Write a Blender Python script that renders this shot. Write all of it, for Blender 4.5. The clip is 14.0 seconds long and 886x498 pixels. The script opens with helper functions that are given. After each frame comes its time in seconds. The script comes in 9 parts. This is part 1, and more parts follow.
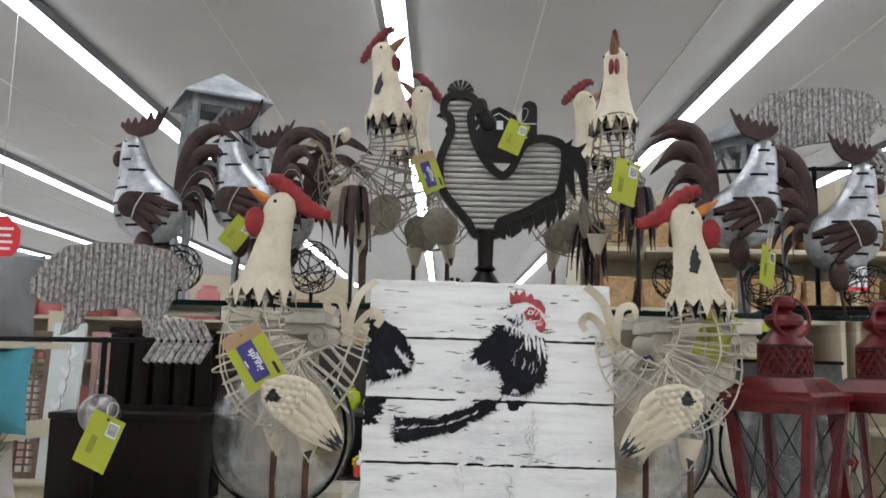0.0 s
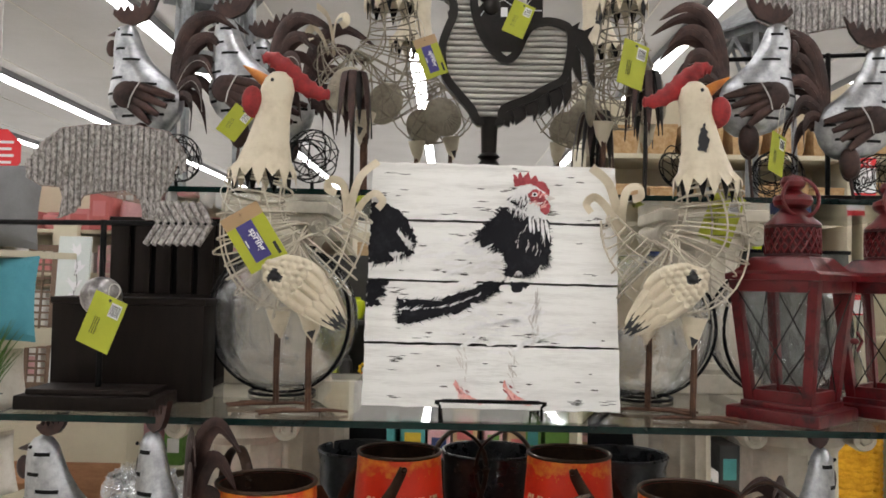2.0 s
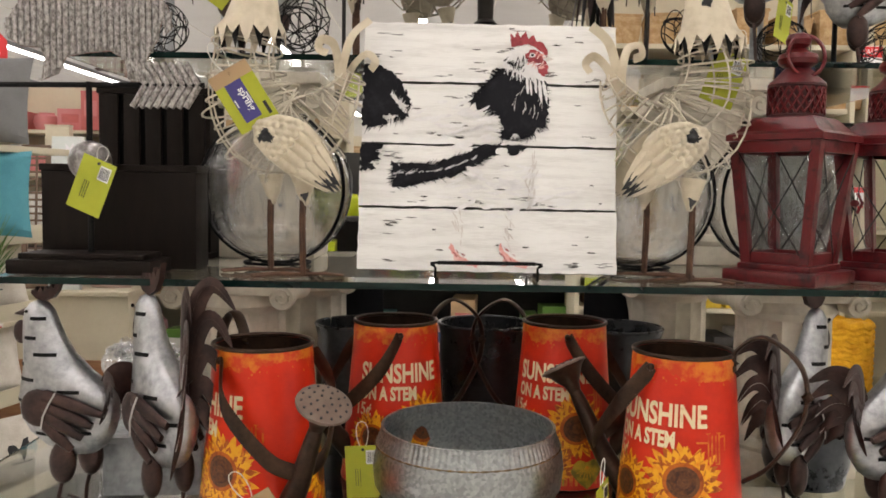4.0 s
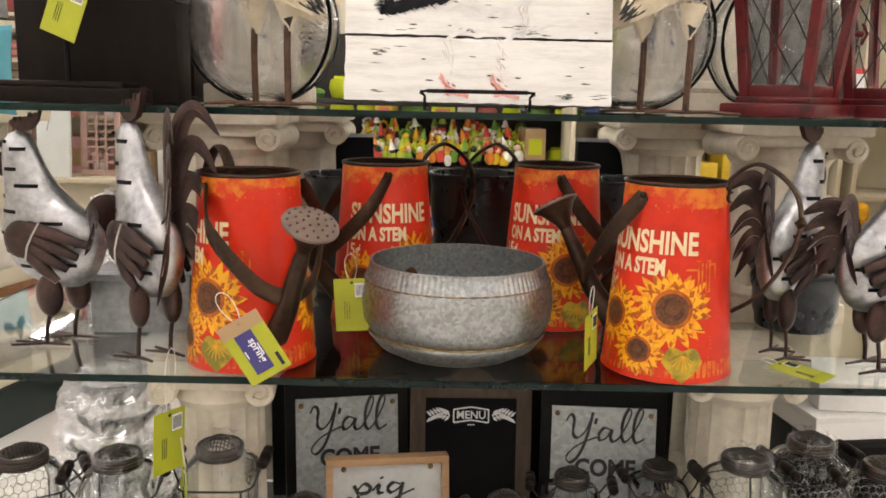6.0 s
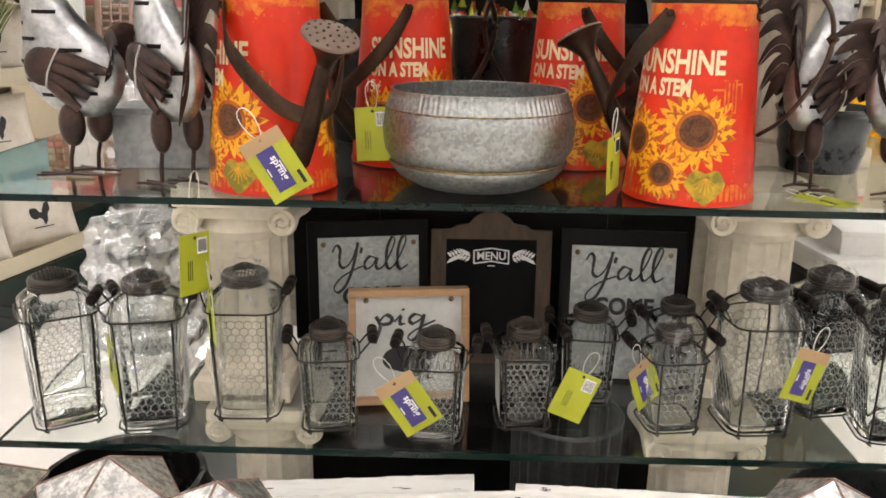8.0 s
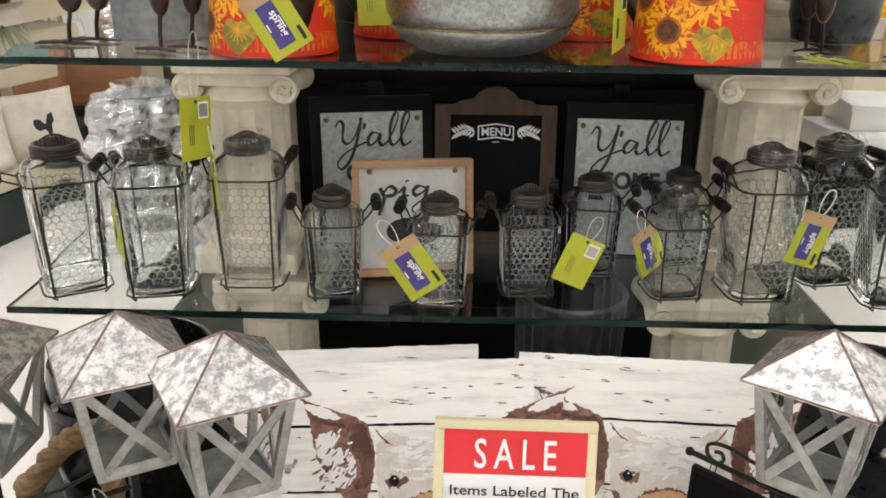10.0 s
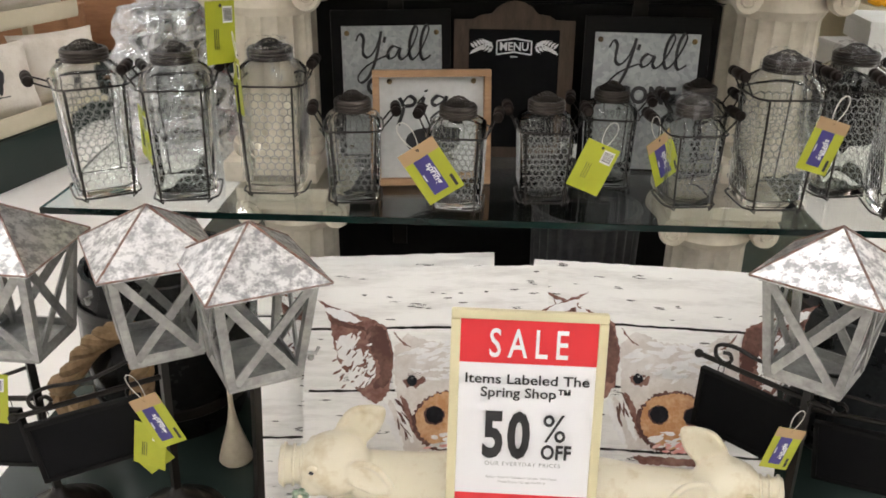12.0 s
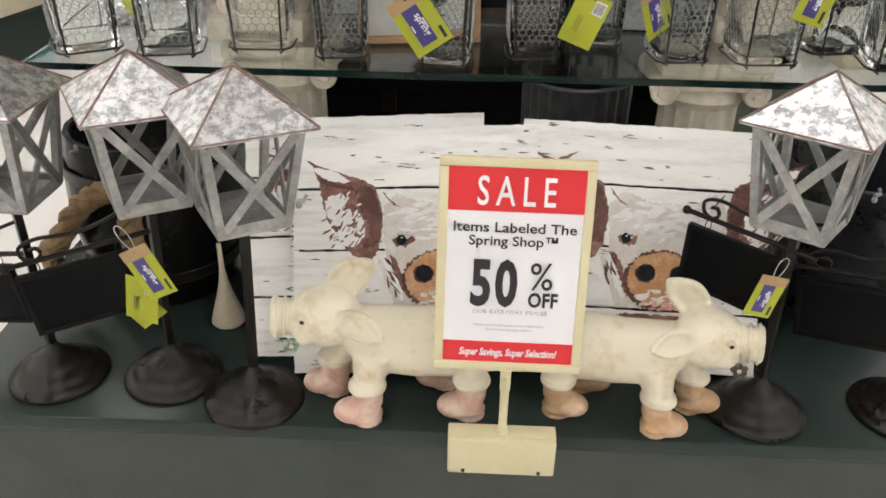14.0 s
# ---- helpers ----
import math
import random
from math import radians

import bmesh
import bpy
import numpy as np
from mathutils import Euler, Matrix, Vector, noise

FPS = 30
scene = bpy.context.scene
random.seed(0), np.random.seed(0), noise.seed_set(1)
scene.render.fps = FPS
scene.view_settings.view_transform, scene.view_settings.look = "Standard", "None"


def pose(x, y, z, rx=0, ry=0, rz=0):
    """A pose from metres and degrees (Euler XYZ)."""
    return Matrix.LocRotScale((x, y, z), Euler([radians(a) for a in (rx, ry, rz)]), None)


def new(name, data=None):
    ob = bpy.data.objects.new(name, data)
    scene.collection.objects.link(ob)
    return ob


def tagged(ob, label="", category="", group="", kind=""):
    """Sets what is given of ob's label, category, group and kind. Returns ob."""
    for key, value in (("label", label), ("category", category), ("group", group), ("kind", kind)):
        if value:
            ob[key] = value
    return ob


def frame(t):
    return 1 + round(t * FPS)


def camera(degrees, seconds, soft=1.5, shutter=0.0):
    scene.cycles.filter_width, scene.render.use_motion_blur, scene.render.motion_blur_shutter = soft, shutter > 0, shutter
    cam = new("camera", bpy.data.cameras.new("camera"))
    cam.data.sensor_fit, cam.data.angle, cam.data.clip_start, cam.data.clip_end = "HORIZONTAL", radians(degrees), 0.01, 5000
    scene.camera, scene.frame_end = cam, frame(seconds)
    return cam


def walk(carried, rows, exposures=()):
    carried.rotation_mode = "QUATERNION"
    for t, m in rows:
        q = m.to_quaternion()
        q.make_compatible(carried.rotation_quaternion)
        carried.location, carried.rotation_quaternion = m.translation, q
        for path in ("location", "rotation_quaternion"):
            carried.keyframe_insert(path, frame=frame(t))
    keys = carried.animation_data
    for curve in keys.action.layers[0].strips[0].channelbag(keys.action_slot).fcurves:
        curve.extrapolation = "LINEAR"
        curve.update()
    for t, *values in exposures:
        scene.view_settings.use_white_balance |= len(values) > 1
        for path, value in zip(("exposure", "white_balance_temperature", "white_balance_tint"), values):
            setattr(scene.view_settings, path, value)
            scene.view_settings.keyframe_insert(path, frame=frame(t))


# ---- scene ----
cam = camera(56.4, 14.0, soft=1.7)
METRES, EYE, TILT, LEAN, TURN = 0.72, 1.85, 7.5, -1.4, 0.0
ROWS = [
    (0.0, 0.0, 0.0, 0.0, 0.0, 0.0, -0.0),
    (0.5, 0.0045, 0.0077, -0.0214, 0.23, -1.18, 0.1),
    (1.0, 0.0089, 0.023, -0.0478, 0.26, -2.59, 0.1),
    (1.5, 0.0085, 0.0297, -0.0747, 0.28, -3.98, 0.25),
    (2.0, 0.005, 0.0293, -0.1004, 0.32, -5.36, 0.28),
    (2.5, 0.0005, 0.0297, -0.1272, 0.23, -6.69, 0.34),
    (3.0, 0.0049, 0.032, -0.1536, 0.14, -8.21, 0.6),
    (5.5, 0.0166, 0.0454, -0.3391, 0.08, -16.41, 0.21),
    (6.0, 0.0216, 0.0371, -0.3895, -0.12, -17.88, 0.22),
    (6.5, 0.0223, 0.0215, -0.4402, 0.14, -19.21, 0.24),
    (7.0, 0.0194, 0.0055, -0.4871, 0.59, -20.69, 0.38),
    (7.5, 0.0186, -0.013, -0.5331, 1.0, -22.19, 0.49),
    (8.0, 0.0148, -0.0263, -0.5669, 1.12, -23.88, 0.54),
    (10.5, 0.0259, -0.1035, -0.7339, 1.82, -29.41, 1.26),
    (11.0, 0.0254, -0.1285, -0.7621, 2.27, -30.19, 1.42),
    (11.5, 0.0251, -0.1582, -0.7773, 2.52, -30.9, 1.34),
    (12.0, 0.0244, -0.1867, -0.7845, 2.77, -31.38, 1.14),
    (12.5, 0.023, -0.206, -0.8019, 2.95, -32.14, 0.77),
    (13.0, 0.0244, -0.2221, -0.8282, 3.01, -33.56, 0.59),
    (13.5, 0.0306, -0.2348, -0.8622, 2.82, -35.46, 0.7),
    (14.0, 0.0352, -0.2508, -0.8884, 2.36, -37.6, 0.91),
]
walk(cam, [(t, pose(0, 0, EYE, TILT, LEAN, TURN) @ pose(METRES * x, METRES * y, METRES * z, 90 + pitch, roll, yaw))
           for t, x, y, z, yaw, pitch, roll in ROWS],
     exposures=[(0.0, -0.15, 6150, 10), (1.5, -0.05, 6600, 11), (3.0, 0.0, 7000, 13), (6.0, 0.48, 7500, 16), (8.0, 0.64, 7300, 15), (10.5, 0.38, 7000, 13), (11.2, 0.25, 7000, 13), (12.5, 0.41, 6900, 13), (14.0, 0.34, 6900, 12)])

# ---- world: a closed shop, lit by its ceiling strips ----
world = bpy.data.worlds.new("shop_world")
scene.world = world
world.use_nodes = True
world.node_tree.nodes["Background"].inputs[0].default_value = (0.9, 0.95, 1.0, 1)
world.node_tree.nodes["Background"].inputs[1].default_value = 0.01
TUBE = 15.0        # radiance of the fluorescent strips

# levels, from the floor up
BASE, S4, S3, S2, S1, CEIL = 0.27, 0.772, 1.158, 1.555, 1.95, 4.35


# ---- mesh building ----
class Shape:
    """Collects vertices, faces and a material slot for each face."""

    def __init__(self):
        self.v, self.f, self.m = [], [], []

    def add(self, verts, faces, slot=0, m=None):
        k = len(self.v)
        if m is not None:
            verts = [m @ Vector(p) for p in verts]
        self.v += [tuple(p) for p in verts]
        self.f += [tuple(i + k for i in f) for f in faces]
        self.m += [slot] * len(faces)
        return self

    def merge(self, other, m=None):
        k = len(self.v)
        self.v += [tuple(m @ Vector(p)) if m is not None else tuple(p) for p in other.v]
        self.f += [tuple(i + k for i in f) for f in other.f]
        self.m += other.m
        return self

    def box(self, c, s, slot=0, m=None, bevel=0.0):
        """A box at centre c with sides s; bevel chamfers its edges."""
        x, y, z = s[0] / 2, s[1] / 2, s[2] / 2
        b = min(bevel, 0.45 * min(s))
        if b <= 0:
            v = [(c[0] + i * x, c[1] + j * y, c[2] + k * z) for i in (-1, 1) for j in (-1, 1) for k in (-1, 1)]
            f = [(0, 1, 3, 2), (4, 6, 7, 5), (0, 4, 5, 1), (2, 3, 7, 6), (0, 2, 6, 4), (1, 5, 7, 3)]
            return self.add(v, f, slot, m)
        bm = bmesh.new()
        bmesh.ops.create_cube(bm, size=1)
        for q in bm.verts:
            q.co = Vector((q.co.x * s[0], q.co.y * s[1], q.co.z * s[2]))
        bmesh.ops.bevel(bm, geom=bm.edges[:], offset=b, segments=2, affect="EDGES", profile=0.6)
        bm.verts.index_update()
        v = [(p.co.x + c[0], p.co.y + c[1], p.co.z + c[2]) for p in bm.verts]
        f = [tuple(p.index for p in q.verts) for q in bm.faces]
        bm.free()
        return self.add(v, f, slot, m)

    def lathe(self, profile, n=32, slot=0, m=None, ripple=None, cap=True):
        """Turns (radius, height) pairs round z. ripple(angle, height): a factor on the radius."""
        v, f = [], []
        for r, z in profile:
            for i in range(n):
                a = 2 * math.pi * i / n
                k = r * (ripple(a, z) if ripple else 1)
                v.append((k * math.cos(a), k * math.sin(a), z))
        for j in range(len(profile) - 1):
            for i in range(n):
                a, b = j * n + i, j * n + (i + 1) % n
                f.append((a, b, b + n, a + n))
        if cap:
            if profile[0][0] > 1e-5:
                f.append(tuple(reversed(range(n))))
            if profile[-1][0] > 1e-5:
                f.append(tuple(range((len(profile) - 1) * n, len(profile) * n)))
        return self.add(v, f, slot, m)

    def ell(self, c, r, slot=0, m=None, n=20, k=12):
        prof = [(max(1e-4, math.sin(math.pi * i / k)), -math.cos(math.pi * i / k)) for i in range(k + 1)]
        mm = Matrix.Translation(c) @ Matrix.Diagonal((r[0], r[1], r[2], 1))
        return self.lathe(prof, n, slot, (m @ mm) if m is not None else mm)

    def tube(self, pts, r, slot=0, m=None, n=6, closed=False, flat=1.0):
        """A rod along points; r a number or one per point; flat squeezes it across."""
        pts = [Vector(p) for p in pts]
        count = len(pts)
        rr = r if isinstance(r, (list, tuple)) else [r] * count
        v, f = [], []
        up = Vector((0, 0, 1))
        for i, p in enumerate(pts):
            if closed:
                d = pts[(i + 1) % count] - pts[i - 1]
            else:
                d = pts[min(i + 1, count - 1)] - pts[max(i - 1, 0)]
            d = d.normalized() if d.length > 1e-9 else Vector((0, 0, 1))
            s = d.cross(up)
            if s.length < 0.05:
                s = d.cross(Vector((0, 1, 0)))
            s.normalize()
            w = s.cross(d)
            for q in range(n):
                a = 2 * math.pi * q / n
                v.append(p + rr[i] * (math.cos(a) * s * flat + math.sin(a) * w))
        for i in range(count if closed else count - 1):
            for q in range(n):
                a, b = i * n + q, i * n + (q + 1) % n
                c, d = ((i + 1) % count) * n + q, ((i + 1) % count) * n + (q + 1) % n
                f.append((a, b, d, c))
        if not closed:
            f += [tuple(reversed(range(n))), tuple(range((count - 1) * n, count * n))]
        return self.add(v, f, slot, m)

    def plate(self, outline, d, slot=0, m=None, edge=None):
        """A plate cut to an outline in x, z; its thickness d runs along y, about 0."""
        n = len(outline)
        v = [(x, -d / 2, z) for x, z in outline] + [(x, d / 2, z) for x, z in outline]
        area = sum(outline[i - 1][0] * outline[i][1] - outline[i][0] * outline[i - 1][1] for i in range(n))
        tri = mathutils_tri(outline)
        f = [t for t in tri] + [tuple(reversed([i + n for i in t])) for t in tri]
        rim = [(i, i + n, (i + 1) % n + n, (i + 1) % n) if area > 0 else (i, (i + 1) % n, (i + 1) % n + n, i + n) for i in range(n)]
        self.add(v, f, slot, m)
        k = len(self.v) - 2 * n
        self.f += [tuple(i + k for i in q) for q in rim]
        self.m += [slot if edge is None else edge] * len(rim)
        return self

    def loft(self, rings, slot=0, m=None, cap=True):
        """Skins rings of equal count."""
        n = len(rings[0])
        v = [p for ring in rings for p in ring]
        f = []
        for j in range(len(rings) - 1):
            for i in range(n):
                a, b = j * n + i, j * n + (i + 1) % n
                f.append((a, b, b + n, a + n))
        if cap:
            f += [tuple(reversed(range(n))), tuple(range((len(rings) - 1) * n, len(rings) * n))]
        return self.add(v, f, slot, m)


def mathutils_tri(outline):
    """Triangles of a plain outline."""
    from mathutils.geometry import tessellate_polygon
    return [tuple(t) for t in tessellate_polygon([[Vector((x, z, 0)) for x, z in outline]])]


def mesh_of(name, shape, mats, smooth=35):
    me = bpy.data.meshes.new(name)
    me.from_pydata(shape.v, [], shape.f)
    for m in mats if isinstance(mats, (list, tuple)) else [mats]:
        me.materials.append(m)
    me.polygons.foreach_set("material_index", shape.m)
    if smooth:
        me.polygons.foreach_set("use_smooth", [True] * len(me.polygons))
        me.set_sharp_from_angle(angle=radians(smooth))
    me.update()
    return me


def part(name, shape, mats, parent, label="", m=None, smooth=35):
    """One mesh object under a thing or a part."""
    ob = new(name, shape if isinstance(shape, bpy.types.Mesh) else mesh_of(name, shape, mats, smooth))
    ob.parent = parent
    if m is not None:
        ob.matrix_basis = m
    return tagged(ob, label)


def thing(name, m, label, category, group="", kind=""):
    """An Empty at a thing's base, to parent its parts."""
    ob = new(name)
    ob.empty_display_size = 0.05
    ob.matrix_basis = m
    return tagged(ob, label, category, group, kind)


def solid(name, shape, mats, m, label, category, group="", kind="", smooth=35):
    """A thing that is one mesh."""
    ob = new(name, mesh_of(name, shape, mats, smooth))
    ob.matrix_basis = m
    return tagged(ob, label, category, group, kind)


def lettering(text, size, extrude=0.0, shear=0.0, space=1.0, align="CENTER", weight=0.0):
    """Vertices (x, y) and faces of a line of text in the built-in font."""
    cu = bpy.data.curves.new("lettering", "FONT")
    cu.body, cu.size, cu.align_x, cu.shear, cu.space_character = text, size, align, shear, space
    cu.offset = weight
    cu.resolution_u = 3
    ob = bpy.data.objects.new("lettering", cu)
    scene.collection.objects.link(ob)
    bpy.context.view_layer.update()
    me = ob.evaluated_get(bpy.context.evaluated_depsgraph_get()).to_mesh()
    v = [(p.co.x, p.co.y) for p in me.vertices]
    f = [tuple(p.vertices) for p in me.polygons]
    ob.evaluated_get(bpy.context.evaluated_depsgraph_get()).to_mesh_clear()
    bpy.data.objects.remove(ob)
    bpy.data.curves.remove(cu)
    return v, f


def write(shape, text, size, at, slot=0, m=None, lift=0.001, stretch=1.0, **k):
    """Lays a line of text on the x, z face that looks to -y."""
    v, f = lettering(text, size, **k)
    return shape.add([(at[0] + x * stretch, -lift, at[1] + y) for x, y in v], f, slot, m)


def smoothline(points, n=6, closed=False):
    """A Catmull-Rom line through points of any dimension."""
    p = [Vector(q) for q in points]
    out, c = [], len(p)
    for i in range(c if closed else c - 1):
        a, b = p[i - 1] if (i or closed) else p[0], p[i]
        d, e = p[(i + 1) % c], p[(i + 2) % c] if (closed or i + 2 < c) else p[-1]
        for k in range(n):
            t = k / n
            out.append(0.5 * (2 * b + (d - a) * t + (2 * a - 5 * b + 4 * d - e) * t * t + (3 * b - a - 3 * d + e) * t ** 3))
    if not closed:
        out.append(p[-1])
    return out


def ragged(points, amp, rng, step=0.006):
    """An outline with its sides split and shaken, like a dry brush or torn edge."""
    out = []
    for i in range(len(points)):
        a, b = Vector(points[i]), Vector(points[(i + 1) % len(points)])
        k = max(1, int((b - a).length / step))
        nrm = Vector((-(b - a).y, (b - a).x))
        nrm = nrm.normalized() if nrm.length else nrm
        for j in range(k):
            out.append(tuple(a.lerp(b, j / k) + nrm * rng.uniform(-amp, amp)))
    return out


def ring(r, z, n=24, x=0.0, y=0.0):
    return [(x + r * math.cos(2 * math.pi * i / n), y + r * math.sin(2 * math.pi * i / n), z) for i in range(n)]


# ---- materials ----
def mat(name, col, rough=0.5, metal=0.0, col2=None, scale=12.0, lo=0.35, hi=0.65, bump=0.0, fine=90.0, stretch=(1, 1, 1),
        trans=0.0, ior=1.45, emit=0.0, cells=False, rough2=None, coat=0.0, spec=0.5, alpha=1.0, vary=0.0):
    """A surface with variation at two scales: wide stains between col and col2, and a fine grain with relief."""
    m = bpy.data.materials.new(name)
    m.use_nodes = True
    nt = m.node_tree
    n, link = nt.nodes, nt.links.new
    b = n["Principled BSDF"]
    b.inputs["Base Color"].default_value = (*col, 1)
    b.inputs["Roughness"].default_value = rough
    b.inputs["Metallic"].default_value = metal
    b.inputs["Transmission Weight"].default_value = trans
    b.inputs["IOR"].default_value = ior
    b.inputs["Coat Weight"].default_value = coat
    b.inputs["Specular IOR Level"].default_value = spec
    b.inputs["Alpha"].default_value = alpha
    if emit:
        b.inputs["Emission Color"].default_value = (*col, 1)
        b.inputs["Emission Strength"].default_value = emit
    if col2 is None and not bump:
        return m
    tc, mp = n.new("ShaderNodeTexCoord"), n.new("ShaderNodeMapping")
    mp.inputs["Scale"].default_value = stretch
    info, shift = n.new("ShaderNodeObjectInfo"), n.new("ShaderNodeVectorMath")
    shift.operation = "MULTIPLY_ADD"
    shift.inputs[1].default_value = (1, 1, 1)
    link(tc.outputs["Object"], shift.inputs[0])
    link(info.outputs["Random"], shift.inputs[2])
    link(shift.outputs[0], mp.inputs["Vector"])
    wide = n.new("ShaderNodeTexVoronoi" if cells else "ShaderNodeTexNoise")
    wide.inputs["Scale"].default_value = scale
    link(mp.outputs[0], wide.inputs["Vector"])
    grain = n.new("ShaderNodeTexNoise")
    grain.inputs["Scale"].default_value = fine
    grain.inputs["Detail"].default_value = 5
    link(mp.outputs[0], grain.inputs["Vector"])
    if not cells:
        wide.inputs["Detail"].default_value = 6
        wide.inputs["Roughness"].default_value = 0.65
    val = n.new("ShaderNodeMath")
    val.operation = "MULTIPLY_ADD"
    link(grain.outputs["Fac"], val.inputs[0])
    val.inputs[1].default_value = 0.3
    if cells:
        sep = n.new("ShaderNodeSeparateColor")
        link(wide.outputs["Color"], sep.inputs[0])
        link(sep.outputs[0], val.inputs[2])
    else:
        link(wide.outputs["Fac"], val.inputs[2])
    rng = n.new("ShaderNodeMapRange")
    rng.inputs["From Min"].default_value, rng.inputs["From Max"].default_value = lo + 0.15, hi + 0.15
    link(val.outputs[0], rng.inputs["Value"])
    mix = n.new("ShaderNodeMix")
    mix.data_type = "RGBA"
    mix.inputs[6].default_value, mix.inputs[7].default_value = (*col, 1), (*(col2 or col), 1)
    link(rng.outputs[0], mix.inputs[0])
    tint = n.new("ShaderNodeHueSaturation")
    tv = n.new("ShaderNodeMapRange")
    tv.inputs["To Min"].default_value, tv.inputs["To Max"].default_value = 1 - vary, 1 + vary
    link(info.outputs["Random"], tv.inputs["Value"])
    link(tv.outputs[0], tint.inputs["Value"])
    link(mix.outputs[2], tint.inputs["Color"])
    link(tint.outputs[0], b.inputs["Base Color"])
    rr = n.new("ShaderNodeMapRange")
    rr.inputs["To Min"].default_value, rr.inputs["To Max"].default_value = rough, rough2 if rough2 is not None else min(1, rough + 0.12)
    link(rng.outputs[0], rr.inputs["Value"])
    link(rr.outputs[0], b.inputs["Roughness"])
    if bump:
        bp = n.new("ShaderNodeBump")
        bp.inputs["Strength"].default_value = min(1, bump)
        bp.inputs["Distance"].default_value = 0.002
        link(val.outputs[0], bp.inputs["Height"])
        link(bp.outputs[0], b.inputs["Normal"])
    return m


GALV = mat("galvanised_steel", (0.48, 0.485, 0.495), 0.30, 1.0, (0.24, 0.245, 0.255), 34, 0.38, 0.74, 0.30, 110, rough2=0.48)
TIN_FLAT = mat("brushed_tin_sheet", (0.40, 0.42, 0.42), 0.42, 0.4, (0.27, 0.29, 0.295), 130, -0.1, 1.1, 0.1, 160, cells=True)
FIXTURE = mat("grey_fixture_side", (0.20, 0.20, 0.21), 0.5)
GALV_DULL = mat("weathered_zinc", (0.40, 0.42, 0.43), 0.5, 0.6, (0.24, 0.25, 0.26), 14, 0.35, 0.65, 0.2, 110)
LANTERN_ZINC = mat("brushed_lantern_zinc", (0.42, 0.42, 0.40), 0.42, 0.6, (0.24, 0.24, 0.235), 20, 0.35, 0.65, 0.2, 120)
GALV_ROUGH = mat("mottled_zinc", (0.78, 0.78, 0.77), 0.30, 0.9, (0.34, 0.34, 0.345), 62, 0.42, 0.60, 0.35, 260, rough2=0.44)
GALV_BOWL = mat("bright_zinc_bowl", (0.45, 0.47, 0.47), 0.28, 0.95, (0.24, 0.255, 0.255), 190, -0.15, 1.25, 0.25, 140, cells=True, rough2=0.46)
FOOT_BLACK = mat("black_cast_iron", (0.007, 0.006, 0.005), 0.27, 0.0, (0.012, 0.009, 0.007), 14, 0.35, 0.7, 0.02, 120, spec=0.36, rough2=0.34)
TIN_MOTTLE = mat("acid_mottled_tin", (0.52, 0.49, 0.47), 0.36, 0.7, (0.16, 0.145, 0.135), 210, 0.35, 0.62, 0.25, 260, stretch=(1, 1, 0.6))
TIN_BALL = mat("mottled_ball_steel", (0.40, 0.38, 0.37), 0.30, 0.9, (0.16, 0.145, 0.14), 55, 0.38, 0.64, 0.2, 160)
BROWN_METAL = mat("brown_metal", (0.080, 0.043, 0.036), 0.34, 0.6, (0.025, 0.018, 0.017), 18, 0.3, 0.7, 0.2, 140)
DARK_METAL = mat("blackened_metal", (0.018, 0.014, 0.012), 0.30, 0.4, (0.009, 0.008, 0.007), 20, 0.3, 0.7, 0.12, 150, spec=0.4)
LID_BRONZE = mat("tarnished_bronze_lid", (0.060, 0.050, 0.043), 0.30, 0.75, (0.030, 0.025, 0.022), 30, 0.3, 0.7, 0.1, 150)
BRASSY = mat("tarnished_brass", (0.30, 0.21, 0.09), 0.45, 0.7, (0.12, 0.09, 0.06), 60, 0.35, 0.65, 0.2, 160)
RUST_ROD = mat("rusty_rod", (0.17, 0.085, 0.05), 0.6, 0.4, (0.05, 0.028, 0.02), 30, 0.3, 0.7, 0.3, 200)
BLACK = mat("black_paint", (0.005, 0.005, 0.005), 0.45, 0.0, (0.010, 0.009, 0.009), 10, 0.4, 0.7, 0.1, 120, spec=0.12)
BLACK_GLOSS = mat("black_lacquer", (0.006, 0.006, 0.006), 0.20, 0.0, (0.012, 0.012, 0.012), 6, 0.4, 0.7, 0.03, 60, spec=0.14)
DARK_WOOD = mat("dark_stained_wood", (0.009, 0.0065, 0.0055), 0.45, 0.0, (0.016, 0.011, 0.009), 9, 0.3, 0.7, 0.2, 90, stretch=(6, 6, 1), spec=0.12)
CREAM = mat("cream_enamel", (0.66, 0.58, 0.44), 0.42, 0.0, (0.50, 0.42, 0.29), 24, 0.45, 0.8, 0.15, 90)
CREAM_WIRE = mat("cream_wire", (0.60, 0.54, 0.43), 0.45, 0.1, (0.36, 0.31, 0.24), 40, 0.4, 0.8)
# cream wire and enamel again, with the backlit shade put into the colour
SHADED_WIRE = mat("shaded_cream_wire", (0.27, 0.235, 0.18), 0.5, 0.2, (0.16, 0.135, 0.10), 40, 0.4, 0.8)
SHADED_CREAM = mat("shaded_cream_enamel", (0.33, 0.29, 0.22), 0.55, 0.1, (0.20, 0.17, 0.13), 30, 0.4, 0.75, 0.3, 120)
COMB_RED = mat("red_comb_paint", (0.33, 0.014, 0.016), 0.45, 0.0, (0.15, 0.008, 0.010), 40, 0.35, 0.7, 0.5, 200)
# comb and beak paints again, darkened for the backlit top-shelf birds
SHADED_COMB = mat("shaded_comb_paint", (0.22, 0.022, 0.030), 0.5, 0.0, (0.09, 0.010, 0.014), 40, 0.35, 0.7, 0.5, 200)
SHADED_BEAK = mat("shaded_beak_paint", (0.30, 0.15, 0.07), 0.45, 0.0, (0.16, 0.07, 0.04), 40, 0.35, 0.7)
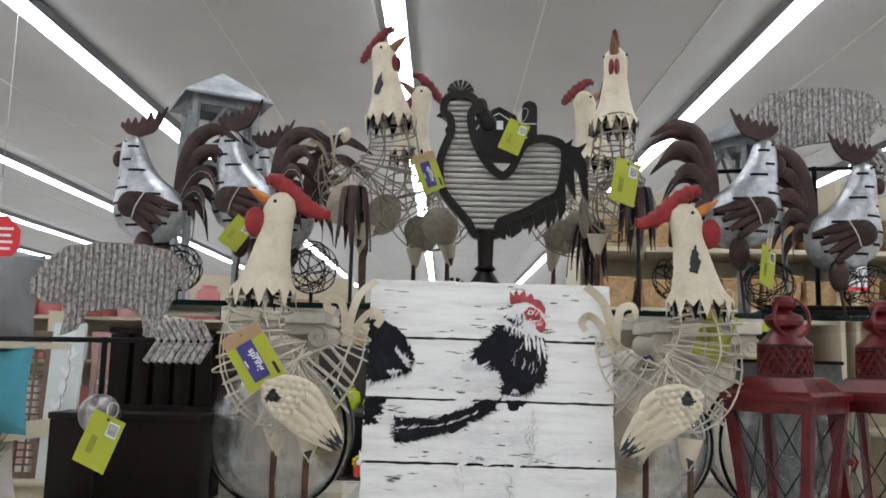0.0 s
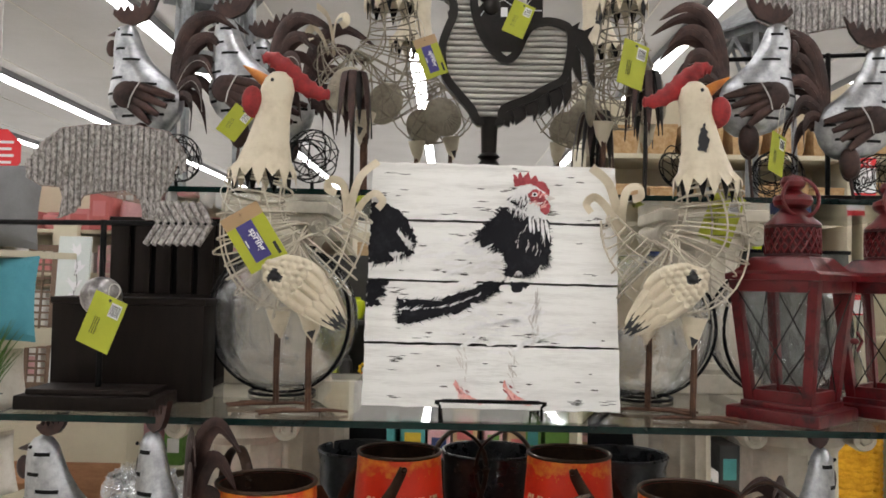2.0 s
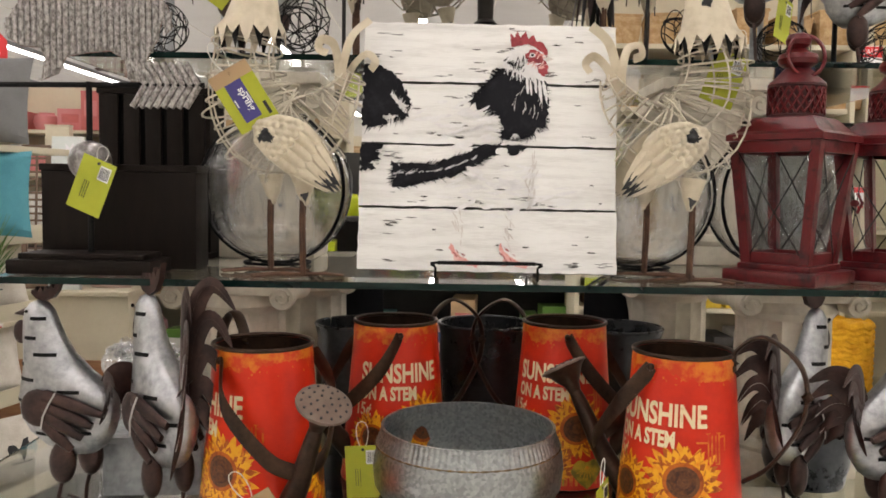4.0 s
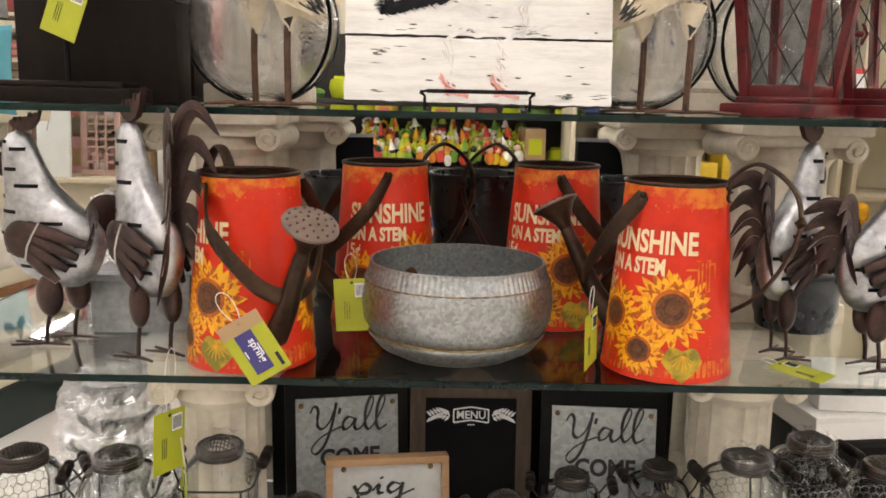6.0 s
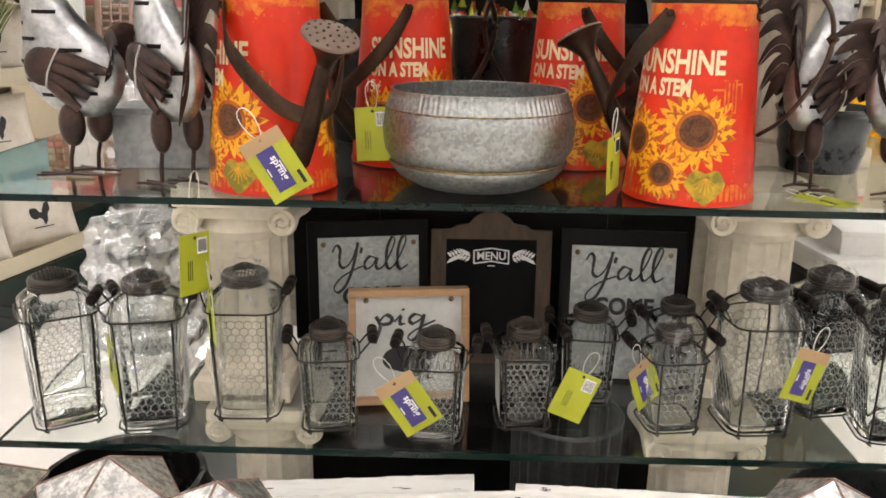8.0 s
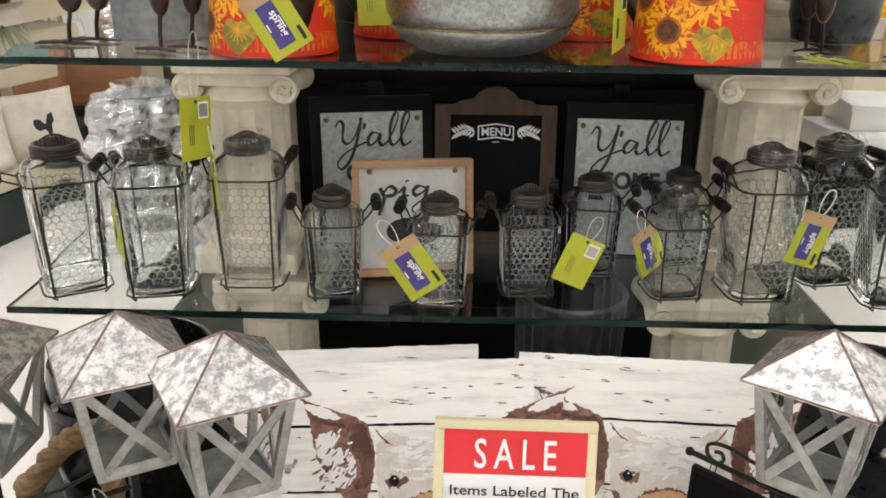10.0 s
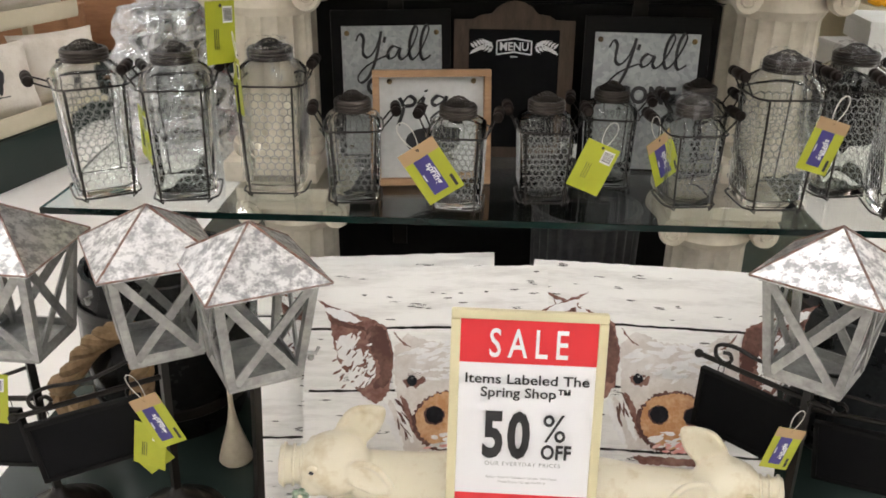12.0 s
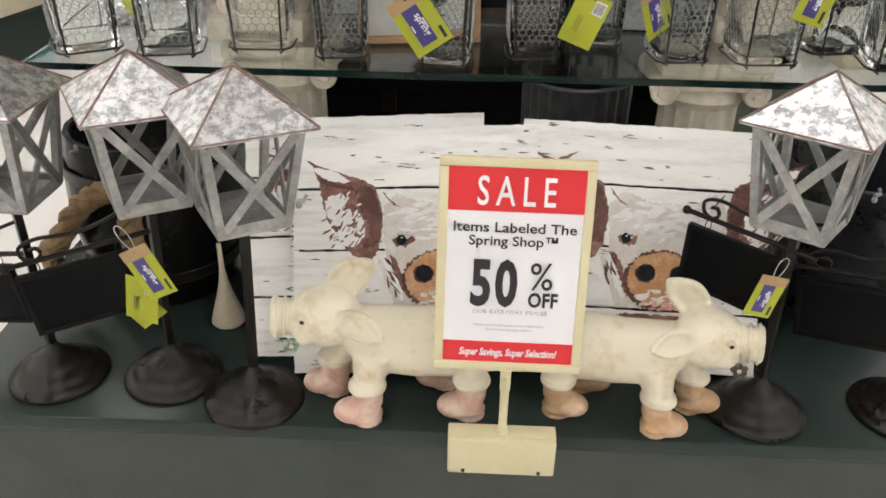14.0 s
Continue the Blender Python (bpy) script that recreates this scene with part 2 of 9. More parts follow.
BEAK = mat("orange_beak_paint", (0.55, 0.20, 0.03), 0.4, 0.0, (0.35, 0.10, 0.02), 40, 0.35, 0.7)
WHITE_PLANK = mat("whitewashed_plank", (0.86, 0.85, 0.82), 0.6, 0.0, (0.62, 0.60, 0.57), 7, 0.45, 0.8, 0.35, 60, stretch=(1, 1, 9), vary=0.03)
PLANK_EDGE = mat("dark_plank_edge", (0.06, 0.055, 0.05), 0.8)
PAINT_BLACK = mat("black_brushwork", (0.007, 0.007, 0.010), 0.6, 0.0, (0.022, 0.022, 0.028), 50, 0.5, 0.8, 0.3, 220, spec=0.2)
PAINT_WHITE = mat("white_brushwork", (0.84, 0.83, 0.82), 0.55, 0.0, (0.70, 0.68, 0.68), 40, 0.4, 0.8, 0.3, 220)
PAINT_RED = mat("red_brushwork", (0.42, 0.06, 0.07), 0.55, 0.0, (0.24, 0.03, 0.04), 60, 0.4, 0.7, 0.2, 220)
PAINT_PINK = mat("pink_brushwork", (0.75, 0.30, 0.27), 0.55, 0.0, (0.78, 0.55, 0.50), 60, 0.4, 0.7, 0.2, 220)
PAINT_BROWN = mat("brown_brushwork", (0.085, 0.030, 0.022), 0.55, 0.0, (0.20, 0.10, 0.075), 30, 0.45, 0.75, 0.3, 160)
PAINT_ORANGE = mat("ochre_brushwork", (0.50, 0.24, 0.10), 0.55, 0.0, (0.66, 0.42, 0.24), 40, 0.4, 0.7, 0.3, 160)
PAINT_UMBER = mat("rosy_umber_brushwork", (0.155, 0.062, 0.045), 0.55, 0.0, (0.31, 0.17, 0.135), 45, 0.4, 0.7, 0.3, 160)
PAINT_GREY = mat("warm_grey_brushwork", (0.62, 0.57, 0.53), 0.55, 0.0, (0.76, 0.73, 0.70), 35, 0.4, 0.7, 0.3, 160)
RED_LANTERN = mat("distressed_red_paint", (0.115, 0.0065, 0.009), 0.30, 0.1, (0.018, 0.003, 0.004), 26, 0.50, 0.74, 0.30, 120)
CAN_RED = mat("red_printed_tin", (0.70, 0.032, 0.010), 0.28, 0.1, (0.55, 0.020, 0.007), 9, 0.4, 0.75, 0.05, 70)
CAN_ORANGE = mat("orange_scuffed_tin", (0.70, 0.20, 0.02), 0.32, 0.1, (0.62, 0.045, 0.011), 40, 0.38, 0.62, 0.05, 80)
PETAL = mat("sunflower_yellow_print", (0.86, 0.42, 0.02), 0.35, 0.0, (0.74, 0.20, 0.01), 90, 0.45, 0.75)
PETAL_DARK = mat("sunflower_amber_print", (0.55, 0.12, 0.008), 0.35, 0.0, (0.26, 0.045, 0.005), 45, 0.4, 0.7)
SEEDS = mat("sunflower_seed_print", (0.055, 0.016, 0.008), 0.4, 0.0, (0.16, 0.05, 0.012), 140, 0.4, 0.65)
SEEDS_PALE = mat("sunflower_core_print", (0.16, 0.055, 0.018), 0.4, 0.0, (0.07, 0.022, 0.010), 160, 0.4, 0.65)
LEAF_PRINT = mat("olive_leaf_print", (0.20, 0.17, 0.018), 0.4, 0.0, (0.55, 0.36, 0.030), 30, 0.42, 0.62)
CREAM_PRINT = mat("cream_print", (0.80, 0.66, 0.42), 0.4, 0.0, (0.62, 0.36, 0.16), 60, 0.55, 0.8)
RUST_DARK = mat("dark_bronze_tin", (0.075, 0.040, 0.024), 0.34, 0.7, (0.024, 0.015, 0.011), 22, 0.3, 0.7, 0.15, 120)
ROSE = mat("tan_sieve_tin", (0.20, 0.145, 0.115), 0.5, 0.4, (0.15, 0.10, 0.08), 20, 0.4, 0.7)
STONE = mat("cast_stone", (0.68, 0.62, 0.51), 0.75, 0.0, (0.46, 0.41, 0.32), 9, 0.4, 0.75, 0.6, 70)
PIG_CREAM = mat("cream_ceramic", (0.74, 0.68, 0.53), 0.32, 0.0, (0.52, 0.40, 0.21), 17, 0.52, 0.80, 0.15, 55, coat=0.25)
BOOT_PINK = mat("rosy_ceramic", (0.60, 0.33, 0.27), 0.40, 0.0, (0.76, 0.64, 0.52), 22, 0.4, 0.7, 0.1, 70)
BOOT_TAN = mat("tan_ceramic", (0.50, 0.31, 0.17), 0.45, 0.0, (0.66, 0.50, 0.36), 22, 0.4, 0.7, 0.1, 70)
SMOKE_DIM = mat("smoke_grey_dimness", (0.105, 0.105, 0.090), 0.5, 0.0, (0.036, 0.037, 0.032), 7, 0.35, 0.7, 0.1, 90)
LIME = mat("lime_card", (0.41, 0.44, 0.032), 0.45, 0.0, (0.36, 0.39, 0.03), 20, 0.4, 0.8)
PURPLE = mat("navy_violet_card", (0.055, 0.045, 0.20), 0.5)
KRAFT = mat("kraft_card", (0.42, 0.28, 0.15), 0.7)
WHITE = mat("white_card", (0.82, 0.82, 0.84), 0.5)
INK = mat("dark_ink", (0.02, 0.02, 0.022), 0.5)
SALE_RED = mat("sale_red_ink", (0.75, 0.035, 0.045), 0.45)
IVORY = mat("ivory_plastic", (0.68, 0.62, 0.40), 0.4, 0.0, (0.62, 0.56, 0.35), 10, 0.4, 0.8)
STRING = mat("white_string", (0.7, 0.68, 0.62), 0.8)
GREEN_BASE = mat("dark_green_laminate", (0.019, 0.031, 0.027), 0.25, 0.0, (0.021, 0.033, 0.029), 5, 0.3, 0.9, 0.02, 60, spec=0.4, rough2=0.28)
GREEN_FRONT = mat("grey_green_laminate", (0.060, 0.070, 0.062), 0.55, 0.0, (0.050, 0.058, 0.052), 6, 0.4, 0.8, 0.05, 60)
WOOD = mat("oak_frame", (0.40, 0.24, 0.13), 0.55, 0.0, (0.30, 0.17, 0.09), 12, 0.35, 0.7, 0.2, 80, stretch=(1, 1, 7))
BROWN_WOOD = mat("brown_board", (0.10, 0.068, 0.046), 0.6, 0.0, (0.06, 0.04, 0.028), 10, 0.35, 0.7, 0.25, 80, stretch=(7, 1, 1))
CHALK = mat("chalkboard", (0.005, 0.005, 0.006), 0.6, 0.0, (0.010, 0.010, 0.010), 6, 0.4, 0.8, 0.05, 90, spec=0.10)
ROPE = mat("hemp_rope", (0.26, 0.17, 0.09), 0.85, 0.0, (0.16, 0.10, 0.05), 60, 0.4, 0.7, 0.6, 200)
FLOOR = mat("shop_vinyl", (0.78, 0.76, 0.73), 0.28, 0.0, (0.72, 0.70, 0.67), 3, 0.4, 0.8, 0.02, 30)
CEILING = mat("ceiling_paint", (0.52, 0.51, 0.50), 0.85, 0.0, (0.47, 0.46, 0.45), 1.2, 0.4, 0.8, 0.05, 30)
WALL = mat("wall_paint", (0.66, 0.64, 0.58), 0.8, 0.0, (0.60, 0.58, 0.52), 1.5, 0.4, 0.8, 0.05, 30)


def glassy(name, col=(1, 1, 1), rough=0.02, ior=1.45):
    m = bpy.data.materials.new(name)
    m.use_nodes = True
    b = m.node_tree.nodes["Principled BSDF"]
    b.inputs["Base Color"].default_value = (*col, 1)
    b.inputs["Roughness"].default_value = rough
    b.inputs["Transmission Weight"].default_value = 1
    b.inputs["IOR"].default_value = ior
    return m


GLASS = glassy("clear_glass", (0.97, 0.985, 0.975))
JAR_GLASS = glassy("moulded_jar_glass", (0.90, 0.91, 0.90), 0.06, 1.24)
JAR_RELIEF = mat("moulded_glass_ridge", (0.50, 0.51, 0.50), 0.12, 0.0, alpha=0.44)
PANE = glassy("thin_pane", (0.99, 0.995, 0.99), 0.01, 1.12)
SHELF_GLASS = glassy("plate_glass", (0.93, 0.97, 0.95))
GLASS_EDGE = mat("glass_edge", (0.002, 0.009, 0.008), 0.12, 0.0, (0.005, 0.024, 0.020), 8, 0.4, 0.8, spec=0.3)


def film_material(strength=0.9, scale=30, rough=0.05, deep=0.004):
    """Crinkled clear wrap."""
    m = glassy("clear_film", (0.98, 0.98, 0.98), rough, 1.3)
    nt = m.node_tree
    w, bp = nt.nodes.new("ShaderNodeTexNoise"), nt.nodes.new("ShaderNodeBump")
    w.inputs["Scale"].default_value, w.inputs["Detail"].default_value = scale, 3
    w.inputs["Distortion"].default_value = 1.5
    bp.inputs["Strength"].default_value, bp.inputs["Distance"].default_value = strength, deep
    nt.links.new(w.outputs["Fac"], bp.inputs["Height"])
    nt.links.new(bp.outputs[0], nt.nodes["Principled BSDF"].inputs["Normal"])
    return m




def streaky_film():
    """Tight clear wrap: mostly see-through, with the glints along its creases painted as white streaks."""
    m = mat("creased_wrap_glints", (0.70, 0.72, 0.74), 0.10, 0.0, (0.85, 0.86, 0.87), 14, 0.3, 0.7, 0.6, 40)
    nt = m.node_tree
    n, link = nt.nodes, nt.links.new
    tc, mp, w, r = n.new("ShaderNodeTexCoord"), n.new("ShaderNodeMapping"), n.new("ShaderNodeTexNoise"), n.new("ShaderNodeMapRange")
    mp.inputs["Scale"].default_value = (34, 34, 9)
    w.inputs["Scale"].default_value, w.inputs["Detail"].default_value, w.inputs["Distortion"].default_value = 1.0, 4, 2.2
    r.inputs["From Min"].default_value, r.inputs["From Max"].default_value = 0.50, 0.68
    r.inputs["To Min"].default_value, r.inputs["To Max"].default_value = 0.01, 0.30
    link(tc.outputs["Object"], mp.inputs["Vector"])
    link(mp.outputs[0], w.inputs["Vector"])
    link(w.outputs["Fac"], r.inputs["Value"])
    link(r.outputs[0], n["Principled BSDF"].inputs["Alpha"])
    return m


GLINT_WRAP = streaky_film()


def tube_light():
    m = bpy.data.materials.new("lit_tube")
    m.use_nodes = True
    b = m.node_tree.nodes["Principled BSDF"]
    b.inputs["Base Color"].default_value = (0.9, 0.9, 0.9, 1)
    b.inputs["Emission Color"].default_value = (0.95, 0.97, 1.0, 1)
    b.inputs["Emission Strength"].default_value = TUBE
    return m


LIT = tube_light()

# ---- the shop's shell ----
X0, X1, Y0, Y1 = -13.0, 12.0, -7.0, 30.0
solid("floor", Shape().box(((X0 + X1) / 2, (Y0 + Y1) / 2, -0.05), (X1 - X0, Y1 - Y0, 0.1)), FLOOR, Matrix(), "pale speckled vinyl shop floor", "floor", kind="structure")
solid("ceiling", Shape().box(((X0 + X1) / 2, (Y0 + Y1) / 2, CEIL + 0.1), (X1 - X0, Y1 - Y0, 0.2)), CEILING, Matrix(), "white panelled shop ceiling", "ceiling", kind="structure")
for name, c, s in (("wall_north", ((X0 + X1) / 2, Y1 + 0.1, CEIL / 2), (X1 - X0, 0.2, CEIL)),
                   ("wall_south", ((X0 + X1) / 2, Y0 - 0.1, CEIL / 2), (X1 - X0, 0.2, CEIL)),
                   ("wall_west", (X0 - 0.1, (Y0 + Y1) / 2, CEIL / 2), (0.2, Y1 - Y0, CEIL)),
                   ("wall_east", (X1 + 0.1, (Y0 + Y1) / 2, CEIL / 2), (0.2, Y1 - Y0, CEIL))):
    solid(name, Shape().box(c, s), WALL, Matrix(), "cream painted shop wall", "wall", kind="structure")

seams = Shape()
for k in range(-9, 10):
    seams.box((0.66 + 1.22 * k, (Y0 + Y1) / 2, CEIL - 0.004), (0.014, Y1 - Y0 - 0.1, 0.008))
solid("trim", seams, WALL, Matrix(), "thin pale ceiling panel joints", "trim", kind="structure")

# fluorescent strips in long rows, each with a housing and a tube
for k, x in enumerate((-10.6, -8.2, -5.75, -3.05, -0.4, 2.36, 4.9, 7.4, 9.9)):
    lamp = thing("ceiling_light", pose(x, 0, CEIL), "long white fluorescent strip light on the ceiling", "light", "ceiling strip lights")
    part("housing", Shape().box((0, 11, -0.045), (0.17, 36, 0.09), bevel=0.004), FIXTURE, lamp, "grey housing")
    part("tube", Shape().box((0, 11, -0.100), (0.15, 36, 0.024), bevel=0.008), LIT, lamp, "lit white tube")

# ---- the stepped glass display ----
base = thing("display_riser", pose(0, 0, 0), "dark green laminate riser under the glass shelves", "display riser")
part("top", Shape().box((0.15, 1.80, BASE - 0.015), (1.96, 1.79, 0.03), bevel=0.006), GREEN_BASE, base)
part("plinth", Shape().box((0.15, 1.81, (BASE - 0.03) / 2), (1.90, 1.75, BASE - 0.03)), GREEN_FRONT, base, "grey-green front panel")


def glass_shelf(z, x0, x1, y0, y1):
    """A sheet of plate glass with four polished edges."""
    h, e = 0.011, 0.003
    t = thing("glass_shelf", pose(0, 0, z), "clear glass shelf with a dark green edge", "shelf", "glass display shelves")
    part("pane", Shape().box(((x0 + x1) / 2, (y0 + y1) / 2, -h / 2), (x1 - x0 - 2 * e, y1 - y0 - 2 * e, h)), SHELF_GLASS, t, smooth=0).visible_shadow = False
    for c, d in ((((x0 + x1) / 2, y0 + e / 2, -h / 2), (x1 - x0, e - 0.0004, h)), (((x0 + x1) / 2, y1 - e / 2, -h / 2), (x1 - x0, e - 0.0004, h)),
                 ((x0 + e / 2, (y0 + y1) / 2, -h / 2), (e - 0.0004, y1 - y0 - 2 * e, h)), ((x1 - e / 2, (y0 + y1) / 2, -h / 2), (e - 0.0004, y1 - y0 - 2 * e, h))):
        part("edge", Shape().box(c, d, bevel=0.0008), GLASS_EDGE, t, "dark green polished edge")
    return t


glass_shelf(S4, -0.697, 1.02, 1.185, 1.85)
glass_shelf(S3, -0.86, 1.02, 1.245, 2.10)
glass_shelf(S2, -0.715, 1.02, 1.345, 2.0)
glass_shelf(S1, -0.70, 1.02, 1.60, 2.3)


def pedestal(x, y, z0, z1, w=0.17):
    """A squat Ionic pillar that carries the shelf above."""
    h = z1 - 0.011 - z0
    col = thing("pedestal", pose(x, y, z0), "cream cast-stone Ionic pedestal under a glass shelf", "pedestal", "stone pedestals")
    part("plinth", Shape().box((0, 0, 0.02), (w, w, 0.04), bevel=0.006).lathe([(w * 0.48, 0.04), (w * 0.5, 0.05), (w * 0.48, 0.062), (w * 0.42, 0.066)], 28), STONE, col)
    flute = lambda a, z: 1 - 0.07 * abs(math.sin(8 * a)) ** 0.6
    part("shaft", Shape().lathe([(w * 0.45, 0.062), (w * 0.43, 0.08), (w * 0.415, h - 0.09), (w * 0.44, h - 0.075)], 96, ripple=flute), STONE, col)
    cap = Shape().box((0, 0, h - 0.012), (w * 1.12, w * 1.12, 0.024), bevel=0.004).box((0, 0, h - 0.035), (w * 1.0, w * 0.95, 0.024), bevel=0.006)
    cap.lathe([(w * 0.42, h - 0.085), (w * 0.47, h - 0.07), (w * 0.44, h - 0.045)], 28)
    for sx in (-1, 1):
        m = Matrix.Translation((sx * w * 0.47, 0, h - 0.050)) @ pose(0, 0, 0, 90, 0, 0)
        cap.lathe([(0.022, -w * 0.47), (0.025, -w * 0.42), (0.017, 0), (0.025, w * 0.42), (0.022, w * 0.47)], 24, m=m)
        for sy in (-1, 1):
            spiral = [(sx * w * 0.47 - sx * (0.020 - 0.0013 * i) * math.cos(0.7 * i), sy * w * 0.475, h - 0.050 + (0.020 - 0.0013 * i) * math.sin(0.7 * i)) for i in range(14)]
            cap.tube(spiral, 0.0032, n=5)
    part("capital", cap, STONE, col)
    return col


pedestal(-0.345, 1.42, S4, S3)
pedestal(0.555, 1.48, S4, S3)
pedestal(-0.345, 1.78, S4, S3)
pedestal(0.555, 1.80, S4, S3)
pedestal(-0.31, 1.412, BASE, S4)
pedestal(0.456, 1.378, BASE, S4)
pedestal(-0.40, 1.70, S3, S2, 0.22)
pedestal(0.70, 1.72, S3, S2, 0.22)
pedestal(-0.31, 1.97, S3, S2, 0.22)
pedestal(0.53, 1.98, S3, S2, 0.22)
pedestal(-0.36, 1.86, S2, S1, 0.2)
pedestal(0.56, 1.86, S2, S1, 0.2)


# ---- hang tags ----
TW, TH = 0.062, 0.092


def tag_marks(front):
    """The separate printed pieces of a price card: name, mesh, label."""
    out = []
    if front:
        out.append(("header", mesh_of("header", Shape().box((0, -0.0008, -0.010), (TW, 0.0008, 0.020)), KRAFT, 0), "kraft brown header"))
        out.append(("panel", mesh_of("panel", Shape().box((-0.003, -0.0010, -TH * 0.55), (0.026, 0.0008, TH * 0.66)), PURPLE, 0), "violet panel"))
        s = Shape()
        turned = Matrix.Translation((0.0015, -0.0012, -TH * 0.55)) @ pose(0, 0, 0, 0, 90, 0)
        write(s, "spring", 0.0150, (0, -0.003), 0, turned, lift=0.0006, weight=0.0003)
        for i, (l, x) in enumerate(((0.012, -0.0135), (0.018, 0.0075))):
            s.box((x, -0.0016, -TH * 0.55), (0.0018, 0.0004, l))
        out.append(("wording", mesh_of("wording", s, WHITE, 0), "white wording"))
        out.append(("fine_print", mesh_of("fine_print", Shape().box((TW * 0.36, -0.0008, -TH * 0.82), (0.005, 0.0006, 0.020)), INK, 0), ""))
    else:
        out.append(("sticker", mesh_of("sticker", Shape().box((TW * 0.24, -0.0008, -TH * 0.22), (0.020, 0.0006, 0.024)), WHITE, 0), "white barcode sticker"))
        s = Shape()
        for i in range(9):
            s.box((TW * 0.24 - 0.008 + 0.002 * i, -0.0013, -TH * 0.22), (0.0006 + 0.0005 * (i % 2), 0.0004, 0.019))
        out.append(("barcode", mesh_of("barcode", s, INK, 0), ""))
        s = Shape()
        for i in range(3):
            s.box((-0.014 + 0.004 * i, -0.0008, -TH * 0.6), (0.0008, 0.0006, 0.030))
        out.append(("fine_print", mesh_of("fine_print", s, INK, 0), ""))
    return out


CARD = mesh_of("card", Shape().box((0, 0, -TH / 2), (TW, 0.0008, TH), bevel=0.0003).lathe([(0.0028, -0.0012), (0.0028, 0.0012)], 10, 1, Matrix.Translation((0, 0, -0.007)) @ pose(0, 0, 0, 90)), [LIME, INK], 0)
MARKS = {True: tag_marks(True), False: tag_marks(False)}


def hang_tag(x, y, z, turn=0, tilt=0, front=True, size=1.0, lean=0, cord=0.05):
    """A price card whose hole is at x, y, z, with its loop of string above it."""
    t = thing("price_tag", pose(x, y, z, lean, tilt, turn) @ Matrix.Scale(size, 4), "lime green price tag with a violet panel on white string" if front else "lime green price tag showing its barcode side", "price tag", "spring price tags")
    part("card", CARD, None, t)
    for name, me, label in MARKS[front]:
        part(name, me, None, t, label)
    loop = [(0.010 * math.sin(a) * (1 - 0.3 * math.cos(a)), 0.002 * math.cos(a), -0.007 + cord / 2 * (1 - math.cos(a))) for a in [2 * math.pi * i / 14 for i in range(14)]]
    part("string", Shape().tube(loop, 0.0008, n=4, closed=True), STRING, t)
    return t


# ---- on the riser: boards, pigs, lanterns, sale sign ----
def plank_panel(m, label, paint, seed, name="plank_art", w=0.43, h=0.43, count=4):
    """A square of four whitewashed planks with scratched marks; paint(shape, rng) adds brushwork."""
    rng, wear = random.Random(seed), random.Random(seed + 50)
    t = thing(name, m, label, "wall art")
    ph = h / count
    for k in range(count):
        s = Shape()
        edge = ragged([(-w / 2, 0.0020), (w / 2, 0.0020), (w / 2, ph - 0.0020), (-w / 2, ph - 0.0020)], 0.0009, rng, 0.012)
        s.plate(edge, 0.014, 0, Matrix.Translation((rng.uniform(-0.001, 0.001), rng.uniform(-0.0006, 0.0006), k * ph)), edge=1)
        for _ in range(rng.randint(9, 14)):
            x, z = rng.uniform(-w * 0.46, w * 0.46), k * ph + rng.uniform(0.012, ph - 0.012)
            l, d = rng.uniform(0.006, 0.024), rng.uniform(0.0005, 0.0014)
            mark = ragged([(x - l / 2, z), (x - l / 4, z + d), (x + l / 3, z + d * 0.7), (x + l / 2, z + rng.uniform(-0.001, 0.001)), (x, z - d)], 0.0004, rng, 0.002)
            s.plate(mark, 0.0006, 1, Matrix.Translation((0, -0.0076, 0)))
        for _ in range(wear.randint(6, 9)):
            x, z = wear.uniform(-w * 0.46, w * 0.46), k * ph + wear.choice((wear.uniform(0.010, ph - 0.010), wear.uniform(0.006, 0.018)))
            for i in range(wear.randint(2, 4)):
                l, d = wear.uniform(0.008, 0.026), wear.uniform(0.0004, 0.0011)
                u, v = x + wear.uniform(-0.012, 0.012), z + 0.0022 * i
                mark = ragged([(u - l / 2, v), (u - l / 4, v + d), (u + l / 3, v + d * 0.7), (u + l / 2, v), (u, v - d)], 0.0004, wear, 0.002)
                s.plate(mark, 0.0005, 1, Matrix.Translation((0, -0.0075, 0)))
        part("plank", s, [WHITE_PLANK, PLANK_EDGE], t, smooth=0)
    part("backing", Shape().box((0, 0.0085, h / 2), (w - 0.012, 0.003, h - 0.012)), BLACK, t, "dark backing sheet")
    for x in (-w * 0.33, w * 0.33):
        part("batten", Shape().box((x, 0.0165, h / 2), (0.03, 0.012, h * 0.92)), WOOD, t)
    b = Shape()
    paint(b, rng)
    part("brushwork", b, [PAINT_BLACK, PAINT_WHITE, PAINT_RED, PAINT_PINK, PAINT_BROWN, PAINT_ORANGE, PAINT_UMBER, PAINT_GREY], t, "loose acrylic brushwork", smooth=0)
    return t


def stroke(s, outline, slot, rng, amp=0.0016, step=0.004, lift=0):
    s.plate(ragged(outline, amp, rng, step), 0.0006, slot, Matrix.Translation((0, -0.0082 - 0.0005 * lift, 0)))


def blob(s, x, z, rx, rz, slot, rng, rot=0, amp=0.0014, lift=0, n=16):
    c, d = math.cos(radians(rot)), math.sin(radians(rot))
    o = [(x + rx * math.cos(a) * c - rz * math.sin(a) * d, z + rx * math.cos(a) * d + rz * math.sin(a) * c) for a in [2 * math.pi * i / n for i in range(n)]]
    stroke(s, o, slot, rng, amp, 0.003, lift)


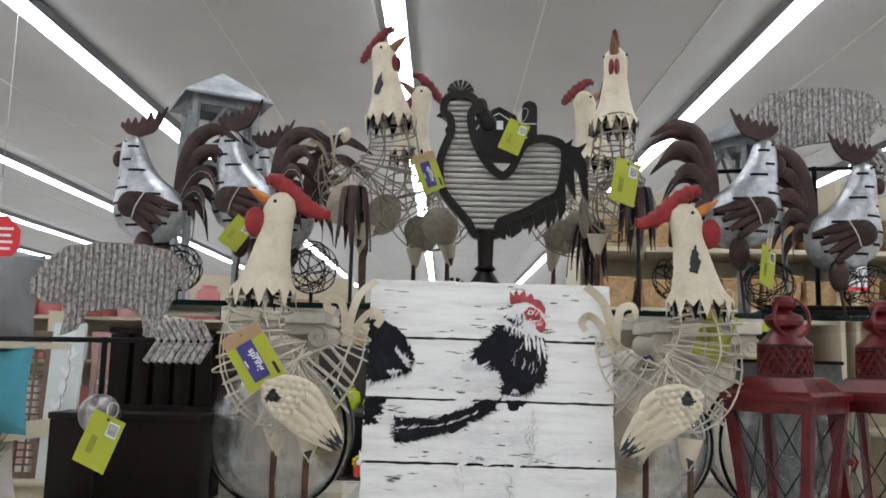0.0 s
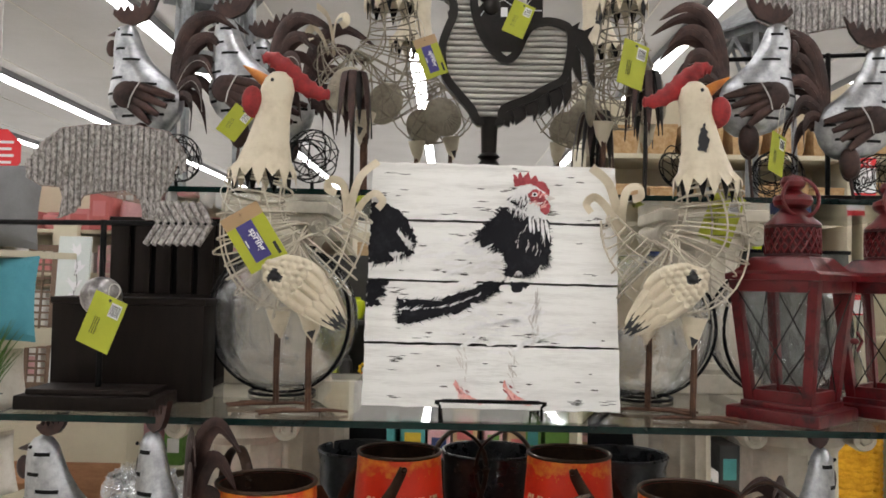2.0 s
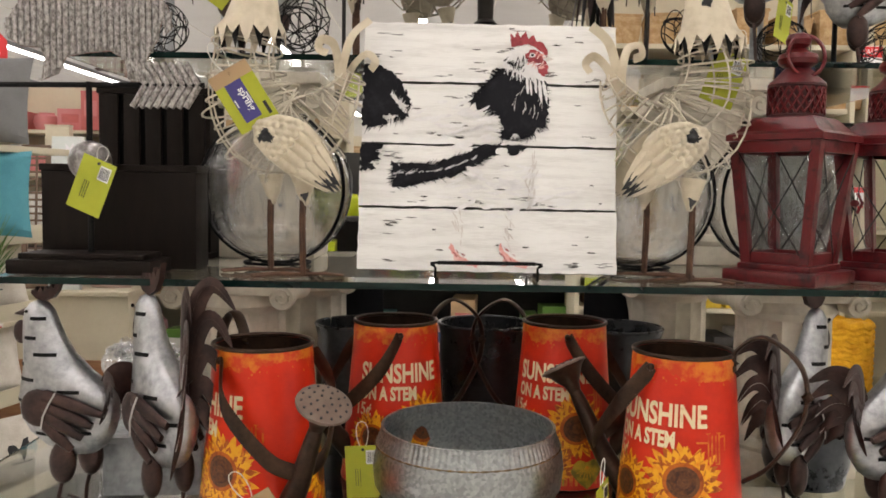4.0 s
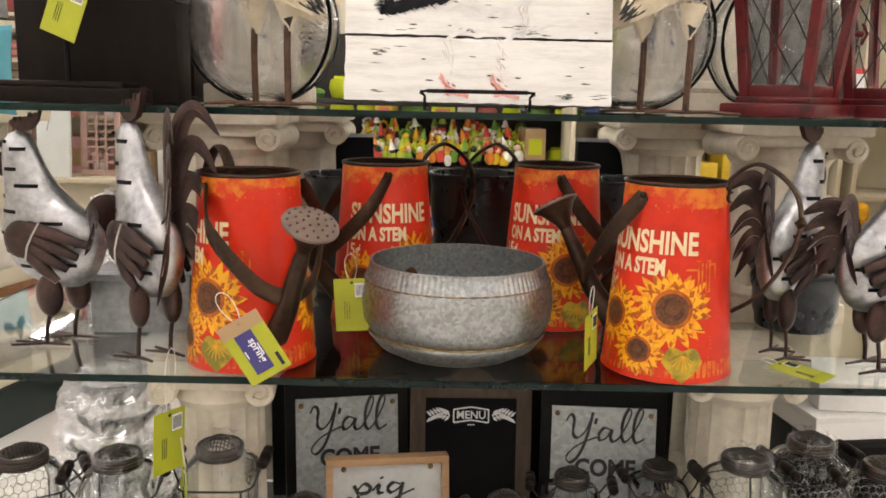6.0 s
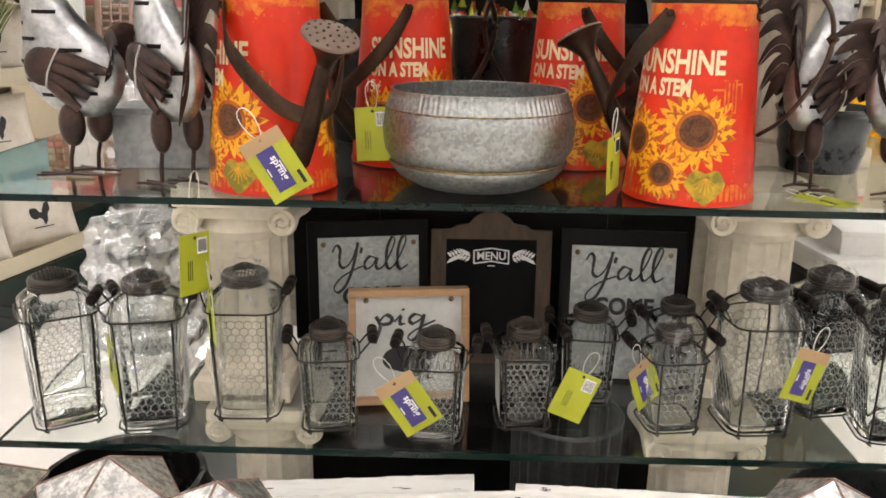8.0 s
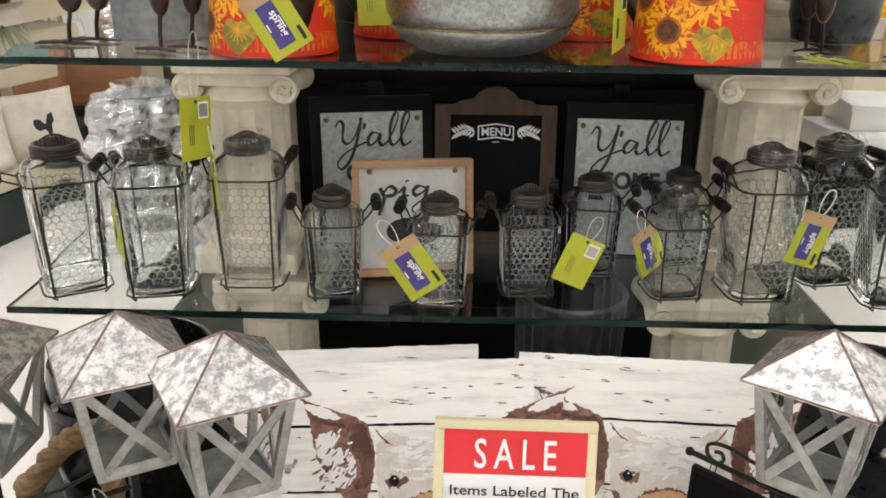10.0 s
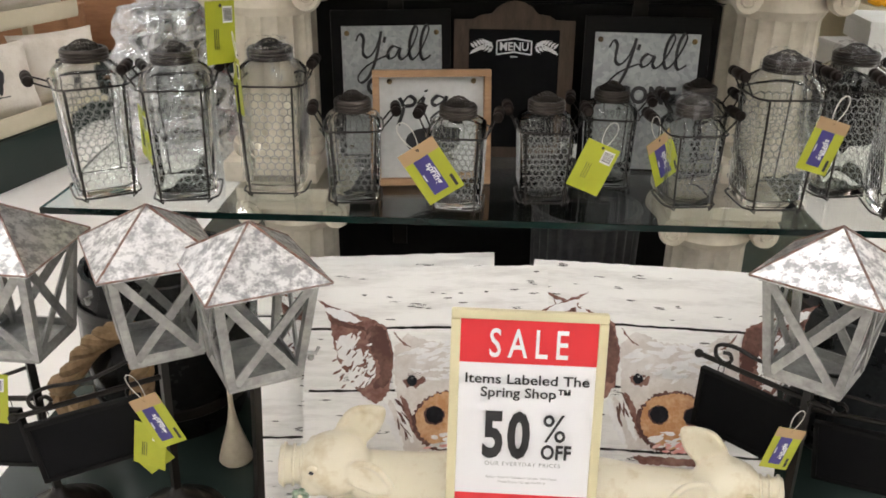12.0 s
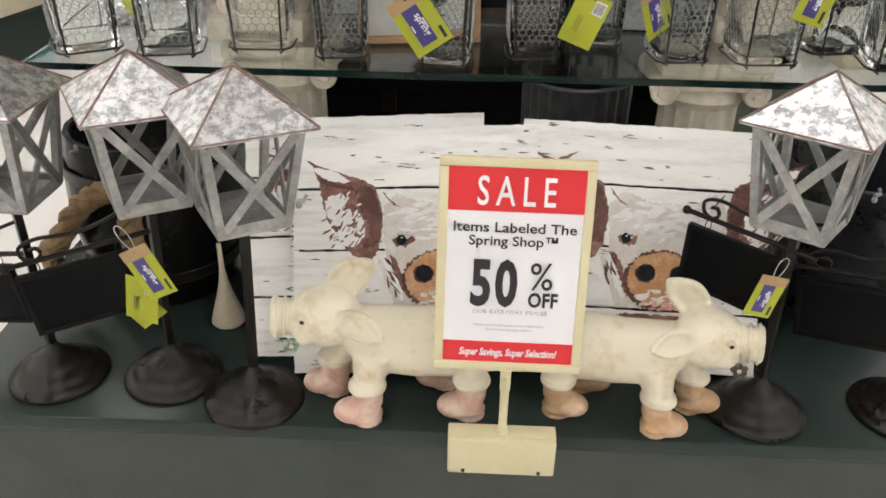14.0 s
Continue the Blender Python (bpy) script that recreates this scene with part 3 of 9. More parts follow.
def flecks(s, x, z, rx, rz, slot, rng, count, rot=0, lift=1, l=0.009, d=0.0016):
    """Dry-brush dashes strewn round a place."""
    for _ in range(count):
        a, k = rng.uniform(0, 6.28), math.sqrt(rng.random())
        blob(s, x + k * rx * math.cos(a), z + k * rz * math.sin(a), l * rng.uniform(0.4, 1), d * rng.uniform(0.5, 1.4), slot, rng, rot + rng.uniform(-25, 25), 0.0005, lift, 8)


def pig_face():
    """Two big brown ears, a pale brow, dark eyes and an ochre nose, in broad strokes."""
    def ear(s, rng, put):
        o = [(-0.1946, 0.3747), (-0.161, 0.3616), (-0.1206, 0.3459), (-0.0909, 0.3366), (-0.0687, 0.324), (-0.0576, 0.2769), (-0.059, 0.2477), (-0.065, 0.2147), (-0.076, 0.197), (-0.087, 0.1921), (-0.1057, 0.2025), (-0.124, 0.2184), (-0.135, 0.2377), (-0.154, 0.2684), (-0.163, 0.3025), (-0.1706, 0.3399), (-0.18, 0.3629)]
        stroke(s, [put(p) for p in o], 6, rng, 0.0018, 0.005)
        # dark inner band, and a dark line under the pale upper edge
        stroke(s, [put(p) for p in ((-0.104, 0.322), (-0.086, 0.330), (-0.070, 0.318), (-0.060, 0.276), (-0.061, 0.246), (-0.068, 0.222), (-0.088, 0.218), (-0.094, 0.228), (-0.080, 0.240), (-0.084, 0.262), (-0.098, 0.292), (-0.108, 0.308))], 4, rng, 0.003, 0.004, 1)
        stroke(s, [put(p) for p in ((-0.168, 0.345), (-0.140, 0.332), (-0.108, 0.325), (-0.105, 0.318), (-0.130, 0.322), (-0.166, 0.330))], 4, rng, 0.002, 0.004, 1)
        stroke(s, [put(p) for p in ((-0.178, 0.360), (-0.150, 0.356), (-0.122, 0.344), (-0.112, 0.334), (-0.130, 0.333), (-0.156, 0.340), (-0.172, 0.348))], 1, rng, 0.002, 0.004, 2)
        # white dabs inside
        for x, z, a, b, r in ((-0.138, 0.300, 0.022, 0.013, 10), (-0.128, 0.270, 0.020, 0.014, 30), (-0.120, 0.243, 0.015, 0.014, 60), (-0.096, 0.256, 0.008, 0.022, 10), (-0.110, 0.228, 0.014, 0.008, 20), (-0.145, 0.282, 0.012, 0.012, 0)):
            q = put((x, z))
            blob(s, q[0], q[1], a, b, 1, rng, r, 0.0035, 2)
        c = put((-0.125, 0.268))
        flecks(s, c[0], c[1], 0.036, 0.050, 1, rng, 26, 35, 3, 0.012, 0.0022)
        flecks(s, c[0], c[1], 0.040, 0.055, 6, rng, 20, 50, 3, 0.010, 0.0016)
        flecks(s, c[0], c[1], 0.045, 0.060, 4, rng, 12, 60, 3, 0.010, 0.0013)

    def paint(s, rng):
        cx = 0.043
        # brow and cheeks, barely greyer than the boards
        stroke(s, [(cx - 0.10, 0.290), (cx - 0.075, 0.312), (cx - 0.03, 0.296), (cx + 0.05, 0.298), (cx + 0.085, 0.316), (cx + 0.11, 0.280), (cx + 0.09, 0.20), (cx + 0.08, 0.11), (cx - 0.08, 0.11), (cx - 0.095, 0.20)], 7, rng, 0.003, 0.005)
        flecks(s, cx, 0.265, 0.085, 0.035, 1, rng, 60, 8, 1, 0.020, 0.0035)
        flecks(s, cx, 0.235, 0.085, 0.020, 7, rng, 14, 8, 2, 0.014, 0.0016)
        ear(s, rng, lambda p: p)
        ear(s, rng, lambda p: (2 * cx - p[0] + 0.004, p[1] + 0.006))
        for q in (-1, 1):
            stroke(s, [(cx + q * 0.100, 0.318), (cx + q * 0.085, 0.300), (cx + q * 0.068, 0.288), (cx + q * 0.080, 0.292), (cx + q * 0.094, 0.306)], 6, rng, 0.001, 0.003, 1)
            ex = cx + q * 0.068
            blob(s, ex - q * 0.004, 0.232, 0.019, 0.013, 6, rng, 10, 0.003, 1)
            flecks(s, ex, 0.236, 0.022, 0.014, 7, rng, 12, 15, 2, 0.010, 0.0018)
            blob(s, ex, 0.231, 0.0085, 0.0090, 0, rng, 20, 0.0008, 4)
            blob(s, ex + 0.001, 0.235, 0.0018, 0.0014, 1, rng, 0, 0.0002, 5)
            # cheek strokes beside the nose
            for k in range(4):
                blob(s, cx + q * (0.072 + 0.010 * k), 0.168 - 0.004 * k, 0.042, 0.0065, (6, 1, 7, 1)[k], rng, 90 - q * 22, 0.002, 1 + k % 2)
            flecks(s, cx + q * 0.085, 0.165, 0.018, 0.040, 4, rng, 10, 90 - q * 22, 3, 0.016, 0.0016)
        # nose
        blob(s, cx, 0.160, 0.068, 0.054, 4, rng, 0, 0.003, 2, 26)
        blob(s, cx, 0.163, 0.062, 0.048, 5, rng, 0, 0.0025, 3, 26)
        flecks(s, cx, 0.190, 0.050, 0.014, 5, rng, 20, 5, 4, 0.012, 0.002)
        flecks(s, cx, 0.130, 0.045, 0.014, 1, rng, 22, 10, 4, 0.014, 0.0028)
        flecks(s, cx, 0.118, 0.045, 0.008, 3, rng, 12, 10, 5, 0.010, 0.003)
        for q in (-1, 1):
            blob(s, cx + q * 0.030, 0.172, 0.018, 0.016, 4, rng, 0, 0.0015, 5)
            blob(s, cx + q * 0.029, 0.173, 0.0155, 0.0145, 0, rng, 0, 0.0012, 6)
        stroke(s, [(cx - 0.07, 0.100), (cx + 0.07, 0.100), (cx + 0.06, 0.088), (cx - 0.06, 0.086)], 6, rng, 0.002, 0.005)
    return paint


PIGART = "square whitewashed plank art with a brown and ochre brushed face, leaning"
plank_panel(pose(-0.128, 1.078, BASE + 0.016, -31.5, -3.2, 1), PIGART, pig_face(), 11)
plank_panel(pose(-0.038, 1.034, BASE + 0.016, -32.5, -3.4, 0), PIGART, pig_face(), 12)
plank_panel(pose(0.334, 1.072, BASE + 0.011, -28.5, 2.0, 0), PIGART, pig_face(), 13)


def melted(shape, size, turns):
    """Melts overlapping closed lumps into one soft skin: vertices and faces."""
    ob = bpy.data.objects.new("lump", bpy.data.meshes.new("lump"))
    ob.data.from_pydata(shape.v, [], shape.f)
    scene.collection.objects.link(ob)
    r = ob.modifiers.new("melt", "REMESH")
    r.mode, r.voxel_size = "VOXEL", size
    q = ob.modifiers.new("soften", "SMOOTH")
    q.factor, q.iterations = 0.5, turns
    bpy.context.view_layer.update()
    ev = ob.evaluated_get(bpy.context.evaluated_depsgraph_get())
    me = ev.to_mesh()
    v = [tuple(p.co) for p in me.vertices]
    f = [tuple(p.vertices) for p in me.polygons]
    ev.to_mesh_clear()
    old = ob.data
    bpy.data.objects.remove(ob)
    bpy.data.meshes.remove(old)
    return v, f


def pig_shape():
    """A trotting piglet in boots, snout towards -x; slots: skin, boots, eyes, flower."""
    b = Shape()
    secs = [(-0.110, 0.156, 0.036, 0.040), (-0.085, 0.143, 0.047, 0.050), (-0.05, 0.131, 0.053, 0.056), (0.0, 0.123, 0.055, 0.058),
            (0.05, 0.121, 0.057, 0.060), (0.09, 0.123, 0.055, 0.058), (0.115, 0.127, 0.043, 0.046), (0.130, 0.130, 0.020, 0.022)]
    rings = [[(x, ry * math.cos(a), z + rz * math.sin(a)) for a in [2 * math.pi * i / 28 for i in range(28)]] for x, z, ry, rz in secs]
    b.loft([list(reversed(r)) for r in rings])
    b.ell((-0.138, 0, 0.181), (0.057, 0.049, 0.051), n=28, k=16)
    b.ell((-0.165, 0, 0.174), (0.036, 0.035, 0.036), n=24, k=12)
    b.ell((-0.168, -0.022, 0.160), (0.022, 0.018, 0.018), n=18, k=10).ell((-0.168, 0.022, 0.160), (0.022, 0.018, 0.018), n=18, k=10)
    snout = Matrix.Translation((-0.170, 0, 0.180)) @ pose(0, 0, 0, 0, -86, 0)
    b.lathe([(0.031, -0.01), (0.028, 0.014), (0.0295, 0.022), (0.027, 0.026), (0.030, 0.033), (0.0275, 0.037), (0.0315, 0.044), (0.031, 0.051), (0.022, 0.053), (0.019, 0.049), (0.001, 0.048)], 28, 0, snout)
    # one ear raised behind the head, one folded forward as a cup
    for m, k in ((Matrix.Translation((-0.118, 0.022, 0.214)) @ pose(0, 0, 0, -14, 46, -18), 1.08), (Matrix.Translation((-0.108, -0.043, 0.196)) @ pose(0, 0, 0, 34, 98, 8), 0.95)):
        o = [(-0.017, -0.006), (-0.028, 0.018), (-0.027, 0.040), (-0.012, 0.062), (0.004, 0.072), (0.017, 0.058), (0.025, 0.034), (0.019, -0.006)]
        line = [(p.x * k, p.y * k) for p in smoothline(o, 3, True)]
        n = len(line)
        v, f = [], []
        for sc, off in ((0.30, 0.008), (0.75, 0.008), (1.0, 0.002), (1.0, -0.006), (0.82, -0.008), (0.55, 0.000), (0.25, 0.001)):
            v += [(x * sc, off, 0.030 + (z - 0.030) * sc) for x, z in line]
        for q in range(6):
            f += [(q * n + i, q * n + (i + 1) % n, (q + 1) * n + (i + 1) % n, (q + 1) * n + i) for i in range(n)]
        f += [tuple(reversed(range(n))), tuple(range(6 * n, 7 * n))]
        b.add(v, f, 0, m)
    for x, y, lean in ((-0.064, -0.036, -0.012), (-0.092, 0.036, -0.036), (0.090, -0.036, 0.002), (0.078, 0.038, -0.016)):
        b.tube([(x, y * 0.8, 0.125), (x + lean * 0.5, y, 0.098), (x + lean, y * 1.1, 0.066)], [0.036, 0.028, 0.023], n=20)
        bx, by = x + lean, y * 1.1
        b.tube([(bx, by, 0.077), (bx, by, 0.066)], [0.0290, 0.0290], n=22)
        b.tube([(bx, by, 0.068), (bx, by, 0.036), (bx - 0.002, by, 0.012), (bx - 0.002, by, 0.0)], [0.0250, 0.0245, 0.028, 0.027], n=22)
        b.ell((bx - 0.024, by, 0.019), (0.033, 0.0265, 0.020), n=20, k=10)
    b.tube([(0.126, 0, 0.17), (0.142, 0.006, 0.19), (0.134, 0.016, 0.202), (0.130, 0.004, 0.207)], [0.007, 0.006, 0.006, 0.005], n=10)
    v, f = melted(b, 0.0034, 5)
    low = min(p[2] for p in v)
    s = Shape().add([(x, y, z - low) for x, y, z in v], f, 0)
    s.m = [1 if sum(v[i][2] for i in q) / len(q) - low < 0.0645 else 0 for q in f]
    for x, y, lean in ((-0.064, -0.036, -0.012), (-0.092, 0.036, -0.036), (0.090, -0.036, 0.002), (0.078, 0.038, -0.016)):
        s.tube([(x + lean + 0.0262 * math.cos(a), y * 1.1 + 0.0262 * math.sin(a), 0.069 - low + 0.0015 * math.sin(3 * a)) for a in [2 * math.pi * i / 30 for i in range(30)]], 0.0046, 0, n=8, closed=True)
    for q, r in ((0.018, 0.0292), (0.030, 0.0300), (0.044, 0.0318)):
        s.tube([Matrix.Translation((-0.170, 0, 0.180 - low)) @ pose(0, 0, 0, 0, -86, 0) @ Vector((r * math.cos(a), r * math.sin(a), q)) for a in [2 * math.pi * i / 36 for i in range(36)]], 0.0026, 0, n=8, closed=True)
    for sy in (-1, 1):
        s.ell((-0.1690, sy * 0.0375, 0.199), (0.0085, 0.0045, 0.0075), 0, n=14, k=8)
        s.ell((-0.1705, sy * 0.0385, 0.197), (0.0048, 0.0045, 0.0052), 2, n=14, k=8)
    for k in range(5):
        a = 2 * math.pi * k / 5
        s.ell((-0.190 + 0.008 * math.cos(a), -0.036, 0.152 + 0.008 * math.sin(a)), (0.0062, 0.004, 0.0062), 3, n=10, k=6)
    s.ell((-0.190, -0.039, 0.152), (0.004, 0.003, 0.004), 0, n=10, k=6)
    return s


PIGLET = pig_shape()


MIRRORED = Shape().add([(x, -y, z) for x, y, z in PIGLET.v], [tuple(reversed(f)) for f in PIGLET.f])
MIRRORED.m = PIGLET.m


def pig(m, boots, label, shape=PIGLET, flower=None):
    return solid("piglet_figurine", shape, [PIG_CREAM, boots, INK, flower or FLOWER_GREEN], m, label, "figurine", "booted piglets", smooth=75)


FLOWER_GREEN = mat("sage_glaze", (0.12, 0.20, 0.13), 0.4, 0.0, (0.55, 0.60, 0.50), 120, 0.4, 0.7)
pig(pose(-0.042, 0.982, BASE, 0, 0, 8), BOOT_PINK, "cream ceramic piglet in rosy boots standing on the riser")
pig(pose(0.290, 0.986, BASE, 0, 0, 166) @ Matrix.Scale(0.95, 4), BOOT_TAN, "cream ceramic piglet in tan boots standing on the riser", MIRRORED, BROWN_WOOD)


def sale_sign():
    t = thing("sale_sign", pose(0.105, 0.905, 0.204), "ivory framed sale sign on a bracket clipped to the riser", "sign")
    s = Shape().box((0, -0.030, 0.049), (0.170, 0.012, 0.070), bevel=0.004).box((0, -0.012, 0.083), (0.170, 0.03, 0.005), bevel=0.002)
    part("bracket", s, IVORY, t)
    for x in (-0.06, 0.06):
        part("screw", Shape().lathe([(0.003, 0), (0.003, 0.002)], 10, m=Matrix.Translation((x, -0.0365, 0.022)) @ pose(0, 0, 0, 90)), INK, t)
    part("stem", Shape().tube([(0, -0.014, 0.07), (0, -0.014, 0.20)], 0.0066, n=14).tube([(0, -0.014, 0.083), (0, -0.014, 0.098)], [0.0105, 0.0068], n=14).box((0, -0.012, 0.19), (0.016, 0.01, 0.04), bevel=0.002), IVORY, t)
    w, h = 0.220, 0.326
    up = Matrix.Translation((0.0, -0.006, 0.204)) @ pose(0, 0, 0, -11.5, 0.6, 0)
    b = 0.0135
    fr = Shape()
    for c, d in (((0, 0, b / 2), (w, 0.014, b)), ((0, 0, h - b / 2), (w, 0.014, b)), ((-w / 2 + b / 2, 0, h / 2), (b, 0.014, h - 2 * b)), ((w / 2 - b / 2, 0, h / 2), (b, 0.014, h - 2 * b))):
        fr.box(c, d, bevel=0.003)
    part("frame", fr, IVORY, t, m=up)
    iw, ih, z0 = w - 2 * b, h - 2 * b, b
    card = Shape().box((0, 0.0, h / 2), (iw + 0.002, 0.006, ih + 0.002), 0)
    card.box((0, -0.0034, z0 + ih - 0.032), (iw, 0.0008, 0.064), 1).box((0, -0.0034, z0 + 0.0165), (iw, 0.0008, 0.033), 1)
    F = Matrix.Translation((0, -0.0042, 0))
    top = z0 + ih
    write(card, "SALE", 0.060, (0, top - 0.054), 0, F, stretch=0.66, space=1.48, weight=0.0006)
    write(card, "Items Labeled The", 0.0205, (0, top - 0.094), 2, F, stretch=1.16, weight=0.0003)
    write(card, "Spring Shop\u2122", 0.0205, (0, top - 0.114), 2, F, stretch=1.10, weight=0.0003)
    write(card, "50", 0.096, (-0.026, top - 0.205), 2, F, stretch=0.66, weight=0.0036, space=1.16)
    write(card, "%", 0.060, (0.043, top - 0.180), 2, F, stretch=0.86, weight=0.0002)
    write(card, "OFF", 0.031, (0.047, top - 0.207), 2, F, stretch=0.78, weight=0.001, space=1.05)
    write(card, "OUR EVERYDAY PRICES", 0.0090, (0, top - 0.220), 3, F, space=1.18)
    write(card, "Fashion Items in Tableware, Garden, Wall Decor,", 0.0052, (0, top - 0.240), 3, F)
    write(card, "Home Decor, Storage and More", 0.0052, (0, top - 0.247), 3, F)
    write(card, "Super Savings, Super Selection!", 0.0165, (0, z0 + 0.011), 0, F, stretch=0.70, shear=0.25, weight=0.0005)
    part("card", card, [WHITE, SALE_RED, INK, GREY_INK], t, "white and red printed sale card", m=up, smooth=0)


GREY_INK = mat("grey_ink", (0.28, 0.28, 0.28), 0.6)
sale_sign()


def post_lantern(x, y, turn, bracket=None, lean=(0, 0), lift=0.0, tip=0):
    """A zinc lantern with crossed bars on a dark stand; bracket: the way its scroll arm points, with a hanging slate."""
    t = thing("post_lantern", pose(x, y, BASE, lean[0], lean[1], 0), "galvanised lantern with crossed bars on a dark iron stand", "lantern", "post lanterns")
    part("foot", Shape().lathe([(0.080, 0), (0.083, 0.002), (0.083, 0.005), (0.080, 0.010), (0.070, 0.014), (0.065, 0.017), (0.062, 0.022), (0.054, 0.028), (0.046, 0.031), (0.043, 0.036), (0.035, 0.043), (0.026, 0.048), (0.017, 0.055), (0.011, 0.063), (0.008, 0.07)], 64), FOOT_BLACK, t, smooth=80)
    part("post", Shape().tube([(0, 0, 0.06), (0, 0, 0.340)], 0.0085, n=4), FOOT_BLACK, t)
    z0, z1, z2 = 0.345, 0.512, 0.577
    hb, ht, he = 0.054, 0.073, 0.087          # half sides: bottom, top, eaves
    R = pose(0, 0, 0, 0, 0, turn)
    part("tray", Shape().box((0, 0, z0 + 0.004), (2 * hb, 2 * hb, 0.008), bevel=0.002), LANTERN_ZINC, t, m=R)
    for i in (-1, 1):
        for j in (-1, 1):
            part("corner_bar", Shape().tube([(i * (hb - 0.005), j * (hb - 0.005), z0 + 0.006), (i * (ht - 0.005), j * (ht - 0.005), z1)], 0.0085, n=4), LANTERN_ZINC, t, m=R @ Matrix())
    for k in range(4):
        q = R @ pose(0, 0, 0, 0, 0, 90 * k)
        yb, yt = -hb + 0.001, -ht + 0.001
        for a, b in (((-hb + 0.01, yb, z0 + 0.012), (ht - 0.012, yt, z1 - 0.012)), ((hb - 0.01, yb - 0.002, z0 + 0.012), (-ht + 0.012, yt - 0.002, z1 - 0.012))):
            d = Vector(b) - Vector(a)
            wv = d.cross(Vector((0, 1, 0))).normalized() * 0.0065
            nv = Vector((0, 0.0015, 0))
            v = [Vector(p) + sg * wv + sn * nv for p in (a, b) for sg in (-1, 1) for sn in (-1, 1)]
            part("cross_bar", Shape().add(v, [(0, 1, 3, 2), (4, 6, 7, 5), (0, 4, 5, 1), (2, 3, 7, 6), (0, 2, 6, 4), (1, 5, 7, 3)]), LANTERN_ZINC, t, m=q)
        part("rail", Shape().box((0, yb + 0.001, z0 + 0.013), (2 * hb - 0.016, 0.004, 0.014)), LANTERN_ZINC, t, m=q)
        part("rail", Shape().box((0, yt + 0.001, z1 - 0.008), (2 * ht - 0.016, 0.004, 0.014)), LANTERN_ZINC, t, m=q)
        g = Shape().add([(-hb + 0.008, yb + 0.006, z0 + 0.01), (hb - 0.008, yb + 0.006, z0 + 0.01), (ht - 0.008, yt + 0.006, z1 - 0.004), (-ht + 0.008, yt + 0.006, z1 - 0.004)], [(0, 1, 2, 3)])
        g.add([(-hb + 0.008, yb + 0.0078, z0 + 0.01), (hb - 0.008, yb + 0.0078, z0 + 0.01), (ht - 0.008, yt + 0.0078, z1 - 0.004), (-ht + 0.008, yt + 0.0078, z1 - 0.004)], [(3, 2, 1, 0)])
        part("pane", g, PANE, t, m=q).visible_shadow = False
    part("latch", Shape().tube([(ht - 0.022, -ht - 0.006, 0.40), (ht - 0.010, -ht - 0.010, 0.40), (ht - 0.004, -ht - 0.006, 0.406)], 0.003, n=6).ell((ht - 0.016, -ht - 0.006, 0.392), (0.005, 0.004, 0.005)), LANTERN_ZINC, t, m=R)
    for k in range(4):
        q = pose(0, 0, 0, 0, 0, 90 * k)
        roof = Shape().add([(-he, -he, z1 - 0.004), (he, -he, z1 - 0.004), (0, 0, z2), (-he, -he, z1 - 0.008), (he, -he, z1 - 0.008), (0, 0, z2 - 0.006)], [(0, 1, 2), (5, 4, 3), (0, 3, 4, 1)])
        panel = part("roof_panel", roof, GALV_ROUGH, t, "mottled zinc roof panel", m=R @ q, smooth=20)
        part("seam", Shape().tube([(-he, -he, z1 - 0.004), (0, 0, z2 + 0.001)], 0.0018, n=5), RUSTY_EDGE, panel, "rusty ridge seam")
        part("hem", Shape().tube([(-he, -he, z1 - 0.005), (he, -he, z1 - 0.005)], 0.0016, n=5), RUSTY_EDGE, panel, "rusty eaves hem")
    if bracket is not None:
        B = pose(0, 0, lift, 0, tip, bracket)
        s = Shape().tube([(0.0, 0, 0.245), (0.215, 0, 0.215)], 0.0045, n=8).ell((0.218, 0, 0.2145), (0.0075, 0.0075, 0.0075), n=12, k=8)
        sc = smoothline([(0.0, 0, 0.305), (0.10, 0, 0.262), (0.165, 0, 0.258), (0.192, 0, 0.246), (0.190, 0, 0.228), (0.174, 0, 0.222), (0.164, 0, 0.232), (0.170, 0, 0.242), (0.180, 0, 0.239)], 6)
        s.tube(sc, 0.0032, n=6)
        arm = part("scroll_arm", s, DARK_METAL, t, m=B)
        for u in (0.055, 0.175):
            zz = 0.245 - 0.03 * u / 0.215
            part("chain_link", Shape().tube([(u + 0.005 * math.cos(a), 0.0, zz - 0.012 + 0.010 * math.sin(a)) for a in [0.7 * i for i in range(9)]], 0.001, n=4, closed=True), DARK_METAL, t, m=B)
        L = B @ Matrix.Translation((0.122, 0, 0.208)) @ pose(0, 0, 0, 0, 7.5, 0)
        board = part("slate", Shape().box((0, 0, -0.055), (0.160, 0.006, 0.104)), CHALK, t, "small black hanging slate", m=L)
        for c, d in (((0, 0, -0.004), (0.17, 0.012, 0.008)), ((0, 0, -0.106), (0.17, 0.012, 0.008)), ((-0.081, 0, -0.055), (0.008, 0.012, 0.094)), ((0.081, 0, -0.055), (0.008, 0.012, 0.094))):
            part("slate_rail", Shape().box(c, d, bevel=0.0015), BLACK, board)
    return t


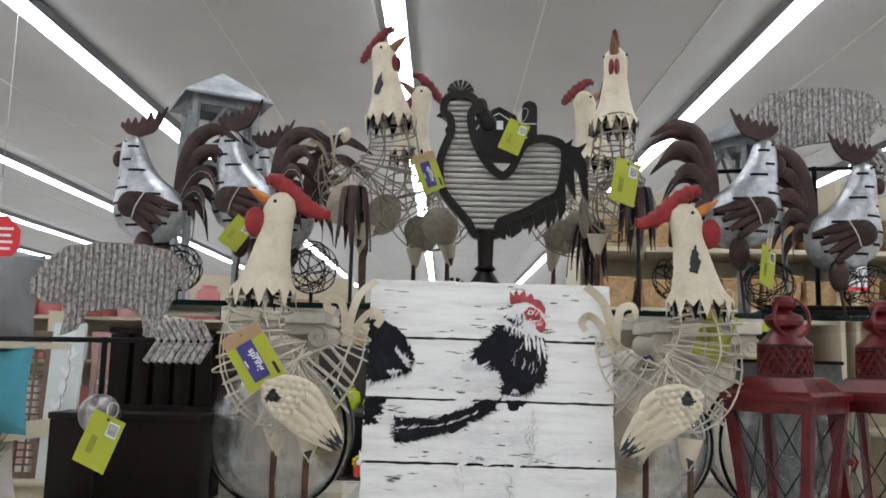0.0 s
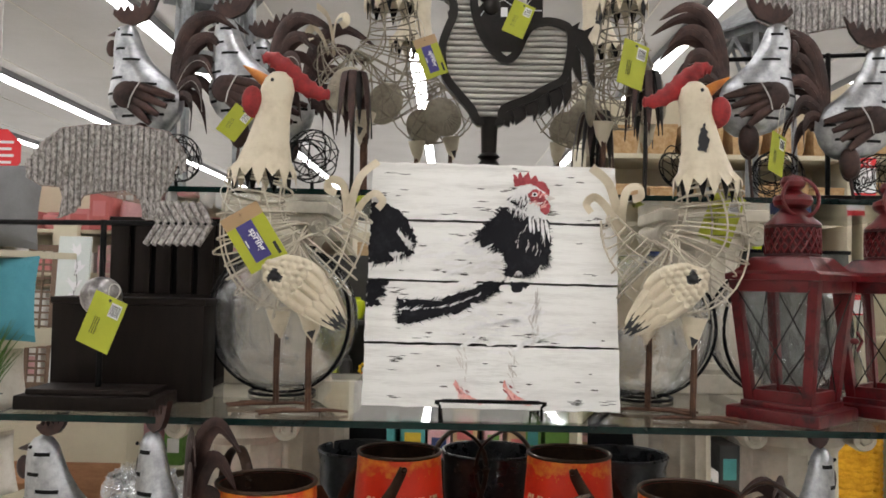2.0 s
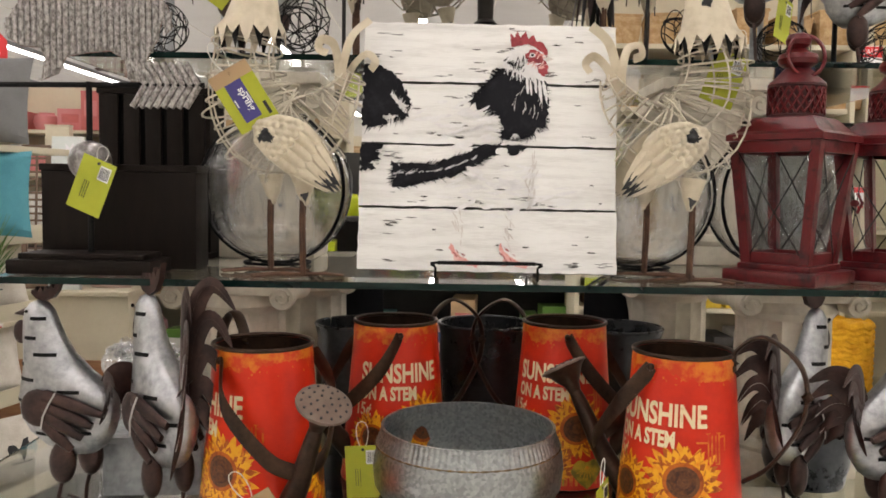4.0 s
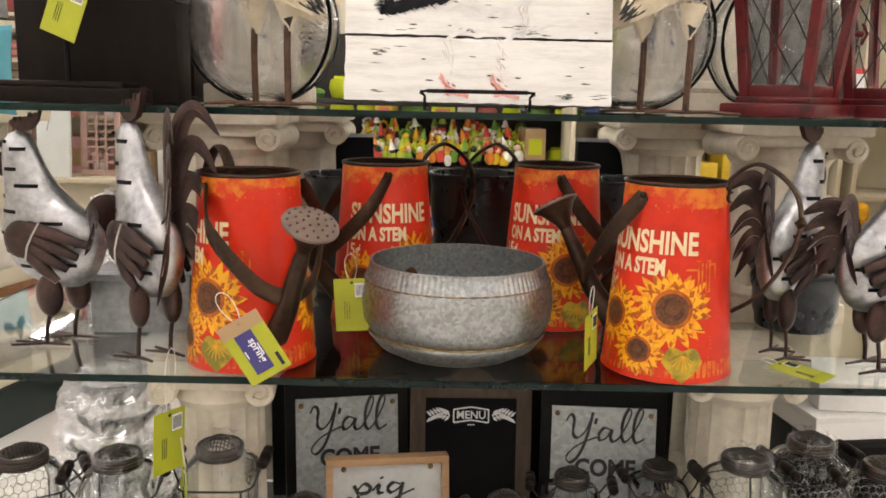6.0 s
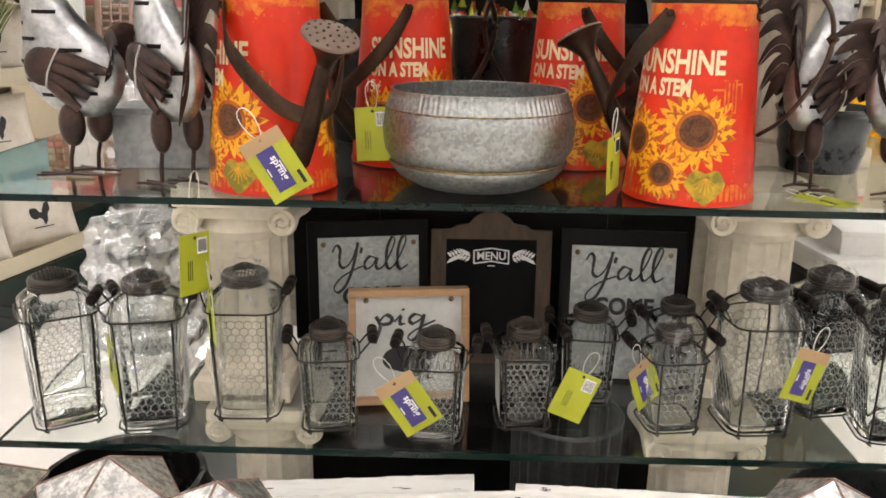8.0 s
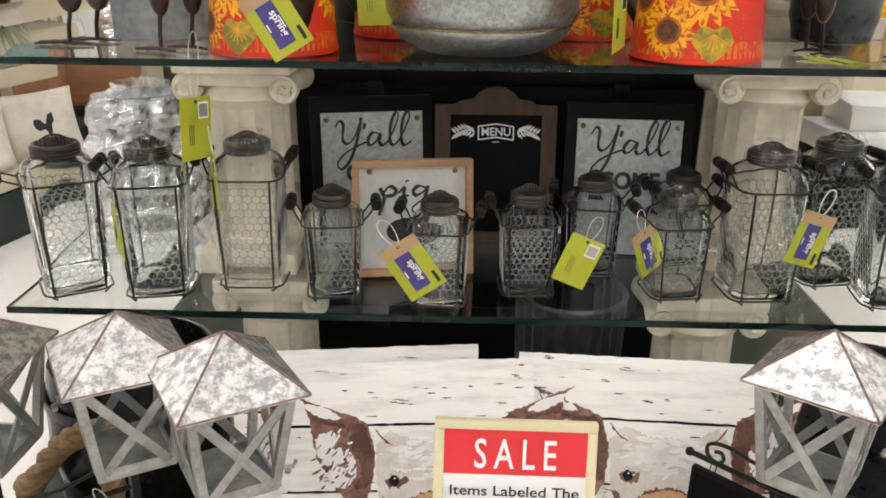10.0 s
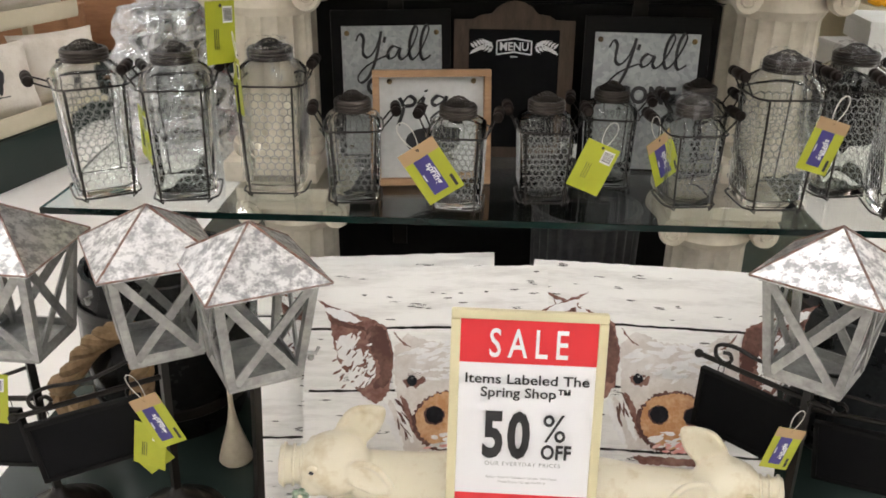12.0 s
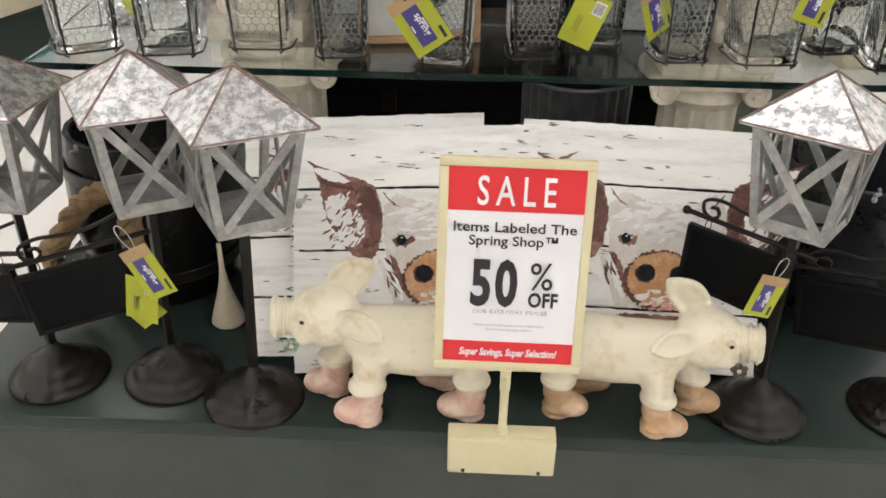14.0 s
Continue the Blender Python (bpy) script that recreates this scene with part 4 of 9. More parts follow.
RUSTY_EDGE = mat("rusty_seam", (0.22, 0.11, 0.08), 0.7, 0.2, (0.3, 0.27, 0.25), 60, 0.4, 0.65)
post_lantern(-0.660, 1.012, 87, 172)
post_lantern(-0.463, 1.022, 32, 205, lean=(0, 1.9), lift=0.045)
post_lantern(-0.308, 0.970, 33, lean=(0, 2.7))
post_lantern(0.528, 0.990, 52, 136, lean=(-2.5, 0.5), lift=0.060, tip=-9)
post_lantern(0.775, 1.000, 15, 150)
hang_tag(-0.462, 0.955, 0.565, -15, -30, size=0.95)
hang_tag(-0.470, 0.985, 0.492, -10, 10, front=False, size=0.9)
hang_tag(-0.520, 1.000, 0.465, 0, -40, front=False, size=0.9)
hang_tag(-0.690, 0.95, 0.60, 10, 10, front=False, size=0.95)
hang_tag(0.492, 0.945, 0.560, 12, 16, size=0.76)
hang_tag(0.78, 0.94, 0.36, 12, 12, front=False, size=0.8)


solid("candle_holder", Shape().lathe([(0.029, 0.0), (0.032, 0.004), (0.031, 0.010), (0.025, 0.032), (0.016, 0.062), (0.009, 0.090), (0.005, 0.120), (0.004, 0.170), (0.001, 0.172)], 32), CREAM, pose(-0.412, 1.190, BASE), "cream horn-shaped candle holder on the riser", "candle holder")


# ---- on the lowest glass shelf: wire-caged jars and signs ----
def squarish(half, z, n=40, power=5.0):
    """A rounded square at height z."""
    out = []
    for i in range(n):
        a = 2 * math.pi * i / n
        c, s = math.cos(a), math.sin(a)
        k = (abs(c) ** power + abs(s) ** power) ** (-1 / power)
        out.append((half * k * c, half * k * s, z))
    return out


def glass_jar_mesh(hw, h):
    """A thick-walled square jar ; h is the height to its shoulder."""
    s = Shape()
    r = hw * 0.58
    outer = [(hw * 0.80, 0.0, 5), (hw * 0.88, 0.004, 6), (hw * 0.90, 0.012, 7), (hw, h * 0.90, 7), (hw * 0.99, h * 0.95, 5), (hw * 0.88, h * 1.0, 3.2), (hw * 0.70, h * 1.04, 2.4), (r, h * 1.055, 2), (r, h * 1.10, 2)]
    inner = [(r - 0.004, h * 1.10, 2), (r - 0.004, h * 1.05, 2), (hw * 0.85, h * 0.985, 3.2), (hw - 0.005, h * 0.90, 7), (hw * 0.90 - 0.005, 0.016, 7), (hw * 0.7, 0.010, 5)]
    s.loft([squarish(a, z, 40, p) for a, z, p in outer + inner], 0)
    return s


def jar_ridges(hw, h):
    """The raised honeycomb net on a jar's four faces."""
    s = Shape()
    cell, zc, wd = hw / 4.1, 0.026, 0.0008
    rows = int((h * 0.86 - zc) / (cell * 0.87))
    for k in range(4):
        q = pose(0, 0, 0, 0, 0, 90 * k)
        for j in range(rows):
            z = zc + j * cell * 0.87
            for i in range(-3, 4):
                x = i * cell + (0.5 * cell if j % 2 else 0)
                if abs(x) > hw * 0.74:
                    continue
                for e in range(3):
                    a, b = radians(60 * e - 30), radians(60 * e + 30)
                    p = [(x + cell * 0.577 * math.cos(a), z + cell * 0.577 * math.sin(a)), (x + cell * 0.577 * math.cos(b), z + cell * 0.577 * math.sin(b))]
                    dx, dz = p[1][0] - p[0][0], p[1][1] - p[0][1]
                    l = math.hypot(dx, dz)
                    nx, nz = -dz / l * wd, dx / l * wd
                    v = []
                    for (u, w), sg, up in ((p[0], -1, 0), (p[1], -1, 0), (p[1], 0, 1), (p[0], 0, 1), (p[1], 1, 0), (p[0], 1, 0)):
                        v.append((u + sg * nx, -(hw * (0.90 + 0.10 * w / (h * 0.90))) - 0.0002 - 0.0006 * up, w + sg * nz))
                    s.add(v, [(0, 1, 2, 3), (3, 2, 4, 5)], 0, q)
    return s


def jar_lid(hw, h):
    r = hw * 0.66
    z = h * 1.055
    prof = [(r, z - 0.002)]
    for i in range(3):
        prof += [(r * 0.99, z + 0.0052 * i), (r * 1.035, z + 0.0052 * i + 0.0014), (r * 1.035, z + 0.0052 * i + 0.0032)]
    prof += [(r * 0.99, z + 0.0165), (r * 0.93, z + 0.0185), (r * 0.82, z + 0.0180), (r * 0.82, z + 0.015), (r * 0.70, z + 0.013)]
    s = Shape().lathe(prof, 36, cap=False)
    mesh = Shape()
    for k in range(-5, 6):
        u = k * r * 0.15
        half = math.sqrt(max(0, (0.8 * r) ** 2 - u * u))
        for flip in (0, 1):
            pts = []
            for j in range(7):
                w = -half + 2 * half * j / 6
                zz = z + 0.0145 + 0.017 * (1 - (u * u + w * w) / (0.8 * r) ** 2)
                pts.append((u, w, zz) if not flip else (w, u, zz))
            mesh.tube(pts, 0.0008, n=4)
    return s, mesh


def wire_cage(hw, h):
    a, b = hw * 0.92 + 0.003, hw * 1.02 + 0.003
    s = Shape()
    s.tube(squarish(a, 0.006, 28, 6), 0.0018, n=5, closed=True)
    s.tube(squarish(b, h * 0.90, 28, 6), 0.0018, n=5, closed=True)
    for i in (-1, 1):
        for j in (-1, 1):
            s.tube([(i * a * 0.66, j * a, 0.006), (i * a * 0.66, j * a, 0.0), (i * a * 0.80, j * a, 0.006)], 0.0017, n=5)
            s.tube([(i * a * 0.72, j * (a + 0.001), 0.006), (i * b * 0.74, j * (b + 0.001), h * 0.90)], 0.0019, n=5)
    return s


def cage_handle(hw, h, ang):
    """A bail to one side, lifted by ang degrees, with a turned grip."""
    b = hw * 1.02 + 0.003
    d = Vector((math.cos(radians(ang)), 0, math.sin(radians(ang))))
    o = Vector((b, 0, h * 0.90))
    L = 0.034
    wires, grip = Shape(), Shape()
    leg = [o + Vector((0, hw * 0.5, 0)), o + 0.5 * L * d + Vector((0, hw * 0.52, 0)), o + L * d + Vector((0, hw * 0.42, 0))]
    wires.tube(leg + [Vector((p.x, -p.y, p.z)) for p in reversed(leg)], 0.0016, n=5)
    c = o + L * d
    m = Matrix.Translation(c) @ pose(0, 0, 0, 90, 0, 0)
    g = hw * 0.56
    prof = [(0.005, -g), (0.0085, -g + 0.003), (0.0085, -g * 0.62), (0.0065, -g * 0.58), (0.0092, -g * 0.4), (0.0092, g * 0.4), (0.0065, g * 0.58), (0.0085, g * 0.62), (0.0085, g - 0.003), (0.005, g)]
    grip.lathe(prof, 14, m=m)
    return wires, grip


def caged_jar_kind(hw, h):
    lid, mesh = jar_lid(hw, h)
    return dict(glass=mesh_of("glass", glass_jar_mesh(hw, h), JAR_GLASS, 50), ridges=mesh_of("honeycomb_relief", jar_ridges(hw, h), JAR_RELIEF, 0), lid=mesh_of("lid", lid, LID_BRONZE), gauze=mesh_of("gauze", mesh, LID_BRONZE),
                cage=mesh_of("cage", wire_cage(hw, h), DARK_METAL), hw=hw, h=h)


BIG, SMALL = caged_jar_kind(0.056, 0.213), caged_jar_kind(0.0455, 0.143)


def caged_jar(kind, x, y, turn, a0=60, a1=60, wrapped=False):
    big = kind is BIG
    t = thing("glass_jar", pose(x, y, S4 + 0.001, 0, 0, turn), ("tall" if big else "short") + " clear honeycomb glass jar in a dark wire carrier", "jar", "tall caged jars" if big else "short caged jars")
    body = part("glass", kind["glass"], None, t, m=Matrix.Translation((0, 0, 0.004)))
    body.visible_shadow = False
    part("honeycomb_relief", kind["ridges"], None, body, "moulded honeycomb relief").visible_shadow = False
    lid = part("lid", kind["lid"], None, t, "dark screw lid with wire gauze", m=Matrix.Translation((0, 0, 0.004)))
    part("gauze", kind["gauze"], None, lid)
    part("wire_cage", kind["cage"], None, t)
    for q, a in ((0, a0), (180, a1)):
        w, g = cage_handle(kind["hw"], kind["h"], a)
        hd = part("handle", w, DARK_METAL, t, m=pose(0, 0, 0, 0, 0, q))
        part("grip", g, DARK_WOOD, hd, "dark turned wooden grip")
    if wrapped:
        r, z = kind["hw"] * 0.72, kind["h"] * 1.055
        rng = random.Random(int(x * 1000))
        wob = [rng.uniform(0.94, 1.1) for _ in range(30)]
        film = Shape().lathe([(r * 0.4, z + 0.036), (r * 0.8, z + 0.031), (r, z + 0.020), (r * 1.02, z), (r * 1.12, z - 0.012), (r * 1.16, z - 0.030)], 30, ripple=lambda a, zz: wob[int(a / 6.2832 * 30) % 30], cap=False)
        part("film", film, GLINT_WRAP, t, "crinkled clear wrap over the lid", m=Matrix.Translation((0, 0, 0.004)), smooth=20).visible_shadow = False
    return t


for kind, x, y, turn, a0, a1 in ((BIG, -0.622, 1.276, 32, 30, 22), (BIG, -0.473, 1.276, 12, 66, 58), (BIG, -0.325, 1.320, 2, 68, 74),
                                 (SMALL, -0.182, 1.277, 8, 50, 62), (SMALL, -0.006, 1.252, -4, 62, 66), (SMALL, 0.139, 1.298, 3, 60, 64),
                                 (SMALL, 0.259, 1.388, -6, 55, 50), (SMALL, 0.382, 1.299, 8, 50, 45), (SMALL, 0.420, 1.428, 4, 60, 60),
                                 (BIG, 0.522, 1.307, 5, 70, 62), (BIG, 0.661, 1.382, 12, 60, 60), (BIG, 0.741, 1.286, -8, 50, 62)):
    caged_jar(kind, x, y, turn, a0, a1, wrapped=x in (-0.325, -0.473, 0.382, 0.522, 0.661))
hang_tag(-0.072, 1.190, 0.892, 4, -33, size=1.05)
hang_tag(0.232, 1.240, 0.888, 0, 22, front=False, size=0.92)
hang_tag(0.322, 1.268, 0.895, 36, -24, size=0.92)
hang_tag(0.586, 1.235, 0.938, 14, 18, size=0.95)
hang_tag(-0.382, 1.255, 1.100, 64, 4, front=False, size=1.05, cord=0.10)
hang_tag(-0.366, 1.262, 1.010, -66, -6, front=False, size=0.98)
hang_tag(-0.520, 1.235, 0.930, -55, 6, front=False, size=0.95)


YALL = (((0.0, 0.78), (0.05, 0.92), (0.10, 0.84), (0.09, 0.52), (0.16, 0.44), (0.26, 0.62), (0.34, 0.98)), ((0.34, 0.98), (0.27, 0.46), (0.17, 0.06), (0.06, -0.10), (0.01, 0.02), (0.12, 0.24), (0.30, 0.40), (0.40, 0.46)),
        ((0.39, 0.86), (0.37, 0.74)), ((0.57, 0.62), (0.49, 0.66), (0.42, 0.52), (0.44, 0.40), (0.52, 0.46), (0.59, 0.64), (0.57, 0.46), (0.61, 0.38), (0.68, 0.46)),
        ((0.68, 0.46), (0.78, 0.76), (0.83, 1.00), (0.79, 1.06), (0.73, 0.84), (0.71, 0.52), (0.75, 0.38), (0.83, 0.48)), ((0.83, 0.48), (0.93, 0.78), (0.98, 1.02), (0.94, 1.08), (0.88, 0.86), (0.86, 0.52), (0.90, 0.37), (1.00, 0.46)))
PIGW = (((0.04, 0.62), (0.10, 0.30), (0.02, -0.20)), ((0.08, 0.44), (0.18, 0.66), (0.27, 0.56), (0.24, 0.40), (0.12, 0.36)), ((0.30, 0.44), (0.40, 0.64), (0.38, 0.40), (0.46, 0.38)), ((0.43, 0.84), (0.44, 0.80)),
        ((0.70, 0.60), (0.60, 0.66), (0.52, 0.50), (0.57, 0.38), (0.68, 0.50), (0.74, 0.66)), ((0.74, 0.66), (0.66, 0.06), (0.56, -0.14), (0.50, -0.02), (0.64, 0.22), (0.90, 0.46)))


def script(s, strokes, at, w, h, m, r=0.0027):
    """Brush script: each stroke a soft line, thicker on its way down."""
    for st in strokes:
        line = smoothline([(at[0] + x * w, 0.0, at[1] + z * h) for x, z in st], 5)
        rr = []
        for i in range(len(line)):
            d = line[min(i + 1, len(line) - 1)] - line[max(i - 1, 0)]
            rr.append(r * (1.15 if d.z < 0 else 0.6))
        s.tube(line, rr, 0, m, n=5, flat=1.0)


def tin_sign(x, y, turn, lean=-7, w=0.19, h=0.262):
    t = thing("tin_sign", pose(x, y, S4 + 0.001, lean, 0, turn), "galvanised tin sign with black script on a black board", "sign", "tin signs")
    part("backboard", Shape().box((0, 0.008, h / 2), (w + 0.038, 0.014, h + 0.04), bevel=0.002), BLACK, t)
    part("tin_plate", Shape().box((0, -0.002, h / 2 - 0.004), (w, 0.004, h - 0.01), bevel=0.001), TIN_FLAT, t)
    for i in (-1, 1):
        for j in (0.02, h - 0.022):
            part("nail", Shape().ell((i * (w / 2 - 0.010), -0.004, j), (0.0050, 0.0036, 0.0050), n=14, k=8), BRASSY, t, "tarnished brass nail")
    s = Shape()
    script(s, YALL, (-w * 0.36, h * 0.60), 0.142, 0.088, Matrix.Translation((0, -0.0046, 0)))
    write(s, "COME", 0.044, (0.004, 0.126), 0, Matrix.Translation((0, -0.0044, 0)), stretch=0.90, weight=0.0016)
    part("script", s, INK, t, "black brushed lettering", smooth=0)
    return t


tin_sign(-0.137, 1.500, 12)
tin_sign(0.330, 1.470, -3)


def menu_board():
    t = thing("menu_board", pose(0.090, 1.53, S4 + 0.001, -7, 0, 1), "brown wooden menu chalkboard with a shaped top", "chalkboard")
    w, h = 0.23, 0.290
    o = [(-w / 2, 0), (w / 2, 0), (w / 2, h * 0.905), (w * 0.34, h * 0.908), (w * 0.29, h * 0.935), (w * 0.19, h * 0.945), (w * 0.14, h * 0.990), (w * 0.07, h * 1.02), (0, h * 1.03), (-w * 0.07, h * 1.02), (-w * 0.14, h * 0.990), (-w * 0.19, h * 0.945), (-w * 0.29, h * 0.935), (-w * 0.34, h * 0.908), (-w / 2, h * 0.905)]
    part("frame", Shape().plate(o, 0.018), BROWN_WOOD, t)
    part("slate", Shape().box((0, -0.010, h * 0.46), (w - 0.058, 0.004, h * 0.775)), CHALK, t)
    s = Shape()
    F = Matrix.Translation((0, -0.0125, 0))
    z = h * 0.735
    write(s, "MENU", 0.0215, (0, z - 0.006), 0, F, stretch=0.95, weight=0.0004)
    for sx in (-1, 1):
        stem = [(sx * (0.040 + 0.034 * i / 6), -0.0128, z + 0.004 * math.sin(i * 0.7)) for i in range(7)]
        s.tube(stem, 0.0012, n=4)
        for i in range(7):
            for up in (-1, 1):
                a = radians(35 * up)
                x0, z0 = stem[i][0], stem[i][2]
                s.plate([(x0, z0), (x0 + sx * 0.006, z0 + up * 0.003), (x0 + sx * 0.011, z0 + up * 0.011), (x0 + sx * 0.003, z0 + up * 0.008)], 0.0005, 0, F)
    for zz, hw in ((z + 0.014, 0.033), (z - 0.011, 0.033)):
        s.tube([(-hw, -0.0128, zz - 0.003), (0, -0.0128, zz + 0.002), (hw, -0.0128, zz - 0.003)], 0.0014, n=4)
    for sx in (-1, 1):
        s.tube([(sx * 0.033, -0.0128, z + 0.011), (sx * 0.033, -0.0128, z - 0.014)], 0.0014, n=4)
    s.box((0, -0.0128, z - 0.018), (0.014, 0.0005, 0.0016))
    part("chalk_drawing", s, WHITE, t, "white chalk lettering with leaf sprays", smooth=0)


menu_board()


TIN_PALE = mat("pale_washed_tin", (0.55, 0.56, 0.55), 0.5, 0.2, (0.42, 0.43, 0.42), 9, 0.35, 0.7, 0.1, 90)


def pig_sign():
    t = thing("wood_framed_sign", pose(-0.054, 1.356, S4 + 0.001, -9, 0, 8), "oak framed tin sign with black script", "sign")
    w, h = 0.208, 0.202
    for c, d in (((0, 0, 0.006), (w, 0.032, 0.012)), ((0, 0, h - 0.006), (w, 0.032, 0.012)), ((-w / 2 + 0.006, 0, h / 2), (0.012, 0.032, h - 0.024)), ((w / 2 - 0.006, 0, h / 2), (0.012, 0.032, h - 0.024))):
        part("frame_rail", Shape().box(c, d, bevel=0.001), WOOD, t)
    part("tin_plate", Shape().box((0, 0.002, h / 2), (w - 0.024, 0.006, h - 0.024)), TIN_PALE, t)
    s = Shape()
    F = Matrix.Translation((0, -0.0018, 0))
    script(s, PIGW, (-0.062, 0.118), 0.12, 0.058, F, 0.0030)
    script(s, PIGW[1:3], (-0.03, 0.025), 0.16, 0.04, F, 0.0022)
    rng = random.Random(3)
    s.plate(ragged([(p.x, p.y) for p in smoothline([(-0.045, 0.085), (-0.02, 0.10), (0.03, 0.097), (0.05, 0.085), (0.04, 0.06), (0.0, 0.053), (-0.04, 0.063)], 4, True)], 0.0004, rng, 0.004), 0.0005, 0, F)
    part("script", s, INK, t, "black lettering and blot", smooth=0)
    for i in (-1, 1):
        part("nail", Shape().ell((i * 0.074, -0.002, h - 0.020), (0.0048, 0.0036, 0.0048), n=14, k=8), BRASSY, t, "tarnished brass nail")


pig_sign()


# ---- on the middle shelf: sunflower watering cans ----
CAN_H, CAN_RB, CAN_RT = 0.300, 0.101, 0.0775


def can_print(shape, pts, faces, slot, ang, lift):
    """Wraps a flat print, x along and z up, round the can at the angle ang."""
    out = []
    for x, z in pts:
        r = CAN_RB + (CAN_RT - CAN_RB) * z / CAN_H
        a = radians(ang) + x / 0.091
        out.append(((r + lift) * math.cos(a), (r + lift) * math.sin(a), z))
    shape.add(out, faces, slot)


def sunflower(s, ang, x, z, r, rng, lift=0.0):
    for layer, (n, k, slot) in enumerate(((21, 1.04, 0), (19, 0.95, 1), (23, 0.86, 0), (17, 0.70, 1), (19, 0.64, 0))):
        for i in range(n):
            a = 2 * math.pi * (i + 0.37 * layer) / n + rng.uniform(-0.1, 0.1)
            l = r * k * rng.uniform(0.88, 1.08)
            d, e = (math.cos(a), math.sin(a)), (-math.sin(a), math.cos(a))
            w = r * 0.125
            p = [(x + d[0] * q * l + e[0] * t * w, z + d[1] * q * l + e[1] * t * w) for q, t in ((0.3, -0.5), (0.62, -1), (0.85, -0.6), (1.0, 0.1), (0.85, 0.6), (0.62, 1), (0.3, 0.5))]
            can_print(s, p, [(0, 1, 5, 6), (1, 2, 4, 5), (2, 3, 4)], slot, ang, lift + 0.0004 + 0.00012 * layer)
    # the seed head: a fan whose rim follows the can, so that it does not sink into it
    for k, slot, up in ((0.50, 1, 0.0), (0.40, 6, 0.0003), (0.30, 2, 0.0006), (0.15, 6, 0.0009)):
        for r0, r1 in ((0.0, 0.5), (0.5, 1.0)):
            n = 22
            pts = [(x + r * k * q * math.cos(2 * math.pi * i / n), z + r * k * q * math.sin(2 * math.pi * i / n)) for q in (max(r0, 0.02), r1) for i in range(n)]
            can_print(s, pts, [(i, (i + 1) % n, (i + 1) % n + n, i + n) for i in range(n)], slot, ang, lift + 0.0016 + up)



